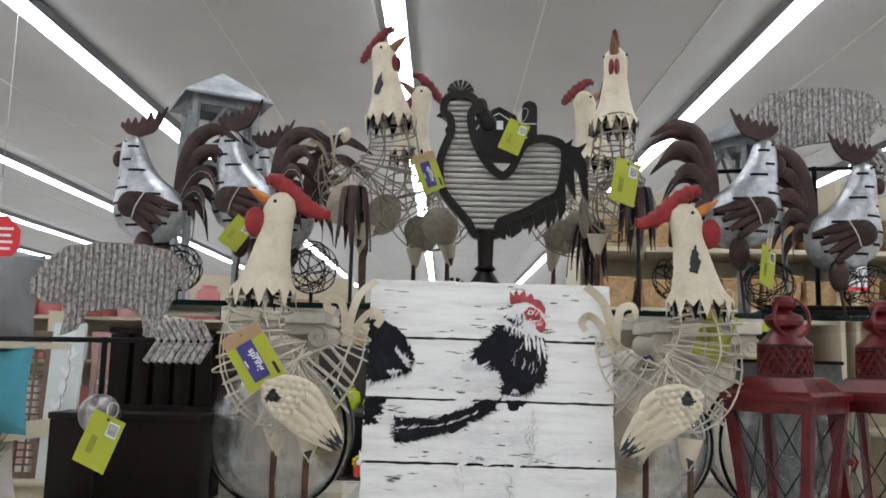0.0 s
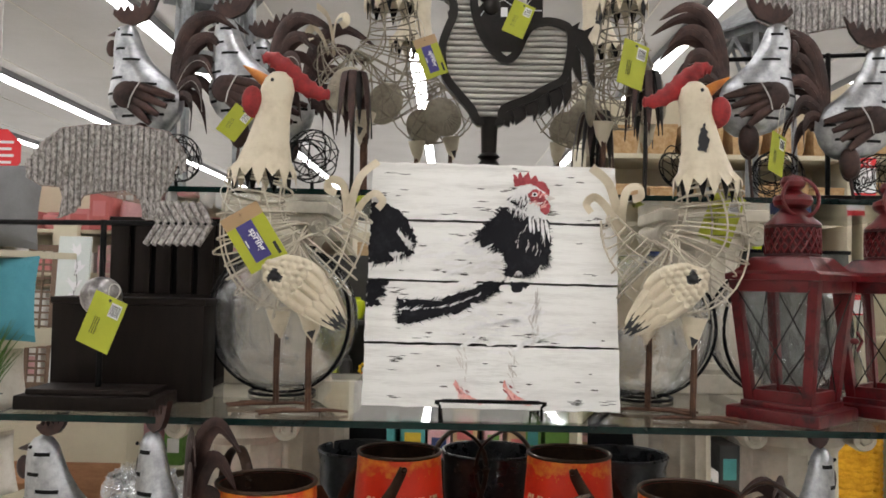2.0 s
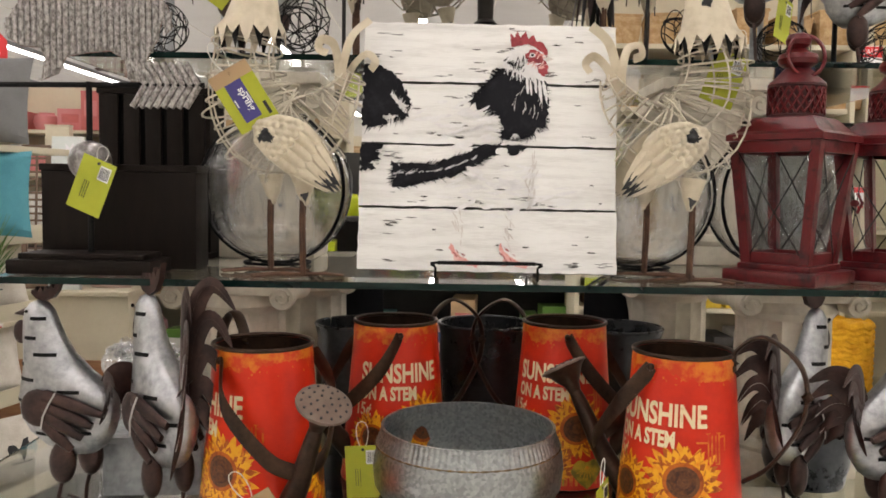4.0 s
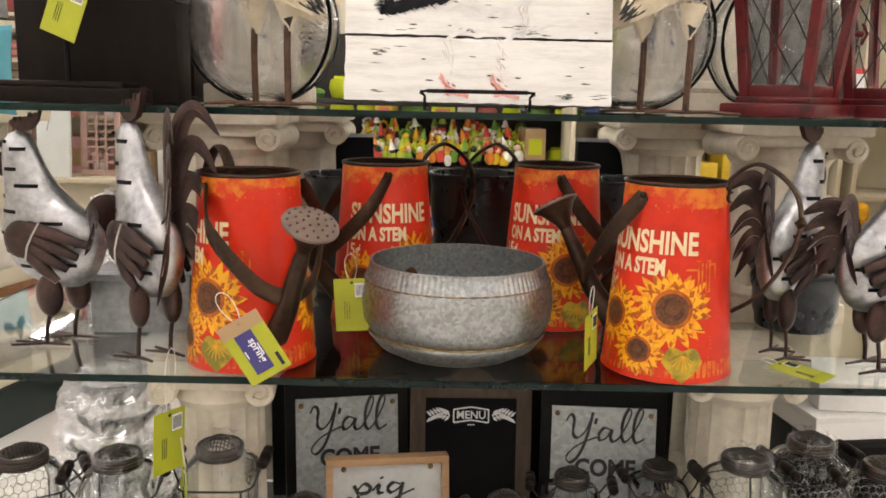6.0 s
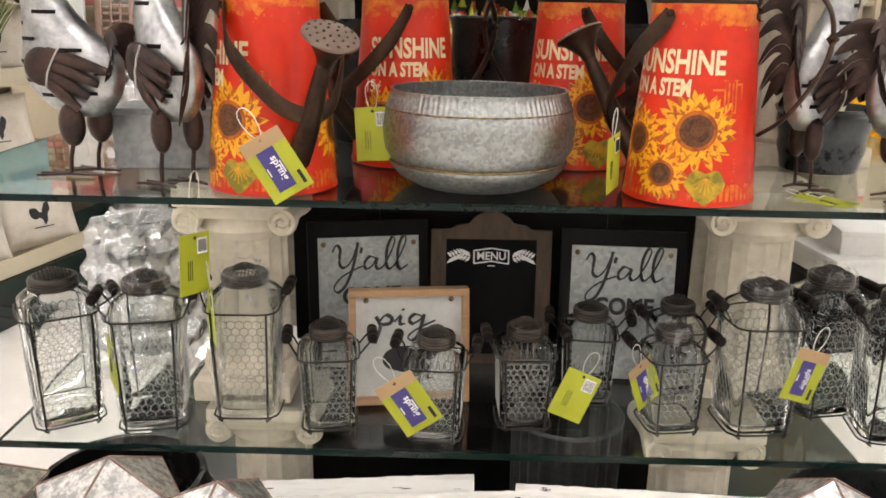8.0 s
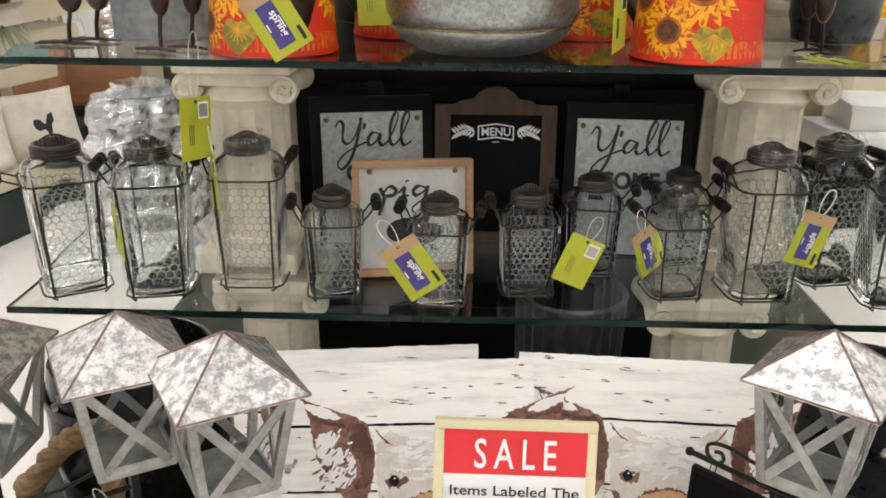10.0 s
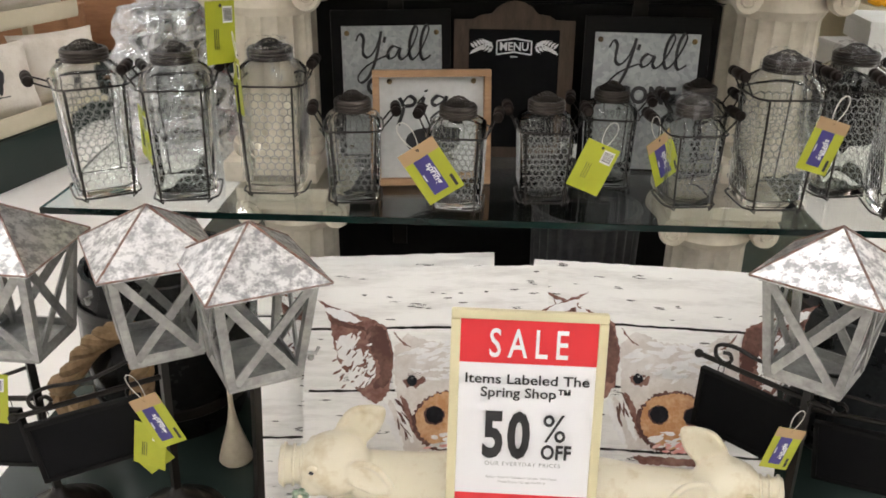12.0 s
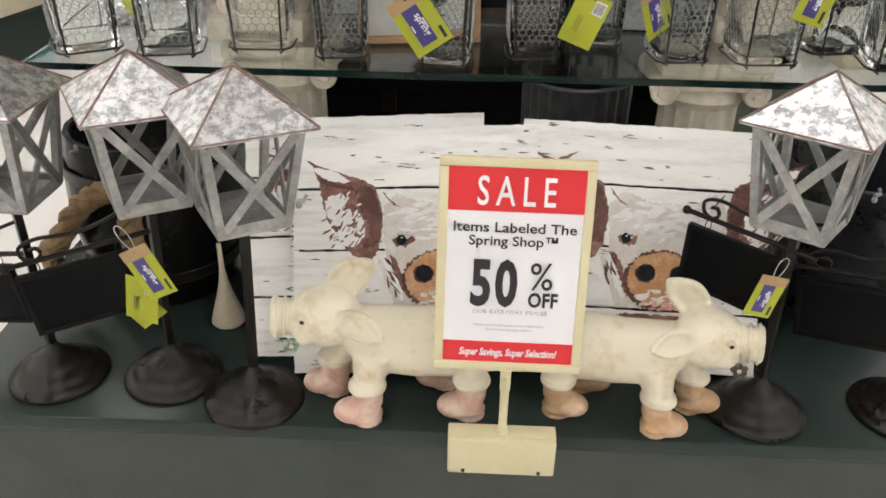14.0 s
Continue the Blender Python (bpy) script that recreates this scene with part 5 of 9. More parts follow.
def watering_can(x, y, spout, text, label, mirror=1):
    """spout, text: the angles in the plan at which the spout and the print's middle stand."""
    rng = random.Random(int(1000 * x))
    t = thing("watering_can", pose(x, y, S3 + 0.001), label, "watering can", "sunflower watering cans")
    body = Shape().lathe([(CAN_RB * 0.97, 0.0), (CAN_RB + 0.0012, 0.002), (CAN_RB + 0.001, 0.006), (CAN_RB - 0.0004, 0.010), (CAN_RT, CAN_H - 0.006)], 64, cap=False)
    body.lathe([(CAN_RT - 0.003, CAN_H - 0.006), (CAN_RB - 0.006, 0.012), (0.001, 0.012)], 48, 1, cap=False)
    part("body", body, [CAN_RED, RUST_DARK], t, "red printed tin body")
    part("rim", Shape().tube(ring(CAN_RT, CAN_H - 0.003, 48), 0.0035, n=8, closed=True), RUST_DARK, t)
    pr = Shape()
    # scuffed orange bands at head and foot, worn to a ragged edge with loose flecks
    for z0, z1, sg in ((CAN_H - 0.006, CAN_H - 0.020, -1), (0.006, 0.018, 1)):
        n = 200
        deep, jag = 0.006, []
        for i in range(n):
            deep = min(0.017, max(0.0, deep + rng.uniform(-0.0045, 0.0045)))
            jag.append(deep)
        p = [q for i in range(n) for u in [2 * math.pi * 0.091 * i / n] for q in ((u, z0), (u, z1 + sg * jag[i]))]
        f = [(2 * i, 2 * i + 2, 2 * i + 3, 2 * i + 1) for i in range(n - 1)]
        can_print(pr, p, [q if sg > 0 else tuple(reversed(q)) for q in f], 4, 0, 0.0003)
        for i in range(70):
            u, w = rng.uniform(0, 0.57), rng.uniform(0.001, 0.0045)
            z = z1 + sg * rng.uniform(0.006, 0.024)
            can_print(pr, [(u, z), (u + w, z - 0.0006), (u + w * 0.8, z + rng.uniform(0.001, 0.005)), (u + w * 0.1, z + rng.uniform(0.001, 0.004))], [(0, 1, 2, 3)], 4, 0, 0.0003)
    for k in range(2):
        a = text + 178 * k
        for line, size, at, st, off in (("SUNSHINE", 0.047, 0.196, 0.74, 0.004), ("ON A STEM", 0.033, 0.164, 0.66, -0.020)):
            v, f = lettering(line, size, weight=0.0014, align="CENTER")
            can_print(pr, [(off + p * st, at + q) for p, q in v], f, 3, a, 0.0006)
        v, f = lettering("15\u00a2", 0.032, weight=0.0006, align="LEFT")
        can_print(pr, [(-0.088 + p * 0.8, 0.134 + q) for p, q in v], f, 3, a, 0.0006)
        sunflower(pr, a, 0.050, 0.114, 0.060, rng)
        sunflower(pr, a, -0.046, 0.094, 0.050, rng, 0.0003)
        sunflower(pr, a, 0.006, 0.048, 0.040, rng, 0.0014)
        for sx, z0, z1 in ((-0.024, 0.006, 0.03), (0.026, 0.006, 0.06), (-0.052, 0.006, 0.06)):
            can_print(pr, [(sx, z0), (sx + 0.003, z0), (sx + 0.005, z1), (sx + 0.002, z1)], [(0, 1, 2, 3)], 5, a, 0.0004)
        top = (0.037, 0.050, 0.056, 0.057, 0.0545, 0.052, 0.0545, 0.057, 0.056, 0.050, 0.037)
        low = (0.034, 0.026, 0.019, 0.013, 0.008, 0.003, 0.008, 0.013, 0.019, 0.026, 0.034)
        cols = [0.040 + 0.0056 * i for i in range(11)]
        can_print(pr, [(x, z) for x, z in zip(cols, low)] + [(x, z) for x, z in zip(cols, top)], [(i, i + 1, i + 12, i + 11) for i in range(10)], 5, a, 0.0022)
        for i in range(-3, 4):
            can_print(pr, [(0.0675, 0.046), (0.0685, 0.046), (0.0685 + 0.0065 * i, 0.028 - 0.004 * (3 - abs(i)) + 0.004), (0.0675 + 0.0065 * i, 0.028 - 0.004 * (3 - abs(i)) + 0.004)], [(0, 1, 2, 3)], 0, a, 0.0030)
        # a faint drawn can with its handle
        for x0, z0, x1, z1 in ((0.086, 0.140, 0.089, 0.188), (0.086, 0.140, 0.108, 0.142), (0.105, 0.140, 0.108, 0.188), (0.084, 0.186, 0.110, 0.188), (0.092, 0.144, 0.095, 0.184), (0.099, 0.144, 0.102, 0.184),
                               (0.108, 0.180, 0.118, 0.183), (0.116, 0.160, 0.119, 0.183), (0.070, 0.196, 0.088, 0.199), (0.068, 0.172, 0.086, 0.175)):
            q = [(x0, z0), (x1, z0), (x1, z1), (x0, z1)]
            can_print(pr, q, [(0, 1, 2, 3)], 4, a, 0.0005)
        for i in range(4):
            can_print(pr, [(0.088, 0.072 - 0.006 * i), (0.112, 0.072 - 0.006 * i), (0.112, 0.0735 - 0.006 * i), (0.088, 0.0735 - 0.006 * i)], [(0, 1, 2, 3)], 4, a, 0.0005)
    part("print", pr, [PETAL, PETAL_DARK, SEEDS, CREAM_PRINT, CAN_ORANGE, LEAF_PRINT, SEEDS_PALE], t, "sunflower and lettering print", smooth=0)
    R = pose(0, 0, 0, 0, 0, spout)
    line = smoothline([(CAN_RB - 0.012, 0, 0.055), (CAN_RB + 0.028, 0, 0.105), (CAN_RB + 0.062, 0, 0.165), (CAN_RB + 0.085, 0, 0.205)], 5)
    sp = part("spout", Shape().tube(line, [0.020 - 0.010 * i / (len(line) - 1) for i in range(len(line))], n=18), RUST_DARK, t, "dark bronze spout", m=R)
    d = (Vector(line[-1]) - Vector(line[-2])).normalized()
    M = Matrix.Translation(line[-1]) @ d.to_track_quat("Z", "Y").to_matrix().to_4x4()
    part("rose_cone", Shape().lathe([(0.010, -0.004), (0.014, 0.010), (0.030, 0.034), (0.041, 0.042)], 32, m=M, cap=False), RUST_DARK, sp)
    face = Shape().lathe([(0.041, 0.041), (0.040, 0.0445), (0.028, 0.048), (0.0005, 0.0495)], 36, 0, M, cap=False)
    for rr, n in ((0.011, 5), (0.022, 10), (0.033, 14)):
        for i in range(n):
            a = 2 * math.pi * i / n + rr * 30
            zz = 0.0495 - 0.003 * (rr / 0.033) ** 2
            face.lathe([(0.0019, zz - 0.001), (0.0019, zz + 0.0012)], 8, 1, M @ Matrix.Translation((rr * math.cos(a), rr * math.sin(a), 0)))
    part("sieve", face, [ROSE, INK], sp, "tan sieve plate with dark holes")
    for sgn in (-1, 1):
        b = radians(sgn * 74)
        r1 = CAN_RT + 0.003
        a0 = Vector((r1 * math.cos(b), r1 * math.sin(b), CAN_H - 0.020))
        strap = smoothline([a0, Vector(((CAN_RB + 0.012) * math.cos(b * 0.72), (CAN_RB + 0.012) * math.sin(b * 0.72), CAN_H - 0.080)), Vector((CAN_RB + 0.022, sgn * 0.050, 0.150)), Vector((CAN_RB + 0.040, sgn * 0.014, 0.128))], 6)
        part("brace", Shape().tube(strap, 0.0125, n=8, flat=0.22), RUST_DARK, t, m=R)
        part("rivet", Shape().ell(a0 + Vector((0.004 * math.cos(b), 0.004 * math.sin(b), 0)), (0.006, 0.006, 0.006), n=12, k=8), RUST_DARK, t, m=R)
    hd = smoothline([(-CAN_RT - 0.001, 0, CAN_H - 0.030), (-CAN_RT - 0.004, 0, CAN_H + 0.005), (-CAN_RT - 0.045, 0, CAN_H + 0.030), (-CAN_RT - 0.098, 0, CAN_H - 0.010), (-CAN_RT - 0.104, 0, CAN_H - 0.080), (-CAN_RT - 0.062, 0, CAN_H - 0.160), (-CAN_RB + 0.002, 0, 0.105)], 8)
    part("handle", Shape().tube(hd, 0.0034, n=10, flat=2.9), RUST_DARK, t, "dark bronze strap handle", m=R)
    return t


SUN = "red sunflower-printed tin watering can with bronze fittings"
watering_can(-0.276, 1.352, 306, 208, SUN)
watering_can(-0.080, 1.605, 205, 277, SUN)
watering_can(0.242, 1.620, 340, 247, SUN)
watering_can(0.391, 1.345, 146, 226, SUN)
hang_tag(-0.262, 1.192, 1.262, 4, -31, size=1.05)
hang_tag(-0.118, 1.370, 1.285, 0, -3, front=False, size=0.95)
hang_tag(0.255, 1.275, 1.262, 62, -6, front=False, size=0.95)
hang_tag(0.575, 1.352, S3 + 0.004, 42, 0, front=False, size=0.95, lean=-86, cord=0.03)


def zinc_bowl():
    t = thing("metal_bowl", pose(0.054, 1.400, S3 + 0.001) @ Matrix.Scale(1.03, 4), "round galvanised planter bowl with a crimped rim", "bowl")
    n = 200
    crimp = lambda a, z: 1 + (0.0055 * math.sin(n / 2 * a) if 0.118 < z < 0.150 else 0.003 * math.sin(n / 2 * a) if z >= 0.150 else 0)
    out = [(0.090, 0), (0.100, 0.003), (0.128, 0.018), (0.142, 0.036), (0.1425, 0.040), (0.1395, 0.043), (0.150, 0.060), (0.1535, 0.090), (0.151, 0.112), (0.1475, 0.122), (0.1445, 0.132), (0.1405, 0.142), (0.139, 0.148), (0.140, 0.152)]
    inn = [(0.136, 0.152), (0.1355, 0.147), (0.146, 0.112), (0.149, 0.085), (0.14, 0.045), (0.09, 0.006), (0.001, 0.005)]
    part("body", Shape().lathe(out + inn, 600, ripple=crimp), GALV_BOWL, t)
    part("seam", Shape().tube([(0.1415 * math.cos(a), 0.1415 * math.sin(a), 0.0415) for a in [2 * math.pi * i / 72 for i in range(72)]], 0.0022, n=6, closed=True), BRASSY, t, "tarnished brassy seam")
    part("edge", Shape().tube([(0.1485 * math.cos(a), 0.1485 * math.sin(a), 0.1235) for a in [2 * math.pi * i / 110 for i in range(110)]], [0.0008 + 0.0010 * (i % 2) for i in range(110)], n=5, closed=True), BRASSY, t, "worn brassy crimp line")


zinc_bowl()


def black_bucket(x, y, z, r0, r1, h, label):
    t = thing("metal_bucket", pose(x, y, z), label, "bucket", "black buckets")
    prof = [(r0 * 0.97, 0), (r0, 0.004)]
    for i in range(1, 10):
        k = i / 10
        prof.append((r0 + (r1 - r0) * k + (0.0025 if i in (3, 4, 7, 8) else 0), h * k))
    prof += [(r1 + 0.004, h - 0.004), (r1 + 0.004, h), (r1 - 0.002, h), (r0 - 0.004, 0.01), (0.001, 0.01)]
    part("body", Shape().lathe(prof, 48, cap=False), BUCKET, t)
    part("rim", Shape().tube(ring(r1 + 0.002, h, 40), 0.0035, n=6, closed=True), BUCKET, t)
    return t


BUCKET = mat("black_enamelled_tin", (0.045, 0.048, 0.052), 0.26, 0.8, (0.085, 0.09, 0.095), 12, 0.4, 0.7, 0.1, 100)
black_bucket(0.100, 1.80, S3 + 0.001, 0.084, 0.097, 0.262, "black enamelled tin bucket behind the watering cans")
black_bucket(-0.175, 1.85, S3 + 0.001, 0.075, 0.092, 0.250, "black enamelled tin bucket behind the watering cans")
black_bucket(0.395, 1.85, S3 + 0.001, 0.075, 0.092, 0.250, "black enamelled tin bucket behind the watering cans")


# added pail that fills in the dark patch behind the right-hand roosters
black_bucket(0.705, 1.600, S3 + 0.001, 0.070, 0.084, 0.115, "low black pail added for the dark patch behind the roosters")


# ---- on the upper shelf: the plank painting on its easel ----
def bristles(s, line, slot, rng, count, reach, lift=1, width=0.0009, slant=0.0):
    """Dry hairs of paint that leave an edge sideways, some long, most short."""
    pts = smoothline(line, 8)
    for _ in range(count):
        i = rng.randrange(len(pts) - 1)
        p = pts[i].lerp(pts[i + 1], rng.random())
        d = (pts[i + 1] - pts[i]).normalized()
        a = math.atan2(d.y, d.x) + radians(90 + slant) + rng.uniform(-0.35, 0.35)
        l, w = reach * (0.25 + 0.9 * rng.random() ** 2), width * rng.uniform(0.6, 1.6)
        q = Vector((math.cos(a), math.sin(a)))
        r = Vector((-q.y, q.x)) * w
        k = p - q * l * 0.5
        e = p + q * l
        s.plate([tuple(k - r), tuple(p - r * 0.8), tuple(e), tuple(p + r * 0.8), tuple(k + r)], 0.0005, slot, Matrix.Translation((0, -0.0082 - 0.0005 * lift, 0)))


def rooster_paint(s, rng):
    # the saddle and breast: a dark mass with a pointed back, cut by pale hackles
    body = [(0.020, 0.352), (0.008, 0.340), (-0.010, 0.318), (-0.040, 0.290), (-0.026, 0.292), (-0.020, 0.279), (-0.008, 0.272), (0.002, 0.279), (0.014, 0.268), (0.020, 0.256), (0.024, 0.244), (0.019, 0.231), (0.032, 0.226),
            (0.042, 0.238), (0.056, 0.228), (0.072, 0.233), (0.082, 0.246), (0.095, 0.250), (0.100, 0.272), (0.099, 0.300), (0.096, 0.326), (0.086, 0.334), (0.066, 0.334), (0.050, 0.342), (0.036, 0.350)]
    stroke(s, body, 0, rng, 0.0022, 0.004)
    bristles(s, [(0.018, 0.350), (-0.008, 0.320), (-0.038, 0.291)], 0, rng, 46, 0.016, slant=30)
    bristles(s, [(-0.030, 0.290), (0.000, 0.274), (0.018, 0.262), (0.022, 0.236)], 0, rng, 40, -0.014, slant=-20)
    bristles(s, [(0.022, 0.232), (0.050, 0.229), (0.078, 0.238), (0.098, 0.256)], 0, rng, 44, -0.012)
    bristles(s, [(0.099, 0.255), (0.1, 0.290), (0.097, 0.325)], 0, rng, 20, -0.006)
    # pale head and hackles that run down over the black
    stroke(s, [(0.020, 0.352), (0.026, 0.372), (0.040, 0.386), (0.062, 0.392), (0.086, 0.384), (0.100, 0.366), (0.098, 0.342), (0.090, 0.330), (0.076, 0.336), (0.060, 0.336), (0.044, 0.346), (0.030, 0.356)], 1, rng, 0.0018, 0.004, 1)
    for x, z, l, w in ((0.030, 0.348, 0.020, 0.0013), (0.040, 0.342, 0.016, 0.0012), (0.052, 0.334, 0.014, 0.0014), (0.064, 0.322, 0.034, 0.0026), (0.070, 0.318, 0.030, 0.0020), (0.078, 0.322, 0.030, 0.0026), (0.086, 0.312, 0.040, 0.0030), (0.092, 0.318, 0.030, 0.0022), (0.096, 0.306, 0.036, 0.0018)):
        blob(s, x, z, l * 0.5, w, 1, rng, 96, 0.0006, 2, 10)
    bristles(s, [(0.028, 0.352), (0.048, 0.344), (0.066, 0.338), (0.092, 0.334)], 1, rng, 46, -0.018, 3)
    bristles(s, [(0.026, 0.366), (0.036, 0.358), (0.050, 0.352)], 0, rng, 26, 0.012, 3, 0.0007)
    flecks(s, 0.050, 0.358, 0.022, 0.012, 0, rng, 20, 80, 4, 0.007, 0.0007)
    flecks(s, 0.060, 0.286, 0.030, 0.030, 7, rng, 14, 70, 2, 0.010, 0.0006)
    # tail at the board's edge: three ragged sickles
    tail = [(-0.2145, 0.352), (-0.196, 0.353), (-0.172, 0.344), (-0.152, 0.324), (-0.138, 0.300), (-0.130, 0.280), (-0.140, 0.281), (-0.155, 0.296), (-0.168, 0.304), (-0.158, 0.286), (-0.136, 0.264), (-0.148, 0.258), (-0.160, 0.266), (-0.180, 0.264), (-0.170, 0.250), (-0.190, 0.246), (-0.2145, 0.244)]
    stroke(s, tail, 0, rng, 0.0024, 0.004)
    bristles(s, [(-0.160, 0.330), (-0.142, 0.306), (-0.131, 0.282)], 0, rng, 22, -0.010, slant=40)
    bristles(s, [(-0.134, 0.280), (-0.150, 0.262), (-0.176, 0.250), (-0.205, 0.244)], 0, rng, 60, 0.016, slant=-40)
    bristles(s, [(-0.166, 0.302), (-0.150, 0.284), (-0.140, 0.270)], 1, rng, 16, 0.014, 2, 0.0010, 40)
    stroke(s, [(-0.2145, 0.214), (-0.196, 0.216), (-0.178, 0.210), (-0.192, 0.200), (-0.180, 0.190), (-0.198, 0.182), (-0.188, 0.174), (-0.2145, 0.166)], 0, rng, 0.0028, 0.004)
    bristles(s, [(-0.184, 0.212), (-0.190, 0.192), (-0.196, 0.172)], 0, rng, 24, -0.014, slant=10)
    # the sweep of the belly, drying out as it goes
    stroke(s, [(-0.163, 0.186), (-0.150, 0.178), (-0.128, 0.184), (-0.092, 0.180), (-0.070, 0.192), (-0.040, 0.200), (-0.020, 0.212), (0.004, 0.218), (0.022, 0.216), (0.010, 0.204), (-0.010, 0.190), (-0.034, 0.176), (-0.062, 0.160), (-0.090, 0.156), (-0.128, 0.144), (-0.160, 0.140), (-0.156, 0.160)], 0, rng, 0.0026, 0.004)
    stroke(s, [(0.030, 0.217), (0.058, 0.217), (0.064, 0.210), (0.050, 0.206), (0.046, 0.198), (0.034, 0.202)], 0, rng, 0.002, 0.003)
    bristles(s, [(-0.160, 0.182), (-0.092, 0.182), (-0.040, 0.200), (0.020, 0.217)], 0, rng, 90, 0.010, slant=-55)
    bristles(s, [(-0.160, 0.142), (-0.090, 0.156), (-0.034, 0.176), (0.010, 0.203)], 0, rng, 110, -0.013, slant=55)
    bristles(s, [(-0.155, 0.165), (-0.080, 0.172), (-0.020, 0.195)], 1, rng, 46, 0.012, 2, 0.0007, -70)
    bristles(s, [(-0.162, 0.180), (-0.158, 0.145)], 0, rng, 26, -0.010, slant=0)
    # chalky white under the bird
    flecks(s, -0.06, 0.25, 0.07, 0.045, 1, rng, 34, 10, 1, 0.024, 0.003)
    flecks(s, 0.03, 0.14, 0.11, 0.045, 1, rng, 44, 5, 1, 0.024, 0.003)
    flecks(s, 0.075, 0.15, 0.010, 0.05, 7, rng, 20, 85, 1, 0.014, 0.0012)
    # comb, face and wattle
    comb = [(0.036, 0.388), (0.034, 0.414), (0.041, 0.404), (0.046, 0.416), (0.052, 0.405), (0.060, 0.417), (0.065, 0.403), (0.074, 0.410), (0.078, 0.399), (0.088, 0.398), (0.098, 0.384), (0.097, 0.370), (0.090, 0.378), (0.078, 0.388), (0.064, 0.394), (0.050, 0.390)]
    stroke(s, comb, 2, rng, 0.0010, 0.003, 3)
    blob(s, 0.076, 0.370, 0.016, 0.013, 2, rng, -20, 0.0022, 4)
    blob(s, 0.090, 0.352, 0.009, 0.014, 2, rng, 10, 0.0018, 4)
    blob(s, 0.072, 0.374, 0.0050, 0.0042, 1, rng, 0, 0.0006, 5)
    blob(s, 0.072, 0.374, 0.0026, 0.0024, 0, rng, 0, 0.0003, 6)
    flecks(s, 0.080, 0.364, 0.016, 0.018, 3, rng, 18, 40, 5, 0.006, 0.001)
    flecks(s, 0.074, 0.362, 0.016, 0.012, 1, rng, 9, 30, 5, 0.005, 0.0009)
    stroke(s, [(0.094, 0.376), (0.108, 0.368), (0.094, 0.362)], 7, rng, 0.0006, 0.003, 3)
    # shanks, barely tinted, and rosy feet
    for x in (-0.060, 0.022):
        flecks(s, x + 0.012, 0.075, 0.008, 0.035, 7, rng, 12, 110, 1, 0.012, 0.0009)
        stroke(s, [(x, 0.050), (x + 0.009, 0.034), (x + 0.022, 0.024), (x + 0.046, 0.014), (x + 0.044, 0.009), (x + 0.018, 0.014), (x + 0.004, 0.012), (x + 0.006, 0.026), (x - 0.003, 0.040)], 3, rng, 0.0012, 0.003, 1)
        flecks(s, x + 0.014, 0.028, 0.012, 0.014, 2, rng, 8, -45, 2, 0.007, 0.0008)


plank_panel(pose(0.080, 1.418, S2 + 0.010, -10.8, 0.4, 0), "square whitewashed plank painting of black and white brushwork on an easel", rooster_paint, 5, "plank_painting")


def easel():
    t = thing("display_easel", pose(0.078, 1.372, S2 + 0.001), "small black twisted-wire display easel", "easel")
    w = 0.082
    bead = []
    line = smoothline([(-w, 0.0, 0.0), (-w, 0.0, 0.022), (-w + 0.004, 0.0, 0.030), (w - 0.004, 0.0, 0.030), (w, 0.0, 0.022), (w, 0.0, 0.0)], 4)
    s = Shape().tube(line, 0.0024, n=6)
    for i in range(30):
        s.ell((-w + 0.006 + (2 * w - 0.012) * i / 29, 0, 0.030), (0.0036, 0.0036, 0.0036), n=8, k=6)
    part("front_bar", s, BLACK_GLOSS, t)
    for x in (-w, w):
        part("arm", Shape().tube([(x, 0, 0.003), (x, 0.16, 0.003)], 0.0024, n=6), BLACK_GLOSS, t)
        part("back_leg", Shape().tube([(x, 0.045, 0.004), (x * 0.5, 0.12, 0.30)], 0.0024, n=6), BLACK_GLOSS, t)
        part("prop", Shape().tube([(x, 0.16, 0.003), (x * 0.5, 0.12, 0.30)], 0.0024, n=6), BLACK_GLOSS, t)


easel()


# ---- metal birds, each cast as one piece ----
def spans(outline, level, axis):
    """Where a line of constant x (axis 0) or z (axis 1) runs inside an outline."""
    hits = []
    n = len(outline)
    for i in range(n):
        a, b = outline[i], outline[(i + 1) % n]
        if (a[axis] - level) * (b[axis] - level) < 0:
            t = (level - a[axis]) / (b[axis] - a[axis])
            hits.append(a[1 - axis] + t * (b[1 - axis] - a[1 - axis]))
    hits.sort()
    return [(hits[i], hits[i + 1]) for i in range(0, len(hits) - 1, 2)]


def plume(s, pts, w, slot, y=0.0, flat=0.22, fan=0.0, rib=None):
    """A tapering sickle feather of sheet metal with a raised rib on both sides; fan spreads its tip sideways."""
    line = smoothline([(x, y + fan * i * i, z) for i, (x, z) in enumerate(pts)], 5)
    n = len(line)
    rr = [max(0.0010, w * math.sin(math.pi * (0.20 + 0.79 * i / (n - 1))) ** 0.9) for i in range(n)]
    s.tube(line, rr, slot, n=8, flat=flat)
    for q in (-1, 1):
        s.tube([p + Vector((0, q * rr[i] * flat * 0.9, 0)) for i, p in enumerate(line)], 0.0009, slot if rib is None else rib, n=4)


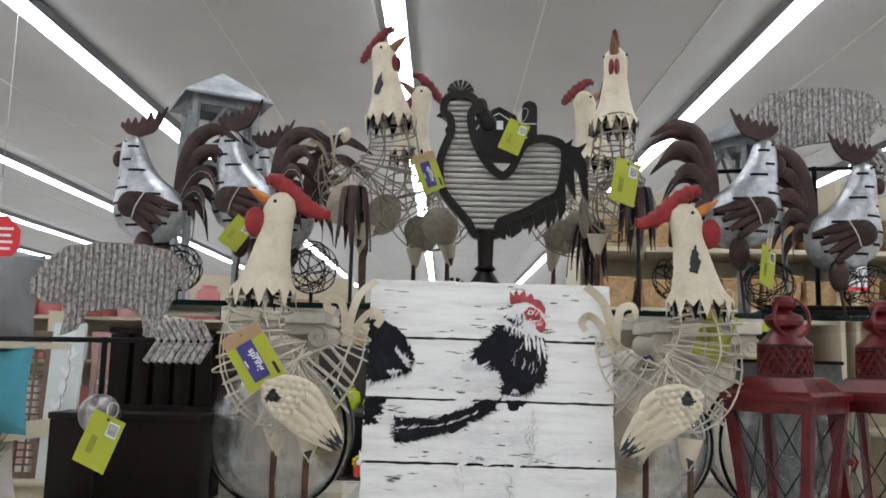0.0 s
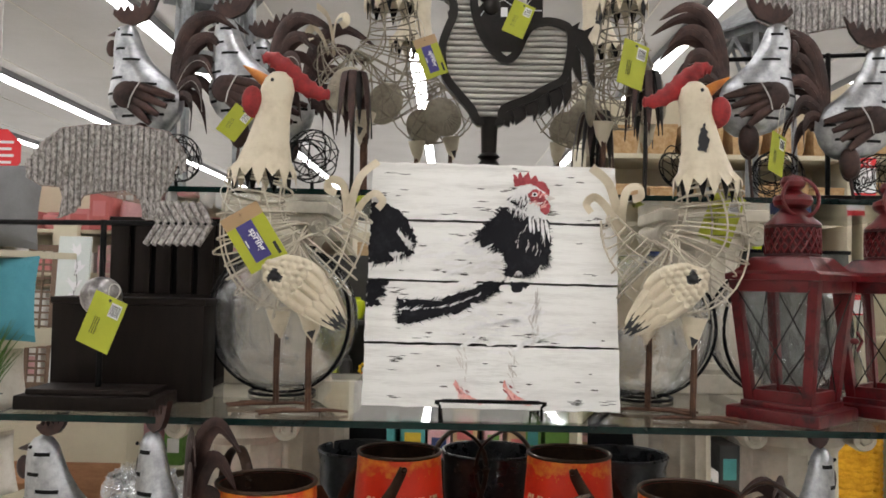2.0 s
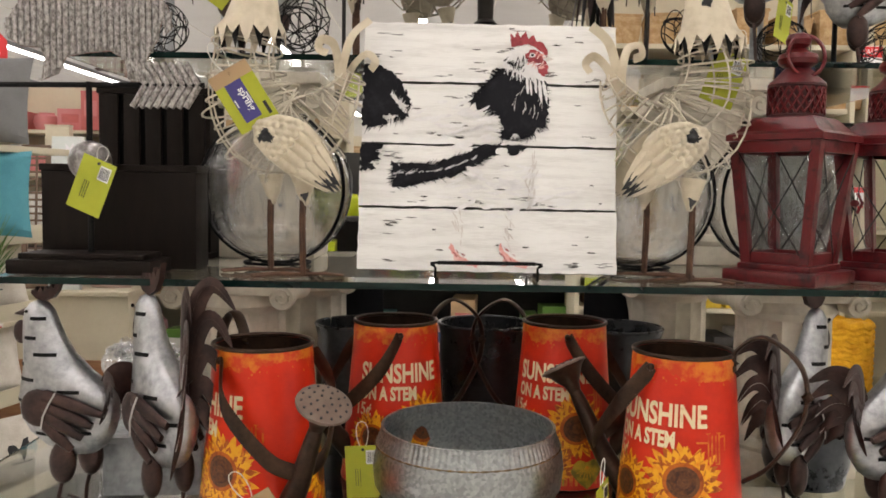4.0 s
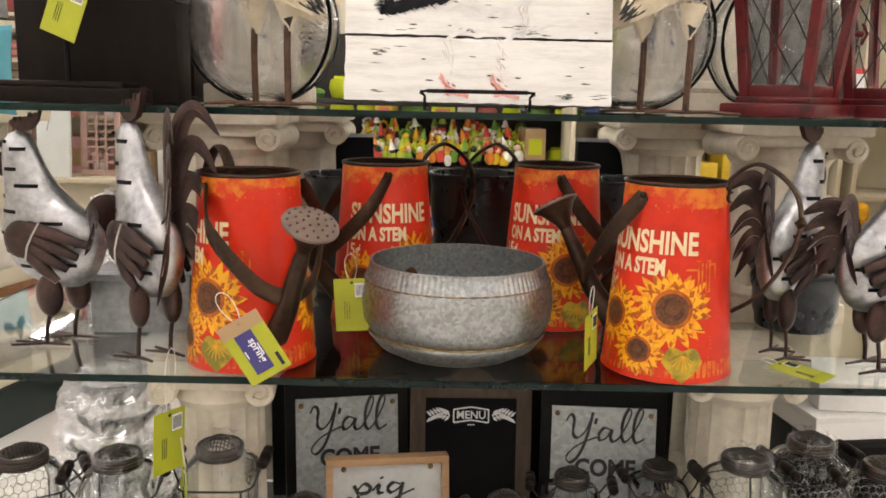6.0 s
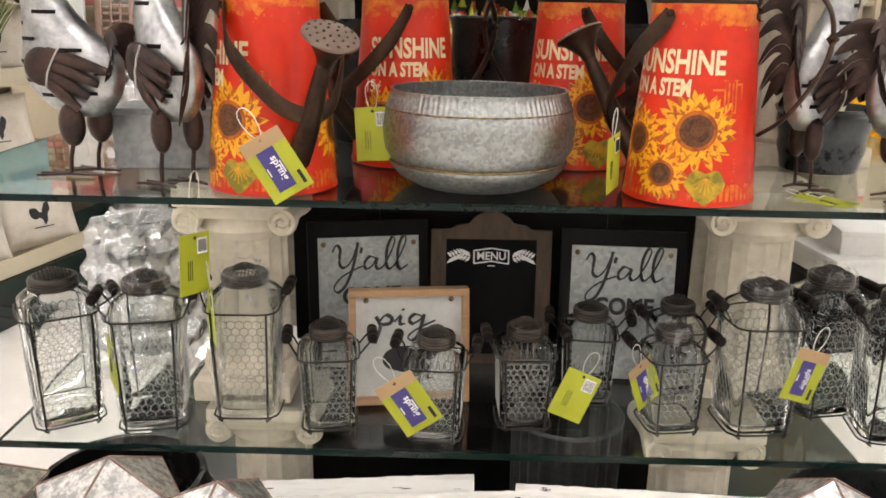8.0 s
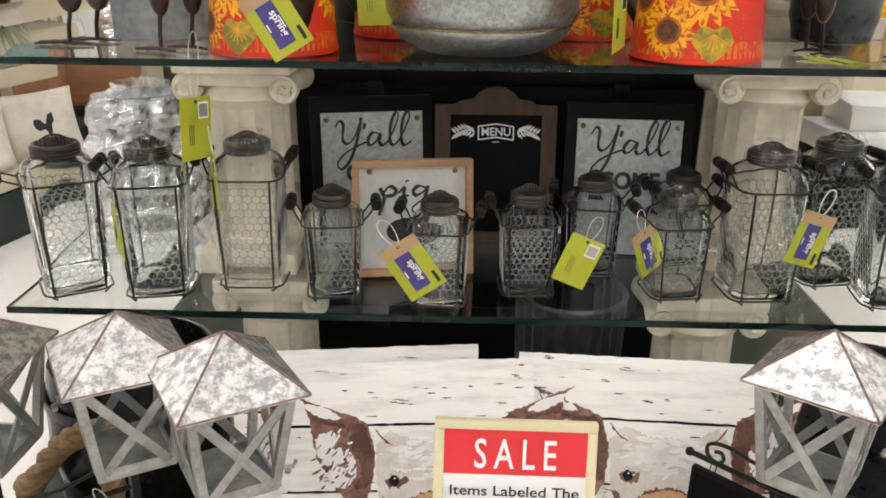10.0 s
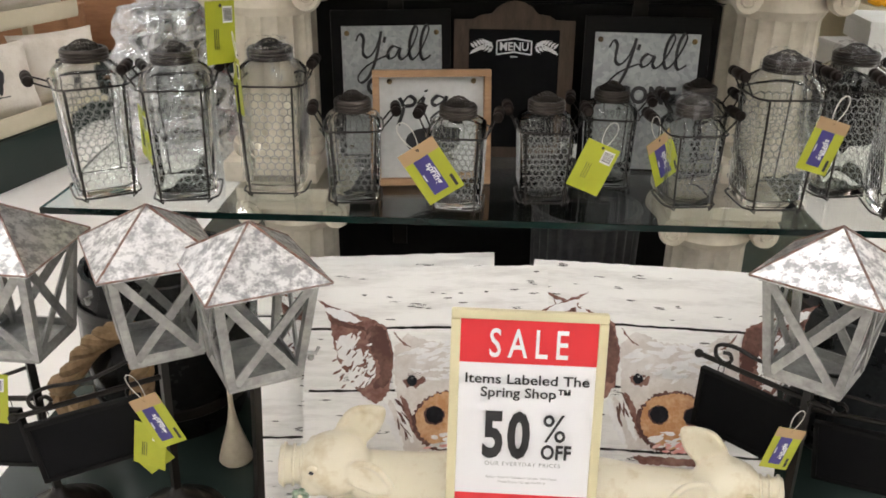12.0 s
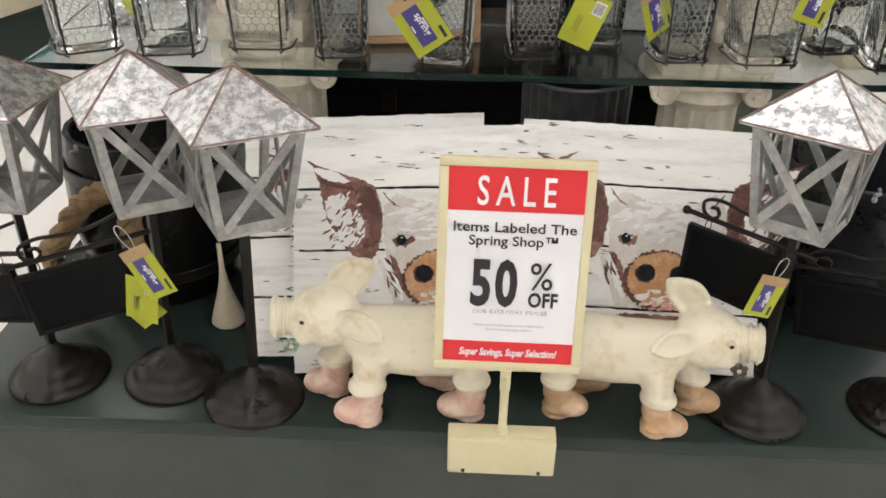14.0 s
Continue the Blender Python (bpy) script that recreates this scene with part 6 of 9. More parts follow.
def zinc_rooster(m, label, leg=0.0, tail=1.0, seed=1, crest=1.0, sweep=1.0):
    """A galvanised rooster with slotted body and brown comb, wings and tail, facing -x."""
    rng = random.Random(seed)
    s = Shape()
    secs = [(0.098, 0.012, 0.026, 0.020), (0.110, 0.004, 0.052, 0.034), (0.132, -0.002, 0.074, 0.046), (0.160, -0.006, 0.087, 0.052), (0.188, -0.008, 0.088, 0.052),
            (0.212, -0.013, 0.079, 0.049), (0.236, -0.028, 0.060, 0.043), (0.262, -0.041, 0.046, 0.037), (0.290, -0.051, 0.037, 0.031), (0.315, -0.056, 0.031, 0.027),
            (0.334, -0.058, 0.026, 0.023), (0.346, -0.058, 0.016, 0.015), (0.351, -0.057, 0.004, 0.004)]
    s.loft([[(cx + rx * math.cos(a), 0.74 * ry * math.sin(a), z + leg) for a in [2 * math.pi * i / 30 for i in range(30)]] for z, cx, rx, ry in secs], 0)

    def skin(x, z, side):
        for (z0, c0, a0, b0), (z1, c1, a1, b1) in zip(secs, secs[1:]):
            if z0 <= z <= z1:
                t = (z - z0) / (z1 - z0)
                c, a, b = c0 + (c1 - c0) * t, a0 + (a1 - a0) * t, b0 + (b1 - b0) * t
                u = max(-0.98, min(0.98, (x - c) / a))
                return Vector((c + a * u, side * (0.74 * b * math.sqrt(1 - u * u) + 0.0006), z + leg))
        return Vector((x, side * 0.02, z + leg))

    for side in (-1, 1):
        for x, z, l in ((-0.050, 0.322, 0.020), (-0.062, 0.290, 0.018), (-0.034, 0.264, 0.030), (-0.084, 0.246, 0.014), (-0.070, 0.222, 0.030),
                        (0.012, 0.206, 0.028), (-0.086, 0.186, 0.018), (-0.070, 0.156, 0.016), (-0.034, 0.134, 0.026), (0.028, 0.138, 0.030), (0.058, 0.170, 0.018)):
            l *= 1.3
            row = [skin(x + l * (k / 4 - 0.5), z + q, side) + Vector((0, side * 0.0008, 0)) for q in (-0.0030, 0.0030) for k in range(5)]
            s.add(row, [(k, k + 1, k + 6, k + 5) for k in range(4)], 2)
        # wing: a lobe and four fingers with a pale wire across
        w = 0.043 * side
        s.ell((-0.036, w, 0.180 + leg), (0.031, 0.007, 0.031), 1, n=18, k=10)
        for k in range(4):
            a, b = (-0.024, 0.200 - 0.015 * k), (0.076 - 0.018 * k, 0.174 - 0.020 * k)
            s.tube([(a[0], w, a[1] + leg), ((a[0] + b[0]) / 2, w * 1.08, (a[1] + b[1]) / 2 + leg + 0.002), (b[0], w * 0.98, b[1] + leg)], [0.0115, 0.0112, 0.0062], 1, n=10, flat=0.7)
        s.tube([(0.000, w * 1.20, 0.208 + leg), (-0.010, w * 1.26, 0.190 + leg), (-0.020, w * 1.26, 0.170 + leg), (-0.026, w * 1.2, 0.148 + leg)], 0.0016, 3, n=5)
        # thigh, shank and toes
        lx = 0.010 * side
        s.ell((lx + 0.004, 0.024 * side, 0.086 + leg), (0.023, 0.015, 0.036), 1, n=16, k=10)
        s.tube([(lx + 0.004, 0.024 * side, 0.060 + leg), (lx - 0.004, 0.024 * side, 0.030), (lx - 0.006, 0.024 * side, 0.004)], 0.0036, 1, n=7)
        for dx, dy in ((-0.052, -0.018), (-0.058, 0.004), (-0.048, 0.024), (0.040, 0.002)):
            s.tube([(lx - 0.006, 0.024 * side, 0.004), (lx - 0.006 + dx, 0.024 * side + dy, 0.0025)], [0.003, 0.002], 1, n=6)
    # comb, beak, wattle
    z = 0.340 + leg
    comb = [(-0.092, 0.378), (-0.073, 0.359), (-0.043, 0.350), (-0.004, 0.364), (0.015, 0.389), (0.030, 0.431), (0.017, 0.412), (0.007, 0.418), (-0.003, 0.396), (-0.014, 0.418), (-0.022, 0.394), (-0.035, 0.404), (-0.044, 0.384), (-0.054, 0.403), (-0.064, 0.384), (-0.073, 0.402), (-0.080, 0.386), (-0.089, 0.391)]
    comb = [(-0.050 + (x + 0.046) * 0.9 * crest, 0.350 + (q - 0.352) * 0.92 * crest + leg) for x, q in comb]
    s.plate(comb, 0.010, 1)
    s.tube([(-0.080, 0, z - 0.010), (-0.104, 0, z - 0.014)], [0.0085, 0.0012], 1, n=10)
    s.ell((-0.093, 0, 0.296 + leg), (0.014, 0.006, 0.020), 1, n=14, k=8)
    for side in (-1, 1):
        s.ell((-0.068, 0.022 * side, 0.334 + leg), (0.003, 0.003, 0.003), 2, n=8, k=6)
    # tail: five pairs of sickles, nested
    for k, (pts, w) in enumerate((([(0.058, 0.196), (0.068, 0.285), (0.096, 0.345), (0.148, 0.364), (0.212, 0.328)], 0.0155), ([(0.060, 0.192), (0.077, 0.262), (0.107, 0.306), (0.150, 0.312), (0.194, 0.270)], 0.0145),
                                  ([(0.060, 0.186), (0.081, 0.236), (0.109, 0.262), (0.141, 0.252), (0.166, 0.204)], 0.0135), ([(0.060, 0.180), (0.083, 0.208), (0.107, 0.216), (0.129, 0.190), (0.140, 0.142)], 0.0120),
                                  ([(0.058, 0.172), (0.081, 0.184), (0.099, 0.176), (0.111, 0.145), (0.115, 0.098)], 0.0105))):
        for q in (-1, 1):
            plume(s, [(0.058 + (x - 0.058) * tail * sweep + (0.004 if q > 0 else 0), 0.18 + (zz - 0.18) * tail + leg + (0.010 if q > 0 else 0)) for x, zz in pts], w * 1.15, 1, q * (0.004 + 0.0015 * k), 0.20, q * 0.0022, 3 if k in (2, 3) and q < 0 else None)
    return solid("metal_rooster", s, [GALV, BROWN_METAL, BLACK, GALV_WIRE], m, label, "rooster figure", "galvanised roosters", smooth=50)


GALV_WIRE = mat("pale_wire", (0.5, 0.48, 0.46), 0.5, 0.4)
ROO = "galvanised metal rooster with brown tail"
zinc_rooster(pose(-0.604, 1.405, S3 + 0.001, 0, 0, -8) @ Matrix.Scale(1.0, 4), ROO + ", on the middle shelf", tail=0.25, seed=1, crest=0.50)
zinc_rooster(pose(-0.424, 1.330, S3 + 0.001, 0, 0, -36) @ Matrix.Diagonal((0.80, 1.0, 1.06, 1)), ROO + ", turned away on the middle shelf", tail=0.98, sweep=0.58, seed=2, crest=0.68)
zinc_rooster(pose(0.594, 1.400, S3 + 0.001, 0, 0, 204) @ Matrix.Diagonal((0.68, 0.95, 1.02, 1)), ROO + ", turned away on the middle shelf", tail=0.62, sweep=1.0, seed=3, crest=0.68)
zinc_rooster(pose(0.722, 1.345, S3 + 0.001, 0, 0, 198), ROO + ", on the middle shelf", tail=0.46, seed=4, crest=0.68)
zinc_rooster(pose(-0.685, 1.90, S1 + 0.001, 0, 0, -4), ROO + ", on the top shelf", 0.05, seed=5)
zinc_rooster(pose(-0.450, 1.86, S1 + 0.001, 0, 0, -14), ROO + ", on the top shelf", 0.06, tail=0.84, seed=6)
zinc_rooster(pose(-0.405, 2.02, S1 + 0.001, 0, 0, -8), ROO + ", on the top shelf", 0.06, seed=7)
zinc_rooster(pose(0.664, 1.84, S1 + 0.001, 0, 0, 182), ROO + ", on the top shelf", 0.06, seed=8)
zinc_rooster(pose(0.905, 1.88, S1 + 0.001, 0, 0, 176), ROO + ", on the top shelf", 0.02, seed=9)


def feather_wing(s, m, side, rng):
    """A cast wing along +x: a scaly shoulder, two rows of long feathers, a toothed and blotted tip."""
    nu, nv, length = 52, 32, 0.170
    v, top = [], []
    for j in range(nv + 1):
        q = 2 * j / nv - 1
        reach = length * (1 - 0.10 * abs(q) ** 1.5 - 0.09 * (abs((2.5 * q + 0.5) % 1 - 0.5) * 2) ** 2 * 1.0)
        for i in range(nu + 1):
            u = i / nu
            half = 0.041 * max(0.0, math.sin(math.pi * (0.10 + 0.80 * u))) ** 0.75 * min(1, u * 5 + 0.35)
            x, z = u * reach, q * half + 0.010 * math.sin(math.pi * u)
            dome = 0.013 * math.sqrt(max(0.0, 1 - q * q)) * (1 - 0.5 * u) * min(1, u * 8)
            if u < 0.42:
                row = math.floor(x / 0.0115)
                gx, gz = (x / 0.0115) % 1 - 0.5, (z / 0.0125 + 0.5 * (row % 2)) % 1 - 0.5
                relief = 0.0055 * max(0.0, 1 - 4.2 * (gx * gx + gz * gz))
            else:
                lap = (u - 0.42) / 0.58
                band = (2.5 * q + (0.5 if lap < 0.38 else 0.0)) % 1 - 0.5
                relief = 0.0075 * (1 - 3.4 * band * band) * (1.25 - 0.8 * ((lap / 0.38) % 1 if lap < 0.76 else lap))
            v.append((x, side * (dome + relief), z))
    n = nu + 1
    faces, slots = [], []
    cx, cz = 0.026, -0.006 if side < 0 else 0.006
    for j in range(nv):
        for i in range(nu):
            a = j * n + i
            x, z = v[a][0], v[a][2]
            wob = 0.0105 + 0.002 * math.sin(3 * math.atan2(z - cz, x - cx) + 1) + rng.uniform(-0.0018, 0.0018)
            dark = math.hypot(x - cx, z - cz) < wob or (i > nu * (0.90 - 0.10 * ((j * 7) % 5) / 5) and q_band(j, nv))
            f = (a, a + 1, a + n + 1, a + n)
            faces.append(f if side < 0 else tuple(reversed(f)))
            slots.append(3 if dark else 7)
    k = len(s.v)
    s.add(v, faces, 7, m)
    s.m[-len(faces):] = slots
    flat = [(x, 0.0, z) for x, y, z in v]
    s.add(flat, [tuple(reversed(f)) for f in faces], 7, m)


def q_band(j, nv):
    """Which strips across a wing carry dark tips."""
    return 0.18 < j / nv < 0.80


def wire_rooster(m, label, seed=1, dull=False):
    """A rooster with an enamelled head and wings on a cage of cream wire, facing -x; dull: colours darkened as if
    backlit.
    """
    rng = random.Random(seed)
    s = Shape()
    # neck and head, with a toothed hem
    secs = [(0.394, -0.045, 0.058), (0.420, -0.042, 0.046), (0.455, -0.037, 0.036), (0.490, -0.031, 0.030), (0.520, -0.026, 0.0275), (0.545, -0.023, 0.029), (0.562, -0.021, 0.025), (0.573, -0.020, 0.014), (0.577, -0.020, 0.003)]
    n = 32
    rings = []
    for k, (z, c, r) in enumerate(secs):
        rings.append([(c + r * math.cos(2 * math.pi * i / n), 0.88 * r * math.sin(2 * math.pi * i / n), z - ((0.022 if i % 4 == 0 else 0.004 if i % 2 == 0 else -0.010) if k == 0 else 0)) for i in range(n)])
    s.loft(rings, 0, cap=False)
    for i in range(0, n, 4):
        a = 2 * math.pi * (i + 2) / n
        x, y = -0.046 + 0.050 * math.cos(a), 0.044 * math.sin(a)
        s.plate([(-0.009, 0.404), (0.009, 0.404), (0.002, 0.368)], 0.0016, 4, Matrix.Translation((x, y, 0)) @ pose(0, 0, 0, 0, 0, math.degrees(a) + 90))
    # beak, comb, wattles, eyes
    s.tube([(-0.040, 0, 0.556), (-0.060, 0, 0.570), (-0.082, 0, 0.584)], [0.0115, 0.008, 0.001], 2, n=10)
    crest = smoothline([(-0.046, 0.600), (-0.030, 0.602), (-0.010, 0.588), (0.012, 0.566), (0.028, 0.548), (0.034, 0.538)] if dull else [(-0.050, 0.596), (-0.034, 0.598), (-0.010, 0.582), (0.016, 0.558), (0.044, 0.542), (0.066, 0.540)], 5)
    s.tube([(p.x, 0, p.y) for p in crest], [(0.75 if dull else 1.0) * (0.006 + 0.010 * math.sin(math.pi * min(1, i / (len(crest) - 1)))) + 0.0030 * (i % 3 == 0) for i in range(len(crest))], 1, n=10, flat=0.6)
    for y in (-0.010, 0.010):
        s.ell((-0.052 if dull else -0.064, y * (0.6 if dull else 1), 0.522), (0.010, 0.006, 0.020) if dull else (0.018, 0.009, 0.026), 1, n=16, k=10)
    for y in (-1, 1):
        s.ell((-0.030, 0.0245 * y, 0.556), (0.0032, 0.003, 0.0032), 3, n=10, k=6)
    for side in (1,):
        s.plate(ragged([(-0.040, -0.004), (-0.034, 0.026), (-0.026, 0.010), (-0.022, -0.022), (-0.034, -0.026)], 0.0018, rng, 0.004), 0.005, 3, Matrix.Translation((0, 0.0285 * side, 0.474)) @ pose(0, 0, 0, 10 * side))
    # the cage: hoops threaded on a line that runs down the neck, through the belly and up to the tail, with stays along it
    axis = smoothline([(-0.046, 0.400, 0.047), (-0.053, 0.345, 0.055), (-0.044, 0.288, 0.071), (-0.008, 0.236, 0.080), (0.048, 0.238, 0.068), (0.096, 0.286, 0.040), (0.122, 0.338, 0.014)], 8)
    count = len(axis)

    def hoop_point(i, q, k=1.0):
        c = axis[i]
        d = axis[min(i + 1, count - 1)] - axis[max(i - 1, 0)]
        l = math.hypot(d.x, d.y)
        nx, nz = -d.y / l, d.x / l
        return Vector((c.x - nx * c.z * k * math.cos(q), 0.80 * c.z * k * math.sin(q), c.y - nz * c.z * k * math.cos(q)))

    for i in range(0, count, 3 if dull else 2):
        ph, k1, k2 = rng.uniform(0, 6), rng.uniform(-0.012, 0.012), rng.uniform(-0.010, 0.010)
        s.tube([hoop_point(i, 2 * math.pi * j / 24, 1 + 0.03 * math.sin(2 * math.pi * j / 12 + ph)) + Vector((k1 * math.cos(2 * math.pi * j / 24), 0, k2 * math.sin(2 * math.pi * j / 24))) for j in range(24)], rng.uniform(0.0014, 0.0020), 5, n=5, closed=True)
    for j in range(6):
        q, w = 2 * math.pi * (j + 0.5) / 6, rng.uniform(-0.45, 0.45)
        s.tube([hoop_point(i, q + w * math.sin(i * 0.15)) for i in range(0, count, 2)], 0.0018, 5, n=5)
    # ribbon tail
    for k, (pts, w) in enumerate((([(0.100, 0.310), (0.108, 0.360), (0.122, 0.400), (0.150, 0.425)], 0.009), ([(0.098, 0.310), (0.098, 0.350), (0.090, 0.385), (0.070, 0.392), (0.066, 0.376), (0.080, 0.370)], 0.008), ([(0.104, 0.310), (0.122, 0.350), (0.145, 0.372), (0.160, 0.360), (0.152, 0.346)], 0.008))):
        line = smoothline([(x, 0.008 * (k - 1), z) for x, z in pts], 5)
        v, f = [], []
        for i, p in enumerate(line):
            d = line[min(i + 1, len(line) - 1)] - line[max(i - 1, 0)]
            e = Vector((-d.z, 0, d.x)).normalized() * 0.75 * w
            v += [p - e + Vector((0, -0.6 * w, 0)), p + e + Vector((0, 0.6 * w, 0))]
        f = [(2 * i, 2 * i + 1, 2 * i + 3, 2 * i + 2) for i in range(len(line) - 1)]
        s.add(v, f, 0)
        s.add([p + Vector((0.0012, 0, 0.0012)) for p in v], [tuple(reversed(q)) for q in f], 0)
    # wings with bumps, fingers and black blots; thighs, shanks, toes
    for side in (-1, 1):
        w = 0.072 * side
        W = Matrix.Translation((0.012, w, 0.212)) @ pose(0, 0, 0, 0, 40, 0) @ Matrix.Scale(0.8, 4)
        if dull:
            s.ell((0.0, 0, 0.0), (0.060, 0.012, 0.056), 7, W, n=26, k=16)
            for q in range(9):
                a = radians(-60 + 15 * q)
                s.tube([(0.012 * math.cos(a), 0.0118 * side, 0.012 * math.sin(a)), (0.034 * math.cos(a), 0.0102 * side, 0.032 * math.sin(a)), (0.056 * math.cos(a), 0.003 * side, 0.052 * math.sin(a))], 0.0022, 7, W, n=5)
            if seed == 23:
                blot = [(p[0] - 0.032, p[1] + 0.010) for p in ragged([(0.014, 0), (0.010, 0.011), (0, 0.014), (-0.008, 0.008), (-0.010, -0.006), (0, -0.013), (0.009, -0.010)], 0.0016, rng, 0.004)]
                s.plate(blot, 0.004, 3, W @ Matrix.Translation((0, 0.0098 * side, 0)))
        else:
            feather_wing(s, Matrix.Translation((-0.030, w, 0.247)) @ pose(0, 0, 0, 0, 38, 0), side, rng)
        lx = 0.014 + 0.030 * (1 if side < 0 else -1)
        s.tube([(lx, 0.040 * side, 0.170), (lx + 0.003, 0.042 * side, 0.140), (lx + 0.004, 0.040 * side, 0.118)], [0.022, 0.014, 0.005], 0, n=12)
        s.plate(ragged([(lx - 0.004, 0.135), (lx + 0.010, 0.140), (lx + 0.006, 0.120)], 0.001, rng, 0.003), 0.002, 3, Matrix.Translation((0, 0.0545 * side, 0)))
        for k in range(3):
            a = 2.1 * k
            s.tube([(lx + 0.003 * math.cos(a), 0.040 * side + 0.003 * math.sin(a), 0.17), (lx + 0.003 * math.cos(a + 1), 0.040 * side + 0.003 * math.sin(a + 1), 0.09), (lx + 0.003 * math.cos(a + 2), 0.040 * side + 0.003 * math.sin(a + 2), 0.004)], 0.0032, 6, n=6)
        for dx, dy in ((-0.078, -0.020), (-0.085, 0.006), (-0.066, 0.030), (0.066, 0.004)):
            s.tube([(lx, 0.040 * side, 0.005), (lx + 0.5 * dx, 0.040 * side + 0.5 * dy, 0.006), (lx + dx, 0.040 * side + dy, 0.003)], [0.0034, 0.003, 0.0024], 6, n=6)
    return solid("wire_rooster", s, [CREAM, SHADED_COMB if dull else COMB_RED, SHADED_BEAK if dull else BEAK, INK, BLACK, SHADED_WIRE if dull else CREAM_WIRE, RUST_ROD, SHADED_CREAM if dull else CREAM], m, label, "rooster figure", "wire-bodied roosters", smooth=50)


WR = "cream wire-bodied rooster with red comb"
wire_rooster(pose(-0.270, 1.435, S2 + 0.001, 0, 0, 6) @ Matrix.Scale(1.0, 4), WR + ", on the upper shelf", 21)
wire_rooster(pose(0.402, 1.450, S2 + 0.001, 0, 0, 176) @ Matrix.Scale(1.0, 4), WR + ", on the upper shelf", 22)
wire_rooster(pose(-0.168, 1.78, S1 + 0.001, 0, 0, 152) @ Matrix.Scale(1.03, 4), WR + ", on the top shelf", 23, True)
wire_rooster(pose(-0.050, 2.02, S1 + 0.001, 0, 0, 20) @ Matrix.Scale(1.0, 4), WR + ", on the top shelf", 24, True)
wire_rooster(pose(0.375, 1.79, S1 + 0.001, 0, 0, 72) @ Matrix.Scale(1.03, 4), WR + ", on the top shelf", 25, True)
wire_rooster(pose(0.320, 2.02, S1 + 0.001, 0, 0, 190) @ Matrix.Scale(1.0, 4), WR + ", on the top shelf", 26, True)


def corrugated_rooster():
    """A dark cut-out frame filled with corrugated tin, on a turned stand."""
    o = [(98, 190), (115, 152), (165, 137), (214, 150), (236, 184), (214, 216), (212, 262), (232, 345), (264, 408), (310, 466), (350, 488), (386, 458), (412, 400), (442, 348), (492, 326), (552, 330), (600, 356), (608, 420), (598, 500), (576, 566), (505, 606),
         (440, 646), (338, 690), (326, 742), (240, 742), (208, 690), (150, 624), (102, 560), (86, 484), (88, 420), (112, 350), (130, 300), (124, 244), (100, 220)]
    put = lambda x, y: ((x - 283) * 0.000516, 0.225 - (y - 135) * 0.000508)
    o = [put(x, y) for x, y in o]
    t = thing("rooster_sign", pose(0.085, 1.75, S1 + 0.001), "dark rooster cut-out filled with corrugated tin on a turned stand", "rooster figure")
    zb = 0.245
    line = smoothline(o, 3, True)
    s = Shape()
    pts = [(p.x, p.y) for p in line]
    n = len(pts)
    inner = []
    cx = sum(p[0] for p in pts) / n
    v = []
    for i, (x, z) in enumerate(pts):
        a, b = pts[i - 1], pts[(i + 1) % n]
        d = Vector((b[0] - a[0], b[1] - a[1])).normalized()
        nr = Vector((d.y, -d.x))
        for off, y in ((0.0085, -0.014), (-0.0085, -0.014), (-0.0085, 0.014), (0.0085, 0.014)):
            v.append((x + nr.x * off, y, z + nr.y * off + zb))
    f = []
    for i in range(n):
        for q in range(4):
            a, b = i * 4 + q, i * 4 + (q + 1) % 4
            c, d = ((i + 1) % n) * 4 + q, ((i + 1) % n) * 4 + (q + 1) % 4
            f.append((a, b, d, c))
    s.add(v, f, 0)
    rng = random.Random(4)
    # tail feathers, hanging and flicked up
    for k, f in enumerate((((592, 338), (660, 358), (700, 430), (706, 592), (682, 560), (664, 470), (610, 400)), ((590, 360), (646, 440), (656, 582), (630, 545), (600, 470)), ((585, 400), (612, 480), (616, 606), (590, 560)), ((596, 352), (642, 322), (630, 362)), ((634, 372), (702, 334), (676, 384)), ((560, 340), (606, 322), (600, 350)))):
        s.plate([(x, z + zb) for x, z in (put(*p) for p in f)], 0.012, 0, Matrix.Translation((0, 0.005 * (k % 3) - 0.004, 0)))
    # jagged belly feathers
    for i in range(11):
        u = i / 10
        x, y = 590 - 245 * u, 588 + 128 * u
        s.plate([(a, b + zb) for a, b in (put(x - 26, y - 22), put(x + 22, y - 34), put(x + 20 - 8 * (i % 2), y + 46), put(x - 4, y + 92 - 70 * u + 14 * (i % 3)), put(x - 12, y + 40))], 0.016, 0, Matrix.Translation((0, 0.005 * (i % 2) - 0.002, 0)))
    # comb of rays, wattle and beak
    c = Vector(put(165, 128))
    for i in range(7):
        a = radians(18 + 24 * i)
        s.plate([(c.x + r * math.cos(a + q), c.y + r * math.sin(a + q) + zb) for r, q in ((0.010, 0.14), (0.030, 0.15), (0.030, -0.15), (0.010, -0.14))], 0.010, 0)
    for (x, y), (a, b) in (((252, 184), (0.016, 0.020)), ((262, 216), (0.018, 0.014)), ((284, 256), (0.019, 0.020))):
        p = put(x, y)
        s.ell((p[0], 0, p[1] + zb), (a, 0.010, b), 0, n=16, k=10)
    s.plate([(x, z + zb) for x, z in (put(108, 196), put(66, 232), (put(124, 246)))], 0.012, 0)
    s.plate([(x, z + zb) for x, z in (put(128, 256), put(104, 290), put(112, 326), put(138, 316))], 0.012, 0)
    part("frame", s, DARK_METAL, t, "dark cut-out frame with jagged tail")
    z = min(p[1] for p in pts) + 0.008
    tin = Shape()
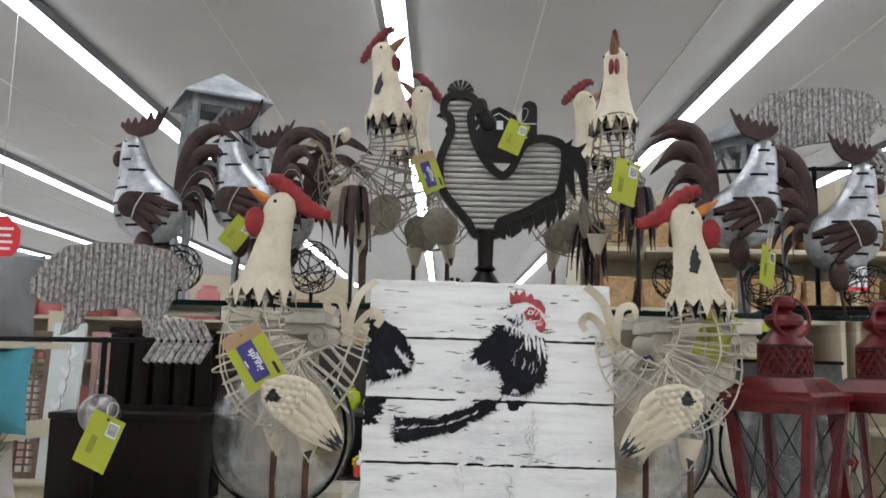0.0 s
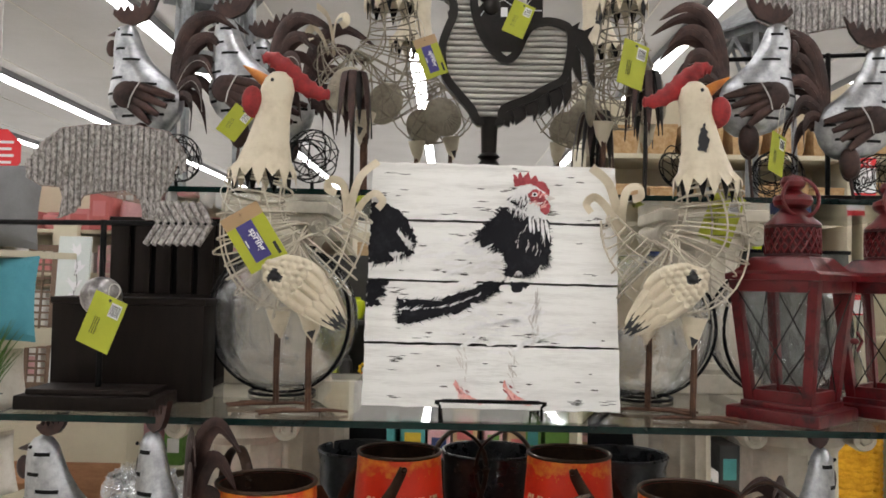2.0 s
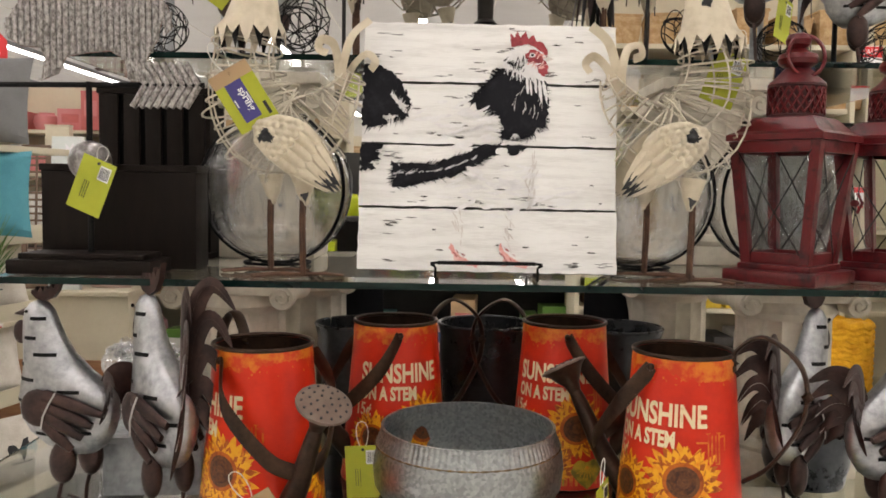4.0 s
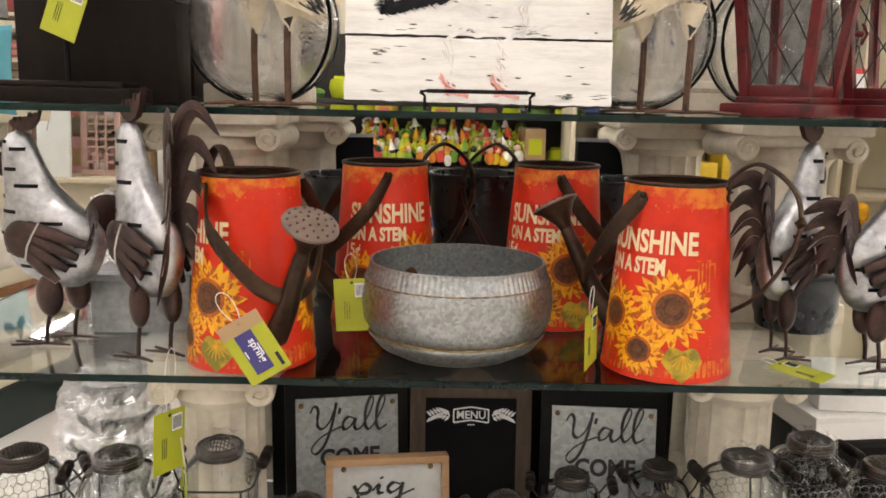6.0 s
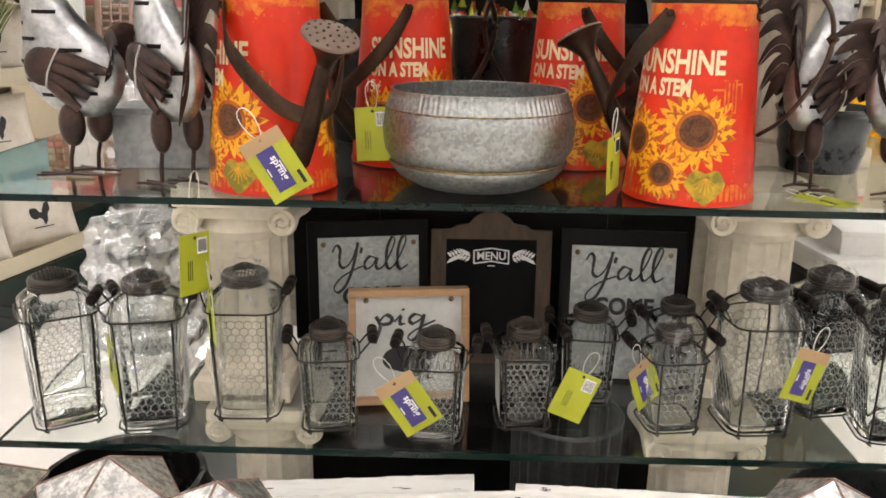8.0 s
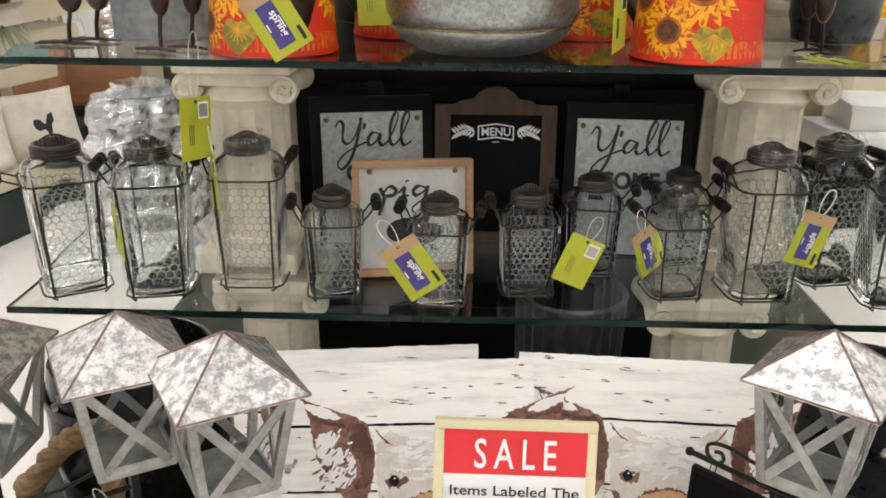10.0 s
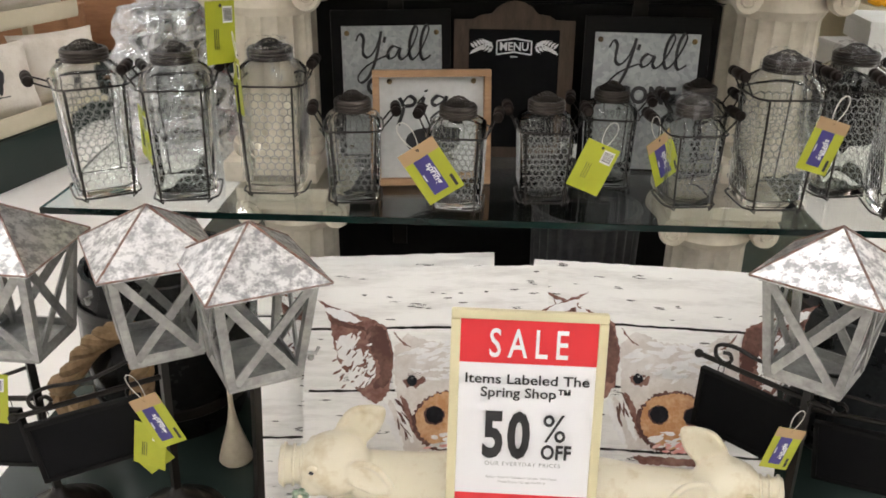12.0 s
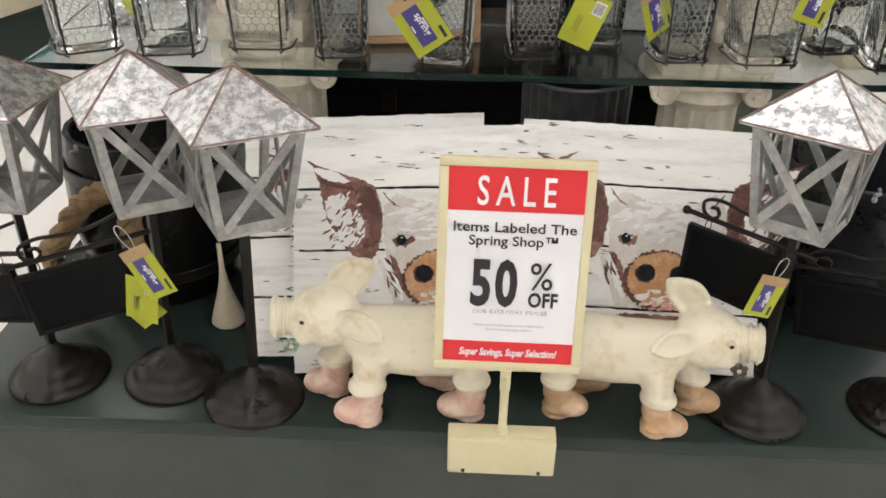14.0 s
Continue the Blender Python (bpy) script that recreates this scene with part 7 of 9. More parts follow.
    while z < max(p[1] for p in pts) - 0.004:
        for a, b in spans(pts, z, 1):
            tin.tube([(a + 0.004, 0, z + zb), (b - 0.004, 0, z + zb)], 0.0058, 0, n=8)
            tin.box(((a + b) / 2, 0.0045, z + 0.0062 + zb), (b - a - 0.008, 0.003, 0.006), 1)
        z += 0.0124
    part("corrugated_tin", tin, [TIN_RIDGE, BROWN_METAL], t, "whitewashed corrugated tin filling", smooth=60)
    part("stand", Shape().lathe([(0.050, 0), (0.050, 0.008), (0.034, 0.014), (0.022, 0.022), (0.032, 0.040), (0.034, 0.056), (0.022, 0.074), (0.016, 0.082), (0.024, 0.088), (0.016, 0.096), (0.018, 0.165), (0.02, 0.17)], 28), DARK_METAL, t, "turned dark stand")


TIN_RIDGE = mat("rubbed_white_tin", (0.50, 0.48, 0.44), 0.5, 0.4, (0.24, 0.21, 0.19), 18, 0.45, 0.8, 0.2, 120, stretch=(1, 4, 4))
corrugated_rooster()


def weathervane(m, label, flip=1):
    """A tin pig over an arrow, on a post with a ball and a dark block."""
    t = thing("weathervane", m, label, "weathervane", "tin weathervanes")
    part("block", Shape().box((0, 0, 0.012), (0.235, 0.105, 0.024), bevel=0.004).box((0, 0, 0.029), (0.205, 0.085, 0.010), bevel=0.003), DARK_WOOD, t)
    part("post", Shape().tube([(0, 0, 0.03), (0, 0, 0.315)], 0.005, n=10), BLACK, t)
    part("ball", Shape().ell((0, 0, 0.185), (0.034, 0.034, 0.034), n=28, k=16), TIN_BALL, t, "mottled steel ball")
    part("arrow_shaft", Shape().tube([(-0.200, 0, 0.308), (0.19, 0, 0.312)], 0.0045, n=8), BLACK, t)
    head = Shape()
    for i in range(6):
        x = -0.270 + 0.012 * i
        h = 0.006 + 0.007 * i
        for sg in (-1, 1):
            head.tube([(x, 0, 0.308), (x + 0.020, 0, 0.308 + sg * h)], 0.0052, n=6)
    part("arrow_head", head, TIN_MOTTLE, t, "ribbed tin arrow head")
    fl = Shape()
    for i in range(8):
        x = 0.094 + 0.0125 * i
        for sg in (-1, 1):
            fl.tube([(x, 0, 0.311), (x - 0.022, 0, 0.311 + sg * 0.036)], 0.0060, n=8)
    part("fletching", fl, TIN_MOTTLE, t, "ribbed tin arrow tail")
    o = [(-0.134, 0.074), (-0.137, 0.095), (-0.112, 0.132), (-0.078, 0.158), (-0.020, 0.166), (0.056, 0.164), (0.106, 0.154), (0.131, 0.126), (0.138, 0.094), (0.128, 0.082), (0.122, 0.104), (0.112, 0.070), (0.096, 0.042), (0.100, 0.006), (0.070, 0.004), (0.058, 0.042),
         (0.036, 0.054), (-0.004, 0.050), (-0.036, 0.044), (-0.050, 0.016), (-0.078, 0.004), (-0.072, 0.040), (-0.078, 0.058), (-0.110, 0.060)]
    o = [(x, z + 0.312) for x, z in o]
    pg = Shape().plate(o, 0.003, 0)
    x = -0.130
    while x < 0.136:
        for a, b in spans(o, x, 0):
            pg.tube([(x, -0.0002, a + 0.001), (x, -0.0002, b - 0.001)], 0.0054, 0, n=12)
        x += 0.0105
    pg.tube([(a, 0, b) for a, b in o], 0.0012, 1, n=4, closed=True)
    part("tin_pig", pg, [TIN_MOTTLE, RUSTY_EDGE], t, "corrugated mottled tin silhouette", smooth=50)
    return t


weathervane(pose(-0.580, 1.425, S2 + 0.001, 0, 0, 0), "corrugated tin animal weathervane on a dark block, upper shelf")
weathervane(pose(0.890, 1.965, S1 + 0.001, 0, 0, -10) @ Matrix.Scale(1.21, 4), "corrugated tin animal weathervane on a dark block, top shelf")
hang_tag(-0.545, 1.384, 1.742, -8, 22, front=False, size=0.98, cord=0.03)
hang_tag(-0.335, 1.355, 1.885, 6, -32, size=1.08, cord=0.05)
hang_tag(0.505, 1.50, 1.945, 6, 20, front=False, size=1.0)
hang_tag(0.152, 1.705, 2.350, 4, 22, front=False, size=0.76)
hang_tag(-0.440, 1.800, 2.140, 10, 35, front=False, size=0.78)
hang_tag(0.372, 1.66, 2.26, 25, 12, front=False, size=1.0)
hang_tag(0.705, 1.785, 2.105, 40, 12, front=False, size=0.95, cord=0.08)
hang_tag(-0.055, 1.70, 2.275, 30, -25, size=0.9)


def wire_ball(x, y, r, seed):
    """A ball of black wire on a short rod."""
    rng = random.Random(seed)
    t = thing("wire_ball", pose(x, y, S1 + 0.001), "loose black wire ball on a short stand", "decor", "black wire balls")
    s = Shape()
    c = Vector((0, 0, r + 0.028))
    for k in range(15):
        R = Euler((rng.uniform(0, 6), rng.uniform(0, 6), rng.uniform(0, 6))).to_matrix()
        q = rng.uniform(0.55, 1.0)
        h = math.sqrt(1 - q * q) * r
        s.tube([c + R @ Vector((q * r * math.cos(a), q * r * math.sin(a), h)) for a in [2 * math.pi * i / 22 for i in range(22)]], 0.0012, n=4, closed=True)
    part("wires", s, BLACK, t)
    part("rod", Shape().tube([(0, 0, 0), (0, 0, 0.03)], 0.004, n=8).lathe([(0.03, 0), (0.03, 0.004), (0.001, 0.005)], 20), BLACK, t)


for k, (x, y, r) in enumerate(((-0.585, 1.80, 0.052), (-0.285, 1.76, 0.056), (0.490, 1.74, 0.050), (0.770, 1.96, 0.060), (0.985, 1.92, 0.055))):
    wire_ball(x, y, r, 300 + k)


def tin_plume(x, y, h, seed):
    """A bunch of long dark tin leaves that droop from the head of a rod."""
    rng = random.Random(seed)
    t = thing("tin_plume", pose(x, y, S1 + 0.001), "bunch of drooping dark tin leaves on a rod", "decor", "dark tin plumes")
    part("rod", Shape().tube([(0, 0, 0.004), (0, 0, h)], 0.004, n=8).lathe([(0.034, 0), (0.034, 0.004), (0.006, 0.007)], 22), DARK_METAL, t)
    for k in range(11):
        a = 2 * math.pi * k / 11 + rng.uniform(-0.2, 0.2)
        out, drop, w = rng.uniform(0.022, 0.052), rng.uniform(0.085, 0.130), rng.uniform(0.006, 0.010)
        d, e = Vector((math.cos(a), math.sin(a), 0)), Vector((-math.sin(a), math.cos(a), 0))
        line = smoothline([d * 0.004 + Vector((0, 0, h)), d * out * 0.7 + Vector((0, 0, h + 0.012)), d * out + Vector((0, 0, h - drop * 0.5)), d * out * 1.1 + Vector((0, 0, h - drop))], 4)
        n = len(line)
        v = []
        for i, p in enumerate(line):
            q = w * math.sin(math.pi * (0.15 + 0.84 * i / (n - 1)))
            v += [p - e * q, p + d * 0.002, p + e * q, p - d * 0.0012]
        f = [(4 * i + c, 4 * i + (c + 1) % 4, 4 * i + 4 + (c + 1) % 4, 4 * i + 4 + c) for i in range(n - 1) for c in range(4)]
        part("leaf", Shape().add(v, f), BROWN_METAL if k % 3 else DARK_METAL, t)


tin_plume(-0.195, 1.70, 0.235, 401)
tin_plume(0.400, 1.70, 0.245, 402)
tin_plume(0.335, 1.88, 0.200, 403)


# ---- upper shelf: red lanterns, globes, dark crate ----
def red_lantern(m):
    t = thing("red_lantern", m, "distressed red metal lantern with crossed wires, on the upper shelf", "lantern", "red lanterns")
    hb, ht, he = 0.056, 0.076, 0.081
    z0, z1 = 0.028, 0.236
    part("foot", Shape().box((0, 0, 0.011), (0.160, 0.160, 0.022), bevel=0.005).box((0, 0, 0.026), (2 * hb + 0.012, 2 * hb + 0.012, 0.012), bevel=0.003), RED_LANTERN, t)
    for i in (-1, 1):
        for j in (-1, 1):
            part("corner_post", Shape().tube([(i * (hb - 0.007), j * (hb - 0.007), z0), (i * (ht - 0.007), j * (ht - 0.007), z1)], 0.0112, n=4), RED_LANTERN, t)
    for k in range(4):
        q = pose(0, 0, 0, 0, 0, 90 * k)
        part("lower_rail", Shape().box((0, -hb + 0.005, z0 + 0.012), (2 * hb - 0.024, 0.008, 0.022), bevel=0.001), RED_LANTERN, t, m=q)
        part("upper_rail", Shape().box((0, -ht + 0.005, z1 - 0.010), (2 * ht - 0.024, 0.008, 0.020), bevel=0.001), RED_LANTERN, t, m=q)
        for sg in (-1, 1):
            part("cross_wire", Shape().tube([(sg * (hb - 0.014), -hb + 0.001, z0 + 0.02), (-sg * (ht - 0.014), -ht + 0.001, z1 - 0.016)], 0.0013, n=5), DARK_METAL, t, m=q)

        g = Shape()
        for off, flip in ((0.010, 0), (0.0118, 1)):
            v = [(-hb + 0.012, -hb + off, z0 + 0.02), (hb - 0.012, -hb + off, z0 + 0.02), (ht - 0.012, -ht + off, z1 - 0.018), (-ht + 0.012, -ht + off, z1 - 0.018)]
            g.add(v, [(3, 2, 1, 0) if flip else (0, 1, 2, 3)])
        part("pane", g, PANE, t, m=q).visible_shadow = False
    part("latch", Shape().ell((ht - 0.012, -ht - 0.002, 0.135), (0.006, 0.008, 0.006), n=12, k=8).tube([(ht - 0.012, -ht - 0.006, 0.118), (ht - 0.006, -ht - 0.012, 0.135), (ht - 0.012, -ht - 0.006, 0.152)], 0.003, n=6), RED_LANTERN, t, m=pose(0, 0, 0, 0, 0, 90))
    ht2 = 0.046
    rings = []
    for h, z in ((he, z1), (he, z1 + 0.010), (he - 0.012, z1 + 0.016), (0.050, z1 + 0.038), (0.046, z1 + 0.040)):
        rings.append([(-h, -h, z), (h, -h, z), (h, h, z), (-h, h, z)])
    part("roof", Shape().loft(rings), RED_LANTERN, t, "stepped red hip roof", smooth=15)
    zc = z1 + 0.040
    part("collar", Shape().lathe([(0.046, zc), (0.046, zc + 0.004), (0.042, zc + 0.005), (0.042, zc + 0.050), (0.046, zc + 0.051), (0.046, zc + 0.055)], 32), RED_DARK, t)
    lat = Shape()
    for i in range(22):
        for sg in (-1, 1):
            a = 2 * math.pi * i / 22
            lat.tube([(0.0445 * math.cos(a + sg * 0.29 * q), 0.0445 * math.sin(a + sg * 0.29 * q), zc + 0.006 + 0.0215 * q) for q in range(3)], 0.0022, n=5)
    part("fretwork", lat, RED_LANTERN, t, "pierced fretwork band")
    zt = zc + 0.055
    cap = [(0.047, zt), (0.044, zt + 0.004), (0.034, zt + 0.012), (0.026, zt + 0.022), (0.020, zt + 0.028), (0.030, zt + 0.034), (0.033, zt + 0.042), (0.030, zt + 0.050), (0.016, zt + 0.056), (0.012, zt + 0.060), (0.019, zt + 0.066), (0.021, zt + 0.074), (0.017, zt + 0.083), (0.001, zt + 0.088)]
    part("cap", Shape().lathe(cap, 28), RED_LANTERN, t, "turned red cap and knob")
    part("ring", Shape().tube([(0.006 + 0.030 * math.sin(a), -0.020 + 0.008 * math.cos(a), zt + 0.046 + 0.034 * math.cos(a)) for a in [2 * math.pi * i / 26 for i in range(26)]], 0.0034, n=7, closed=True), RED_LANTERN, t, m=pose(0, 0, 0, 0, 0, 45))
    return t


RED_DARK = mat("dark_red_enamel", (0.05, 0.008, 0.010), 0.5, 0.1, (0.05, 0.006, 0.008), 30, 0.4, 0.7)
red_lantern(pose(0.597, 1.455, S2 + 0.001, 0, 0, -47))
red_lantern(pose(0.800, 1.515, S2 + 0.001, 0, 0, -47))


GLOBE_GLASS = film_material(0.45, 20, 0.0, 0.0012)



def globe(x, y, r, label):
    """A thick glass globe held between two iron hoops, in film."""
    t = thing("glass_globe", pose(x, y, S2 + 0.001), label, "vase", "glass globes")
    c = r + 0.006
    out = [(r * math.sin(a) * 1.0 if a < 2.75 else r * 0.40, c - r * math.cos(a)) for a in [0.25 + 2.5 * i / 22 for i in range(23)]]
    out = [(r * 0.26, c - r * 0.97)] + out + [(r * 0.40, c + r * 0.98), (r * 0.43, c + r * 1.02)]
    inn = [(max(0.001, p - 0.0075), z + (0.004 if i < 3 else 0)) for i, (p, z) in enumerate(out)]
    part("glass", Shape().lathe(out + list(reversed(inn)), 56, cap=False), GLOBE_GLASS, t).visible_shadow = False
    wr = random.Random(int(1000 * x))
    crease = [wr.uniform(0.985, 1.03) for _ in range(64)]
    film = [(max(0.02, 1.03 * r * math.sin(a)), c - 1.03 * r * math.cos(a)) for a in [0.3 + 2.5 * i / 20 for i in range(21)]]
    part("wrap", Shape().lathe(film, 64, ripple=lambda a, z: crease[int(a / 6.2832 * 64 + 0.5) % 64], cap=False), GLINT_WRAP, t, "tight creased clear wrap").visible_shadow = False
    hoop = [(1.04 * r * math.sin(a), -0.0, c + 1.04 * r * math.cos(a)) for a in [0.5 + (2 * math.pi - 1.0) * i / 40 for i in range(41)]]
    for rz in (22, -22):
        part("hoop", Shape().tube(hoop, 0.0036, n=6), BLACK, t, "black iron hoop", m=pose(0, 0, 0, 0, 0, rz) @ Matrix.Translation((0, 0, 0.002)))
    part("stand_ring", Shape().tube(ring(r * 0.45, 0.0035, 30), 0.0032, n=6, closed=True), BLACK, t)
    return t


globe(-0.312, 1.640, 0.138, "round clear glass globe in black hoops on the upper shelf")
globe(0.386, 1.660, 0.135, "round clear glass globe in black hoops on the upper shelf")
globe(0.672, 1.705, 0.130, "round clear glass globe in black hoops behind the red lanterns")


# added backdrop: its grey stands for the dimness seen through the lantern panes
t = thing("grey_backdrop", pose(0.700, 1.868, S2 + 0.001, -4), "added smoke-grey backdrop for the dim space behind the red lanterns", "panel")
part("face", Shape().box((0, 0, 0.150), (0.40, 0.012, 0.30), bevel=0.002), SMOKE_DIM, t)
part("edging", Shape().box((0, 0, 0.304), (0.41, 0.016, 0.008), bevel=0.001), BLACK, t)


def dark_crate():
    t = thing("slatted_crate", pose(-0.573, 1.755, S2 + 0.001), "dark stained slatted wooden crate standing on end", "crate")
    w, d, h = 0.223, 0.11, 0.340
    for c, s in (((0, d / 2, h / 2), (w, 0.012, h)), ((0, 0, 0.006), (w, d, 0.012)), ((0, 0, h - 0.006), (w, d, 0.012))):
        part("board", Shape().box(c, s, bevel=0.001), DARK_WOOD, t)
    for i in range(5):
        part("slat", Shape().box((-w / 2 + 0.026 + 0.043 * i, -d / 2 + 0.006, h / 2), (0.031, 0.010, h - 0.026), bevel=0.0015), DARK_WOOD, t)
    for x in (-w / 2 + 0.006, w / 2 - 0.006):
        part("side", Shape().box((x, 0.003, h / 2), (0.012, d - 0.016, h - 0.026), bevel=0.001), DARK_WOOD, t)
    part("cross_rail", Shape().box((0, -d / 2 - 0.003, 0.17), (w, 0.008, 0.03), bevel=0.001), DARK_WOOD, t)
    # black sheet added behind the slats to keep the gaps dark
    part("lining", Shape().box((0, -d / 2 + 0.020, h / 2), (w - 0.03, 0.006, h - 0.03)), BLACK, t)
    b = thing("wooden_box", pose(-0.560, 1.530, S2 + 0.001), "low dark stained wooden box beside the crate", "box")
    part("body", Shape().box((0, 0, 0.085), (0.27, 0.075, 0.17), bevel=0.002), DARK_WOOD, b)
    part("lid", Shape().box((0, 0, 0.176), (0.276, 0.080, 0.012), bevel=0.002), DARK_WOOD, b)


dark_crate()


def tin_house(x, y, z, turn, k=1.0):
    """A zinc lantern house with a hip roof, standing at the back of the top shelf."""
    t = thing("tin_lantern", pose(x, y, z, 0, 0, turn) @ Matrix.Scale(k, 4), "blue-grey zinc lantern tower with a hip roof, on the top shelf", "lantern", "zinc tower lanterns")
    hb, he, z1, z2 = 0.075, 0.112, 0.545, 0.635
    part("foot", Shape().box((0, 0, 0.01), (0.19, 0.19, 0.02), bevel=0.003), GALV_DULL, t)
    for i in (-1, 1):
        for j in (-1, 1):
            part("leg", Shape().tube([(i * (hb + 0.01), j * (hb + 0.01), 0.02), (i * hb, j * hb, z1)], 0.010, n=4), GALV_DULL, t)
    for q in range(4):
        R = pose(0, 0, 0, 0, 0, 90 * q)
        part("brace", Shape().tube([(-hb, -hb, z1 - 0.16), (0, -hb, z1 - 0.02)], 0.007, n=4).tube([(hb, -hb, z1 - 0.16), (0, -hb, z1 - 0.02)], 0.007, n=4), GALV_DULL, t, m=R)
        part("rail", Shape().box((0, -hb, z1 - 0.012), (2 * hb, 0.010, 0.024)).box((0, -hb, z1 - 0.175), (2 * hb, 0.010, 0.020)), GALV_DULL, t, m=R)
    s = Shape()
    for q in range(4):
        s.add([(-he, -he, z1), (he, -he, z1), (0, 0, z2), (-he, -he, z1 - 0.006), (he, -he, z1 - 0.006), (0, 0, z2 - 0.008)], [(0, 1, 2), (5, 4, 3), (0, 3, 4, 1)], 0, pose(0, 0, 0, 0, 0, 90 * q))
    part("roof", s, GALV_DULL, t, "plain zinc hip roof", smooth=15)


tin_house(-0.605, 2.12, S1 + 0.001, 28)
tin_house(0.790, 2.18, S1 + 0.001, 30, 0.90)


def barn_silhouette():
    t = thing("tin_barn", pose(0.104, 1.98, S1 + 0.001), "dark tin barn and silo cut-out on a rod stand", "decor")
    k = 0.0014
    z0 = 0.375
    part("barn", Shape().plate([(-0.055, z0), (0.075, z0), (0.075, z0 + 0.085), (0.062, z0 + 0.120), (0.020, z0 + 0.142), (-0.025, z0 + 0.120), (-0.055, z0 + 0.09)], 0.006), DARK_METAL, t)
    part("silo", Shape().plate([(0.076, z0), (0.114, z0), (0.114, z0 + 0.140)] + [(0.095 + 0.019 * math.cos(a), z0 + 0.14 + 0.019 * math.sin(a)) for a in (0.5, 1.0, 1.57, 2.1, 2.6)] + [(0.076, z0 + 0.14)], 0.006), DARK_METAL, t)
    lines = Shape()
    for zz in (0.03, 0.065, 0.10):
        lines.box((0.095, -0.0036, z0 + zz), (0.034, 0.001, 0.002))
    lines.tube([(0.02, -0.004, z0 + 0.125), (-0.02, -0.004, z0 + 0.105), (-0.045, -0.004, z0 + 0.07)], 0.001, n=4).tube([(0.02, -0.004, z0 + 0.125), (0.05, -0.004, z0 + 0.105), (0.065, -0.004, z0 + 0.07)], 0.001, n=4)
    lines.box((0.022, -0.0036, z0 + 0.095), (0.016, 0.001, 0.022))
    part("cut_lines", lines, WHITE, t)
    part("rod", Shape().tube([(0, 0, 0), (0, 0, z0 + 0.01)], 0.006, n=8).box((0, 0, 0.006), (0.16, 0.08, 0.012)), DARK_METAL, t)
    w = thing("tin_windmill", pose(0.022, 1.84, S1 + 0.001), "small dark tin windmill cut-out", "decor")
    bl = Shape()
    for i in range(10):
        a = 2 * math.pi * i / 10
        bl.plate([(0.008 * math.cos(a - 0.2), 0.052 + 0.008 * math.sin(a - 0.2)), (0.026 * math.cos(a - 0.2), 0.052 + 0.026 * math.sin(a - 0.2)), (0.026 * math.cos(a + 0.2), 0.052 + 0.026 * math.sin(a + 0.2)), (0.008 * math.cos(a + 0.2), 0.052 + 0.008 * math.sin(a + 0.2))], 0.002)
    part("blades", bl, DARK_METAL, w)
    part("mast", Shape().plate([(-0.014, 0), (0.014, 0), (0.003, 0.055), (-0.003, 0.055)], 0.003), DARK_METAL, w)
    part("vane", Shape().plate([(-0.030, 0.058), (-0.048, 0.066), (-0.048, 0.050)], 0.002).tube([(-0.03, 0, 0.058), (0, 0, 0.052)], 0.001, n=4), DARK_METAL, w)


barn_silhouette()


# ---- behind and beside the display ----
def trunk(x, y, z, w, d, h, label):
    t = thing("lidded_chest", pose(x, y, z), label, "chest", "black chests")
    part("body", Shape().box((0, 0, h * 0.42), (w, d, h * 0.84), bevel=0.004), BLACK, t)
    part("lid", Shape().box((0, 0, h * 0.92), (w + 0.012, d + 0.012, h * 0.15), bevel=0.006), BLACK, t)
    for sx in (-0.3, 0.3):
        part("clasp", Shape().box((sx * w, -d / 2 - 0.003, h * 0.80), (0.03, 0.006, 0.05), bevel=0.001), DARK_METAL, t)


trunk(0.085, 1.735, BASE + 0.001, 0.74, 0.30, 0.385, "black lacquered wooden chest under the lowest glass shelf")
trunk(0.095, 1.725, S4 + 0.001, 0.80, 0.20, 0.340, "black lacquered wooden chest behind the tin signs")


def ribbed_tub(x, y, z, r, h, label):
    t = thing("ribbed_tub", pose(x, y, z), label, "tub")
    part("body", Shape().lathe([(r * 0.9, 0), (r * 0.92, 0.004), (r, h), (r - 0.004, h), (r * 0.9, 0.01), (0.001, 0.01)], 208, ripple=lambda a, q: 1 + 0.034 * math.sin(26 * a), cap=False), TUB_GREY, t)
    part("rim", Shape().tube(ring(r, h, 40), 0.005, n=8, closed=True), TUB_GREY, t)


TUB_GREY = mat("dark_ribbed_tin", (0.13, 0.13, 0.135), 0.36, 0.7, (0.08, 0.08, 0.085), 14, 0.4, 0.7, 0.1, 90)
ribbed_tub(0.247, 1.500, BASE + 0.001, 0.106, 0.405, "dark grey ribbed tin tub under the lowest glass shelf")


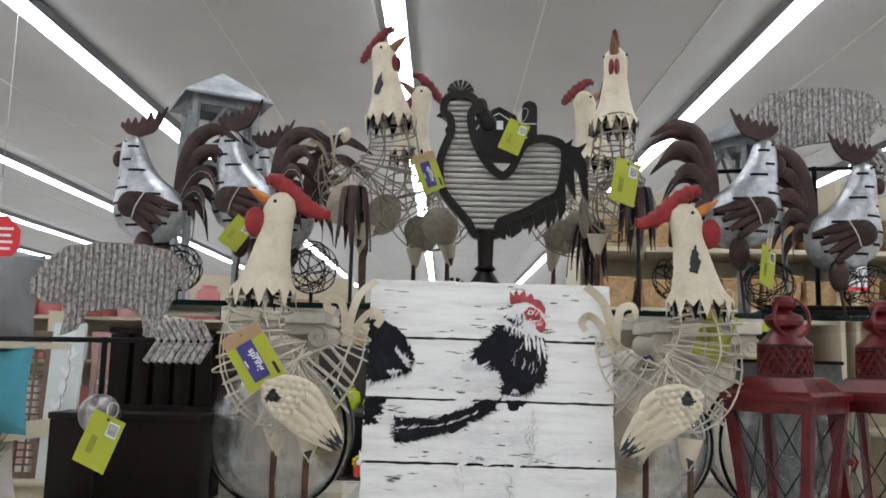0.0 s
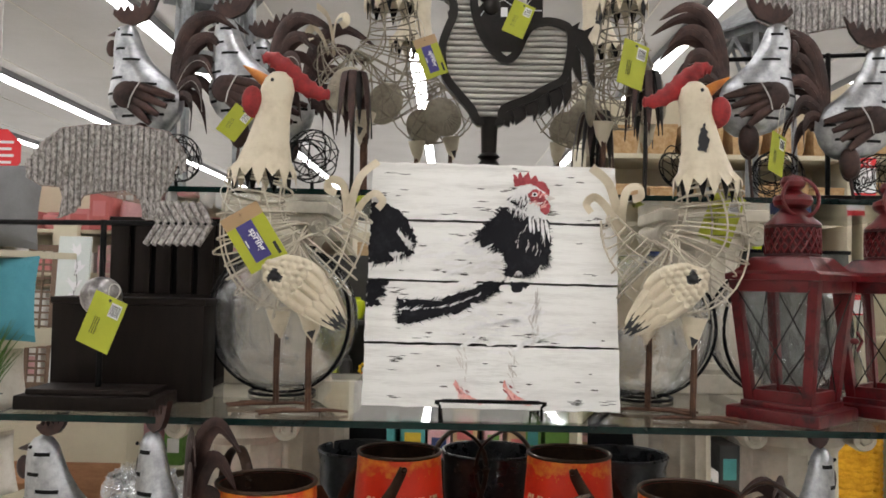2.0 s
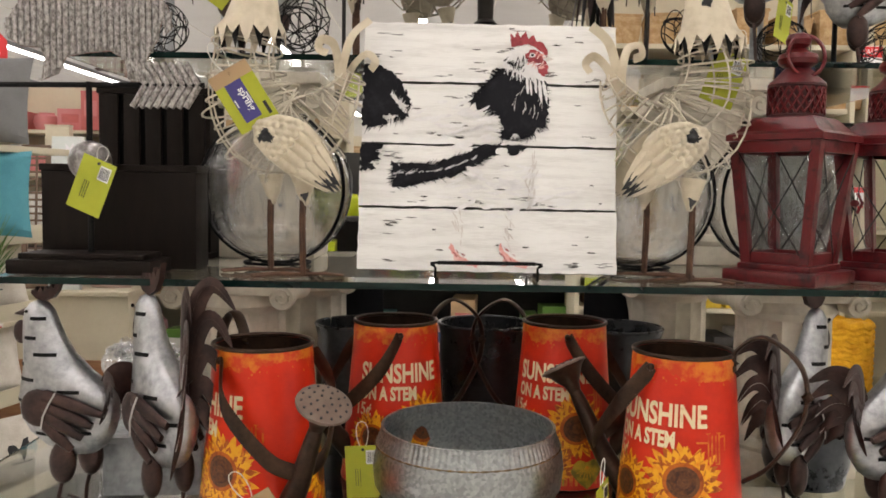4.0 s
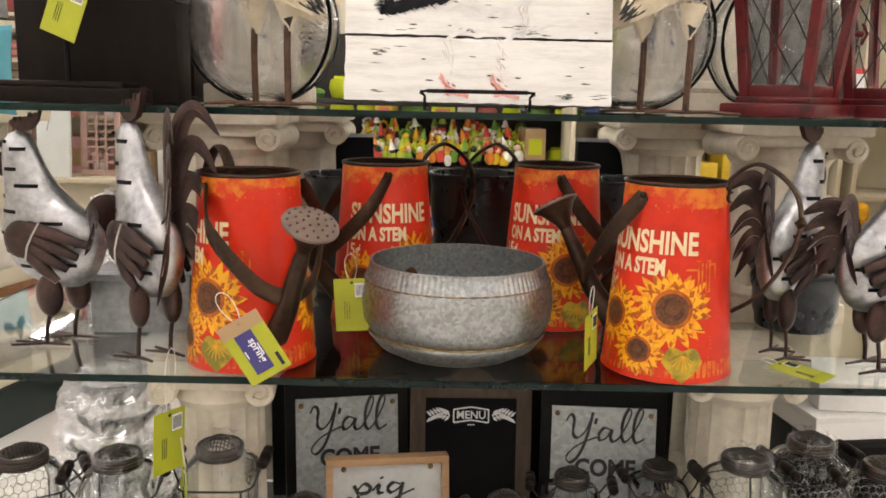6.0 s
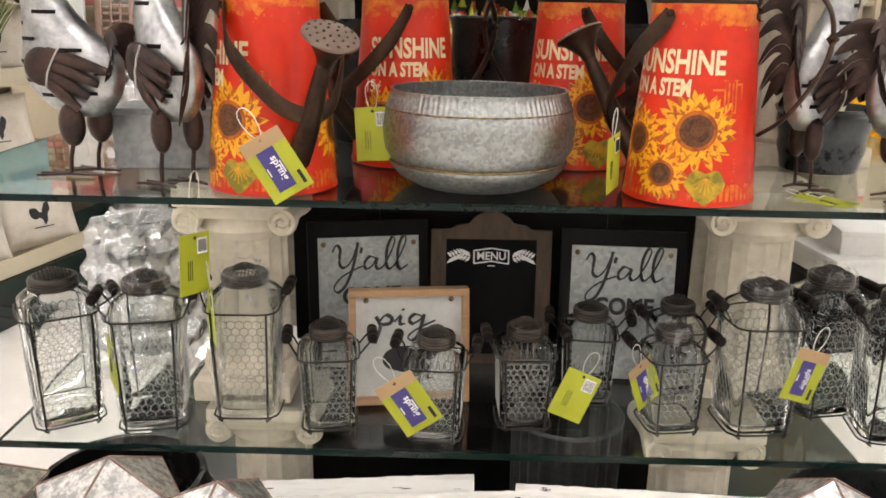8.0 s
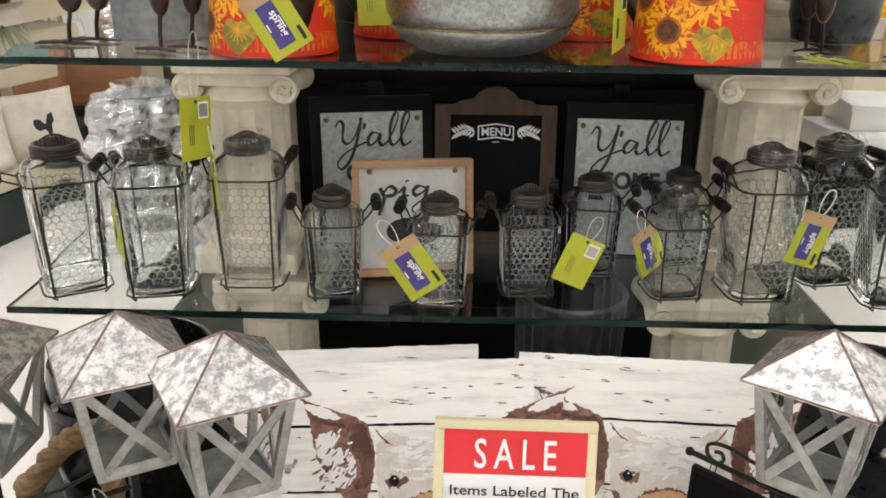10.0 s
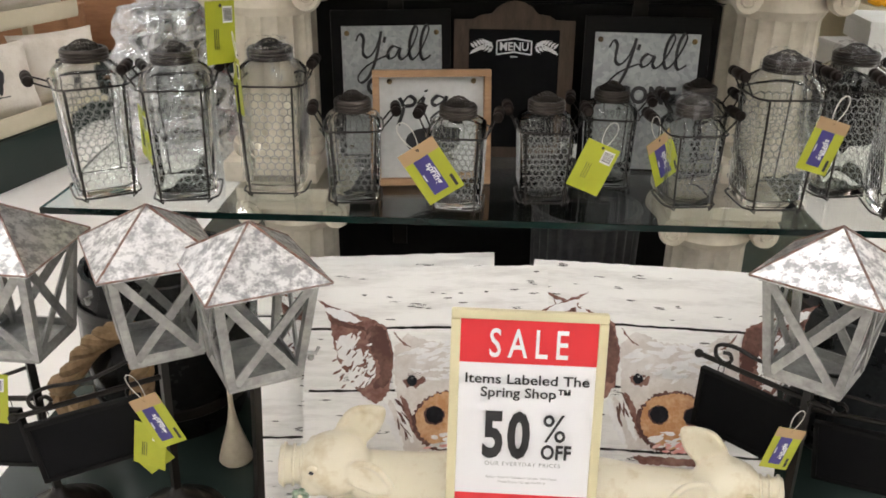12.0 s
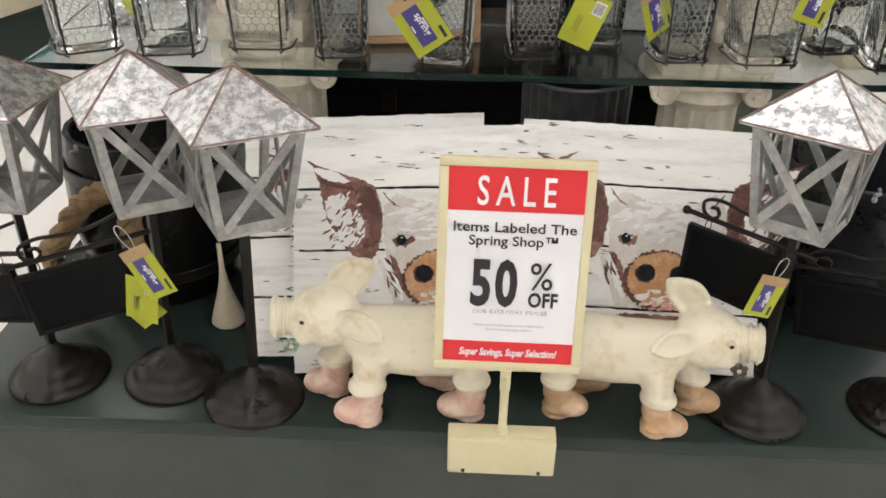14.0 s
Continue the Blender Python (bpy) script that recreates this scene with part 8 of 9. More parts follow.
def rope_barrel():
    t = thing("rope_barrel", pose(-0.580, 1.360, BASE + 0.001), "black barrel planter with thick rope handles", "planter")
    prof = [(0.135, 0), (0.150, 0.06), (0.165, 0.16), (0.160, 0.26), (0.148, 0.335), (0.138, 0.335), (0.145, 0.25), (0.13, 0.02), (0.001, 0.02)]
    part("body", Shape().lathe(prof, 40, ripple=lambda a, z: 1 - 0.012 * (abs(math.sin(10 * a)) < 0.12), cap=False), BLACK_GLOSS, t)
    for z, r in ((0.07, 0.155), (0.27, 0.161)):
        part("band", Shape().lathe([(r, z - 0.012), (r + 0.002, z - 0.01), (r + 0.002, z + 0.01), (r, z + 0.012)], 40, cap=False), DARK_METAL, t)
    for path in (((0.00, -0.150, 0.255), (-0.015, -0.185, 0.275), (-0.065, -0.190, 0.245), (-0.140, -0.160, 0.150), (-0.185, -0.110, 0.105), (-0.150, -0.150, 0.085), (-0.090, -0.185, 0.110)),
                 ((-0.005, -0.150, 0.250), (0.020, -0.185, 0.265), (0.020, -0.190, 0.200), (0.010, -0.190, 0.130), (-0.010, -0.190, 0.100))):
        s = Shape()
        core = smoothline(path, 10)
        for q in range(3):
            line = []
            for i, p in enumerate(core):
                d = (core[min(i + 1, len(core) - 1)] - core[max(i - 1, 0)]).normalized()
                u = d.cross(Vector((0.2, 0.9, 0.4))).normalized()
                w = d.cross(u)
                a = i * 0.5 + q * 2.0944
                line.append(p + 0.010 * (math.cos(a) * u + math.sin(a) * w))
            s.tube(line, 0.0125, n=8)
        part("rope_handle", s, ROPE, t, "thick twisted hemp rope")


rope_barrel()
black_bucket(0.800, 1.36, BASE + 0.001, 0.135, 0.160, 0.30, "large black enamelled tub under the lowest glass shelf")


def wrapped_dishes(x, y, z, r, count, label, h=0.045):
    rng = random.Random(int(x * 777))
    t = thing("wrapped_dishes", pose(x, y, z), label, "dishes", "film-wrapped glass")
    for k in range(count):
        rr = r * (1 - 0.10 * k)
        part("dish", Shape().lathe([(rr * 0.5, k * h), (rr * 0.55, k * h + 0.004), (rr * 0.96, k * h + h * 0.7), (rr, k * h + h * 0.9), (rr * 0.97, k * h + h * 0.92), (rr * 0.5, k * h + 0.008), (0.001, k * h + 0.008)], 36, cap=False), GLASS, t)
    rings = []
    n, m = 60, 10 * count
    fold = [rng.uniform(0, 6.28) for _ in range(8)]
    for q in range(m + 1):
        u = q / m
        zz = 0.003 + (count * h + 0.012) * u
        base_r = r * (1.12 - 0.065 * count * u) * (1 + 0.06 * math.sin(2 * math.pi * u * count + 1.0)) * (1 if u < 0.93 else 0.55)
        row = []
        for i in range(n):
            a = 2 * math.pi * i / n
            k = 1 + 0.05 * math.sin(5 * a + fold[0] + 5 * u) + 0.05 * math.sin(11 * a + fold[1] - 9 * u) + 0.03 * math.sin(17 * a + fold[2] + 14 * u) + rng.uniform(-0.014, 0.014)
            row.append((base_r * k * math.cos(a), base_r * k * math.sin(a), zz + rng.uniform(-0.003, 0.003) * (q > 0)))
        rings.append(row)
    part("film", Shape().loft(rings, cap=False), FILM_SHINE, t, "crinkled shiny wrap", smooth=0)


FILM_SHINE = mat("shiny_wrap", (0.88, 0.89, 0.92), 0.08, 0.75, (0.78, 0.79, 0.82), 40, 0.35, 0.65, 0.2, 60, alpha=0.5)
wrapped_dishes(-0.575, 1.535, S4 + 0.001, 0.108, 5, "stack of glass dishes in crinkled clear wrap", 0.057)
wrapped_dishes(-0.520, 1.66, S3 + 0.001, 0.095, 4, "stack of glass dishes in crinkled clear wrap", 0.05)
wrapped_dishes(-0.640, 1.80, S3 + 0.001, 0.080, 4, "stack of glass dishes in crinkled clear wrap", 0.05)


def tin_box(x, y, z, w, d, h, turn, m, label, name="tin_box", cat="box"):
    t = thing(name, pose(x, y, z, 0, 0, turn), label, cat)
    part("body", Shape().box((0, 0, h / 2 - 0.004), (w, d, h - 0.008), bevel=0.003), m, t)
    part("lid", Shape().box((0, 0, h - 0.006), (w + 0.006, d + 0.006, 0.012), bevel=0.002), m, t)


tin_box(-0.500, 1.52, S3 + 0.001, 0.17, 0.11, 0.105, 4, GALV_DULL, "dull galvanised metal box behind the roosters")
CARTON = mat("white_carton", (0.78, 0.77, 0.75), 0.6, 0.0, (0.70, 0.69, 0.66), 8, 0.4, 0.8)
# added black box: fills the dark below the cartons and holds them up
tin_box(0.87, 1.66, S4 + 0.001, 0.26, 0.18, 0.165, 4, BLACK, "plain black box added for the dark below the cartons", "storage_box", "box")
for k, (x, y, turn) in enumerate(((0.86, 1.66, 8), (0.90, 1.67, -6))):
    tin_box(x, y, S4 + 0.167 + 0.050 * k, 0.24, 0.17, 0.049, turn, CARTON, "white cardboard carton in a loose stack", "carton", "carton")

# dark panels added to dim the background between the watering cans
for x, turn in ((-0.205, 12), (0.415, -10)):
    t = thing("dimming_panel", pose(x, 1.925, S3 + 0.001, -12, 0, turn), "dark grey panel added to dim the back of the shelf", "panel", "slate panels")
    part("face", Shape().box((0, 0, 0.165), (0.17, 0.008, 0.33), bevel=0.001), CHALK, t)
    part("edging", Shape().box((0, 0, 0.333), (0.18, 0.014, 0.008)).box((0, 0, 0.004), (0.18, 0.014, 0.008)), GALV_DULL, t)


# ---- far shop fittings ----
PILLOW = mat("cream_linen", (0.74, 0.69, 0.62), 0.9, 0.0, (0.56, 0.50, 0.42), 10, 0.4, 0.8, 0.4, 160)
TEAL = mat("teal_linen", (0.09, 0.33, 0.40), 0.9, 0.0, (0.07, 0.27, 0.33), 10, 0.4, 0.8, 0.4, 160)
GREY_CLOTH = mat("grey_linen", (0.20, 0.20, 0.20), 0.9, 0.0, (0.16, 0.16, 0.16), 10, 0.4, 0.8, 0.4, 160)
SHELF_CREAM = mat("cream_shelving", (0.62, 0.56, 0.42), 0.5, 0.0, (0.56, 0.50, 0.37), 4, 0.4, 0.8, 0.05, 40)
TAN = mat("tan_wicker", (0.42, 0.25, 0.11), 0.7, 0.0, (0.58, 0.40, 0.22), 26, 0.4, 0.65, 0.6, 120)
CEDAR = mat("cedar_board", (0.40, 0.20, 0.10), 0.6, 0.0, (0.30, 0.14, 0.07), 8, 0.35, 0.7, 0.2, 70, stretch=(1, 5, 5))
YELLOW = mat("yellow_yarn", (0.80, 0.42, 0.02), 0.8, 0.0, (0.62, 0.28, 0.01), 30, 0.4, 0.65, 0.5, 140)
PINKBOX = mat("coral_card", (0.62, 0.20, 0.20), 0.7, 0.0, (0.55, 0.26, 0.26), 6, 0.4, 0.8)
GRASS = mat("grass_blades", (0.05, 0.13, 0.02), 0.5, 0.0, (0.12, 0.22, 0.04), 20, 0.4, 0.7, vary=0.2)
LIMEPLASTIC = mat("lime_display", (0.50, 0.58, 0.02), 0.4)
LATTICE = mat("grey_brown_lattice", (0.20, 0.13, 0.09), 0.7, 0.0, (0.13, 0.085, 0.06), 12, 0.4, 0.7, 0.2, 80)
PALE_BLUE = mat("pale_canvas", (0.70, 0.74, 0.72), 0.8, 0.0, (0.60, 0.66, 0.64), 5, 0.4, 0.8)


def cushion(x, y, z, w, h, d, m, turn=0, tilt=0, print_mark=True, label="plump cream linen cushion with a small dark print", seed=1):
    rng = random.Random(seed)
    t = thing("cushion", pose(x, y, z, tilt, 0, turn), label, "cushion", "cushions in the bins")
    v, f = [], []
    n = 14
    for sgn in (-1, 1):
        for j in range(n + 1):
            for i in range(n + 1):
                u, q = 2 * i / n - 1, 2 * j / n - 1
                pin = 1 - 0.08 * (u * u) * (1 - q * q) - 0.0
                puff = ((1 - u ** 4) * (1 - q ** 4)) ** 0.55
                v.append((u * w / 2 * (1 - 0.07 * (1 - q * q)), sgn * d / 2 * puff, h / 2 + q * h / 2 * (1 - 0.07 * (1 - u * u))))
        k = 0 if sgn < 0 else (n + 1) ** 2
        for j in range(n):
            for i in range(n):
                a = k + j * (n + 1) + i
                q = (a, a + 1, a + n + 2, a + n + 1)
                f.append(q if sgn < 0 else tuple(reversed(q)))
    part("cover", Shape().add(v, f), m, t)
    if print_mark:
        s = Shape()
        o = ragged([(p.x * w, p.y * w) for p in smoothline([(-0.10, -0.06), (-0.13, 0.05), (-0.07, 0.06), (0.0, 0.01), (0.05, 0.10), (0.10, 0.11), (0.09, 0.02), (0.06, -0.06), (0.02, -0.14), (-0.02, -0.06)], 3, True)], 0.004, rng, 0.012)
        s.plate(o, 0.002, 0, Matrix.Translation((0, -d / 2 * 1.03, h * 0.5)))
        s.box((0.0, -d / 2 * 1.03, h * 0.30), (w * 0.22, 0.002, 0.005))
        part("print", s, INK, t, "small dark printed motif", smooth=0)


def bin_unit():
    t = thing("bin_unit", pose(-2.46, 3.80, 0, 0, 0, -14), "tiered cream bin unit on a dark green base", "shelf unit")
    part("base", Shape().box((0, 0, 0.11), (1.05, 1.0, 0.22), bevel=0.01), GREEN_BASE, t)
    for z, w in ((0.24, 1.02), (0.64, 0.82), (1.06, 0.86), (1.44, 0.98), (1.86, 1.02)):
        part("shelf", Shape().box(((w - 1.02) / 2, 0, z), (w, 0.96, 0.03), bevel=0.005), SHELF_CREAM, t)
        if z < 1.8:
            part("lip", Shape().box(((w - 1.02) / 2, -0.485, z + 0.035), (w, 0.008, 0.07)), SHELF_CREAM, t)
            part("lip", Shape().box((w - 0.512, 0, z + 0.035), (0.008, 0.96, 0.07)), SHELF_CREAM, t)
    for sx in (-0.49, 0.0):
        part("upright", Shape().box((sx, 0.45, 1.05), (0.04, 0.04, 1.6)), SHELF_CREAM, t)
    R = pose(-2.46, 3.80, 0, 0, 0, -14)
    for k, z in enumerate((0.262, 0.662, 1.082)):
        for i in range(2):
            p = R @ Vector(((0.40, 0.21, 0.25)[k], -0.25 + 0.46 * i, z))
            cushion(p.x, p.y, p.z, 0.44, 0.34, 0.16, PILLOW, 70 - 14, -14, seed=10 * k + i)
            q = R @ Vector((-0.22 + 0.46 * i, -0.40, z))
            cushion(q.x, q.y, q.z, 0.44, 0.34, 0.16, PILLOW, -14, -12, seed=20 * k + i + 5)
    p = R @ Vector((0.42, 0.00, 1.46))
    cushion(p.x, p.y, p.z, 0.42, 0.40, 0.16, TEAL, 22, -10, False, "plump teal linen cushion with a covered button")
    p = R @ Vector((0.34, 0.05, 1.88))
    cushion(p.x, p.y, p.z, 0.48, 0.42, 0.17, GREY_CLOTH, 12, -14, False, "plump grey linen cushion on the top tier")


bin_unit()


def grass_pot(x, y, z, label):
    rng = random.Random(5)
    t = thing("potted_grass", pose(x, y, z), label, "plant")
    part("pot", Shape().lathe([(0.05, 0), (0.065, 0.09), (0.07, 0.10), (0.06, 0.10), (0.001, 0.085)], 24, cap=False), PILLOW, t)
    s = Shape()
    for i in range(130):
        a, r, l, b = rng.uniform(0, 6.28), rng.uniform(0, 0.05), rng.uniform(0.22, 0.42), rng.uniform(0.03, 0.16)
        p0 = Vector((r * math.cos(a), r * math.sin(a), 0.08))
        d = Vector((math.cos(a), math.sin(a), 0))
        line = [p0, p0 + d * b * 0.3 + Vector((0, 0, l * 0.55)), p0 + d * b + Vector((0, 0, l))]
        s.tube(smoothline(line, 3), [0.004, 0.004, 0.0036, 0.003, 0.0024, 0.0016, 0.0006], n=3)
    ob = part("grass", s, GRASS, t, "long green grass blades")
    tagged(ob, kind="stuff")


grass_pot(-2.02, 3.62, 1.079, "long artificial grass in a pale pot")

def lattice_panel(x, y, z, w, h, n, m, label, turn=0):
    t = thing("lattice_panel", pose(x, y, z, -4, 0, turn), label, "panel")
    for c, d in (((0, 0, 0.02), (w, 0.025, 0.04)), ((0, 0, h - 0.02), (w, 0.025, 0.04)), ((-w / 2 + 0.02, 0, h / 2), (0.04, 0.025, h - 0.08)), ((w / 2 - 0.02, 0, h / 2), (0.04, 0.025, h - 0.08))):
        part("frame_bar", Shape().box(c, d, bevel=0.003), m, t)
    k = max(2, int((w - 0.08) / n))
    for i in range(1, k):
        part("slat", Shape().box((-w / 2 + 0.04 + (w - 0.08) * i / k, -0.004, h / 2), (0.014, 0.008, h - 0.08)), m, t)
    kz = int((h - 0.08) / n)
    for i in range(1, kz):
        part("rung", Shape().box((0, 0.005, 0.04 + (h - 0.08) * i / kz), (w - 0.08, 0.008, 0.014)), m, t)


def gondola(x, y, w, levels, label, m=None, d=0.42, turn=0, back=True, name="shelf_unit"):
    t = thing(name, pose(x, y, 0, 0, 0, turn), label, "shelf unit", "shop shelving")
    m = m or SHELF_CREAM
    h = max(levels) + 0.35
    part("plinth", Shape().box((0, 0, 0.06), (w, d, 0.12)), GREEN_BASE, t)
    if back:
        part("back", Shape().box((0, d / 2, h / 2), (w, 0.02, h)), m, t)
    for sx in (-1, 1):
        part("end", Shape().box((sx * (w / 2 + 0.012), 0.0, h / 2), (0.022, d + 0.02, h)), m, t)
    for z in levels:
        part("shelf", Shape().box((0, 0, z - 0.012), (w - 0.002, d - 0.02, 0.024), bevel=0.003), m, t)
    return t


def goods(x, y, z, w, d, hmin, hmax, mats, seed, label, step=0.12, turn=0, round_share=0.35):
    """A shelf's row of mixed goods, each a box, jar or basket."""
    rng = random.Random(seed)
    pos = -w / 2
    while pos < w / 2 - step:
        ww = rng.uniform(0.6, 1.2) * step
        hh = rng.uniform(hmin, hmax)
        dd = rng.uniform(0.5, 0.9) * d
        m = rng.choice(mats)
        c = pose(x, y, z, 0, 0, turn) @ Vector((pos + ww / 2, rng.uniform(-0.05, 0.05), 0.001))
        s = Shape()
        if rng.random() < round_share:
            r = ww * 0.46
            s.lathe([(r * 0.75, 0), (r * 0.8, 0.004), (r, hh * 0.5), (r * 0.9, hh * 0.82), (r * 0.6, hh * 0.9), (r * 0.62, hh), (r * 0.5, hh), (r * 0.5, hh * 0.9)], 16)
            solid("jar", s, m, pose(c.x, c.y, c.z), label, "jar", "goods on far shelves")
        else:
            s.box((0, 0, hh / 2), (ww * 0.92, dd, hh), bevel=0.004)
            s.box((0, -dd / 2 - 0.0006, hh * 0.55), (ww * 0.6, 0.001, hh * 0.4), 1)
            solid("carton", s, [m, rng.choice(mats)], pose(c.x, c.y, c.z, 0, 0, turn + rng.uniform(-6, 6)), label, "carton", "goods on far shelves")
        pos += ww + rng.uniform(0.0, 0.02)


def colour(name, c, r=0.5):
    return mat(name, c, r, 0, tuple(0.8 * q for q in c), 12, 0.4, 0.7)


MIX = [colour("coral_goods", (0.55, 0.14, 0.13)), colour("teal_goods", (0.06, 0.28, 0.27)), colour("white_goods", (0.72, 0.70, 0.66)), colour("green_goods", (0.12, 0.26, 0.05)), colour("navy_goods", (0.03, 0.05, 0.14)), colour("tan_goods", (0.45, 0.30, 0.16)), colour("dark_goods", (0.03, 0.028, 0.026)), colour("yellow_goods", (0.62, 0.42, 0.03)), colour("rose_goods", (0.6, 0.33, 0.33))]

t = thing("display_table", pose(-2.45, 5.50, 0), "plain cream display table", "table")
part("tabletop", Shape().box((0, 0, 1.005), (0.86, 0.36, 0.03), bevel=0.004), SHELF_CREAM, t)
part("plinth", Shape().box((0.03, -0.02, 0.115), (1.10, 0.44, 0.23), bevel=0.006), GREEN_BASE, t)
part("cabinet", Shape().box((0, 0.02, 0.61), (0.82, 0.30, 0.76), bevel=0.003), SHELF_CREAM, t, "cream painted cabinet body")
part("cedar_front", Shape().box((0.02, -0.145, 0.40), (0.72, 0.022, 0.33), bevel=0.003), CEDAR, t, "plain cedar board front")
# to the left: lattice, canvas, pink boxes on shelves
lattice_panel(-2.67, 5.42, 1.021, 0.20, 0.94, 0.045, LATTICE, "grey-brown wooden lattice panel leaning on the shelving")
lattice_panel(-2.22, 5.55, 1.021, 0.26, 0.93, 0.05, colour("rosy_wicker", (0.52, 0.36, 0.30), 0.7), "pale rosy wicker lattice screen", 4)
t = thing("canvas_print", pose(-2.465, 5.40, 1.021, -5), "tall pale canvas print with line-drawn blossoms", "wall art")
part("canvas", Shape().box((0, 0, 0.50), (0.21, 0.03, 1.0), bevel=0.003), PALE_BLUE, t)
s = Shape()
rng = random.Random(8)
for k in range(5):
    cx, cz = rng.uniform(-0.06, 0.06), 0.42 + 0.11 * k
    for j in range(4):
        a = 1.57 + rng.uniform(-0.9, 0.9)
        s.plate(ragged([(cx, cz), (cx + 0.02 * math.cos(a) - 0.02, cz + 0.05), (cx + 0.08 * math.cos(a), cz + 0.10 * math.sin(a)), (cx + 0.02 * math.cos(a) + 0.025, cz + 0.04)], 0.003, rng, 0.01), 0.0008, 0, Matrix.Translation((0, -0.0156 - 0.0006 * j, 0)))
    s.tube([(cx, -0.0175, cz), (cx + 0.01, -0.0175, cz - 0.06), (cx - 0.005, -0.0175, cz - 0.12)], 0.0022, 1, n=4)
part("blossoms", s, [WHITE, INK], t, "white brushed petals with dark stems", smooth=0)
tin_box(-2.58, 5.60, 1.021, 0.16, 0.06, 1.08, 0, SHELF_CREAM, "tall cream painted door panel", "door_panel", "panel")
gondola(-2.0, 6.0, 2.6, (0.45, 0.95, 1.40, 1.78, 2.08), "cream shop shelving with boxed goods", turn=2)
goods(-2.0, 5.93, 2.08, 2.5, 0.3, 0.10, 0.30, [MIX[0], MIX[8], MIX[2], PINKBOX, MIX[5]], 31, "coral, white and tan goods on shop shelving", 0.2)
goods(-2.0, 5.93, 1.78, 2.5, 0.3, 0.12, 0.24, [MIX[0], PINKBOX, MIX[8], MIX[2]], 32, "coral and white goods on shop shelving", 0.22, round_share=0.1)
goods(-2.0, 5.93, 1.40, 2.5, 0.3, 0.10, 0.30, [MIX[2], CARTON, PINKBOX, MIX[8], CARTON], 33, "white and rose goods on shop shelving", 0.12)
goods(-2.0, 5.93, 0.95, 2.5, 0.3, 0.15, 0.35, [MIX[2], CARTON, MIX[8], MIX[5]], 34, "white, rose and tan goods on shop shelving", 0.16)
goods(-2.0, 5.93, 0.45, 2.5, 0.3, 0.15, 0.40, MIX, 35, "mixed goods on shop shelving", 0.2)
t = thing("display_plinth", pose(-2.78, 4.98, 0, 0, 0, -6), "low dark green display plinth", "plinth")
part("body", Shape().box((0, 0, 0.10), (1.0, 0.7, 0.20), bevel=0.008), GREEN_BASE, t)
t = thing("cedar_chest", pose(-2.72, 4.95, 0.201, 0, 0, 8), "plain cedar box on a low plinth", "chest")
part("box", Shape().box((0, 0, 0.17), (0.55, 0.34, 0.34), bevel=0.004), CEDAR, t)
part("lid", Shape().box((0, 0, 0.352), (0.57, 0.36, 0.024), bevel=0.004), CEDAR, t)
tin_box(-1.75, 4.3, 0.0, 0.32, 0.3, 0.24, 10, MIX[6], "low black storage box on the floor", "storage_box", "box")

# red octagon sign hung at the far left
t = thing("hanging_sign", pose(-3.02, 5.5, 2.57), "red octagonal sale sign on a ceiling rod", "sign")
part("panel", Shape().plate([(0.17 * math.cos(radians(22.5 + 45 * i)), 0.17 * math.sin(radians(22.5 + 45 * i))) for i in range(8)], 0.006), SALE_RED, t)
s = Shape()
for i in range(4):
    s.box((0, -0.0036, 0.07 - 0.045 * i), (0.22 - 0.03 * (i % 2), 0.001, 0.018))
part("wording", s, WHITE, t)
part("rod", Shape().tube([(0, 0, 0.15), (0, 0, CEIL - 2.57)], 0.004, n=6), CEILING, t)


def shelf_sign(x, y, z, w, h, label, turn=0, text=True):
    """A small red and white sale card on a stalk."""
    t = thing("sale_card", pose(x, y, z, 0, 0, turn), label, "sign", "small sale cards")
    s = Shape().box((0, 0, h / 2), (w, 0.003, h), 0).box((0, -0.002, h * 0.86), (w, 0.001, h * 0.26), 1).box((0, -0.002, h * 0.05), (w, 0.001, h * 0.09), 1)
    if text:
        write(s, "SALE", h * 0.19, (0, h * 0.80), 0, None, 0.0032, 0.9)
        write(s, "50%", h * 0.34, (0, h * 0.28), 2, None, 0.0032, 0.7, weight=0.001)
    part("card", s, [WHITE, SALE_RED, INK], t, smooth=0)
    part("stalk", Shape().tube([(0, 0.004, -0.10), (0, 0.004, h * 0.5)], 0.004, n=6), IVORY, t)


shelf_sign(1.995, 4.0, 2.221, 0.115, 0.19, "red and white shop sale card on a stalk")
shelf_sign(1.955, 4.0, 1.651, 0.085, 0.10, "red and white shop sale card on a stalk", text=False)
shelf_sign(-2.06, 3.45, 1.57, 0.10, 0.22, "red and white shop sale card on a stalk")

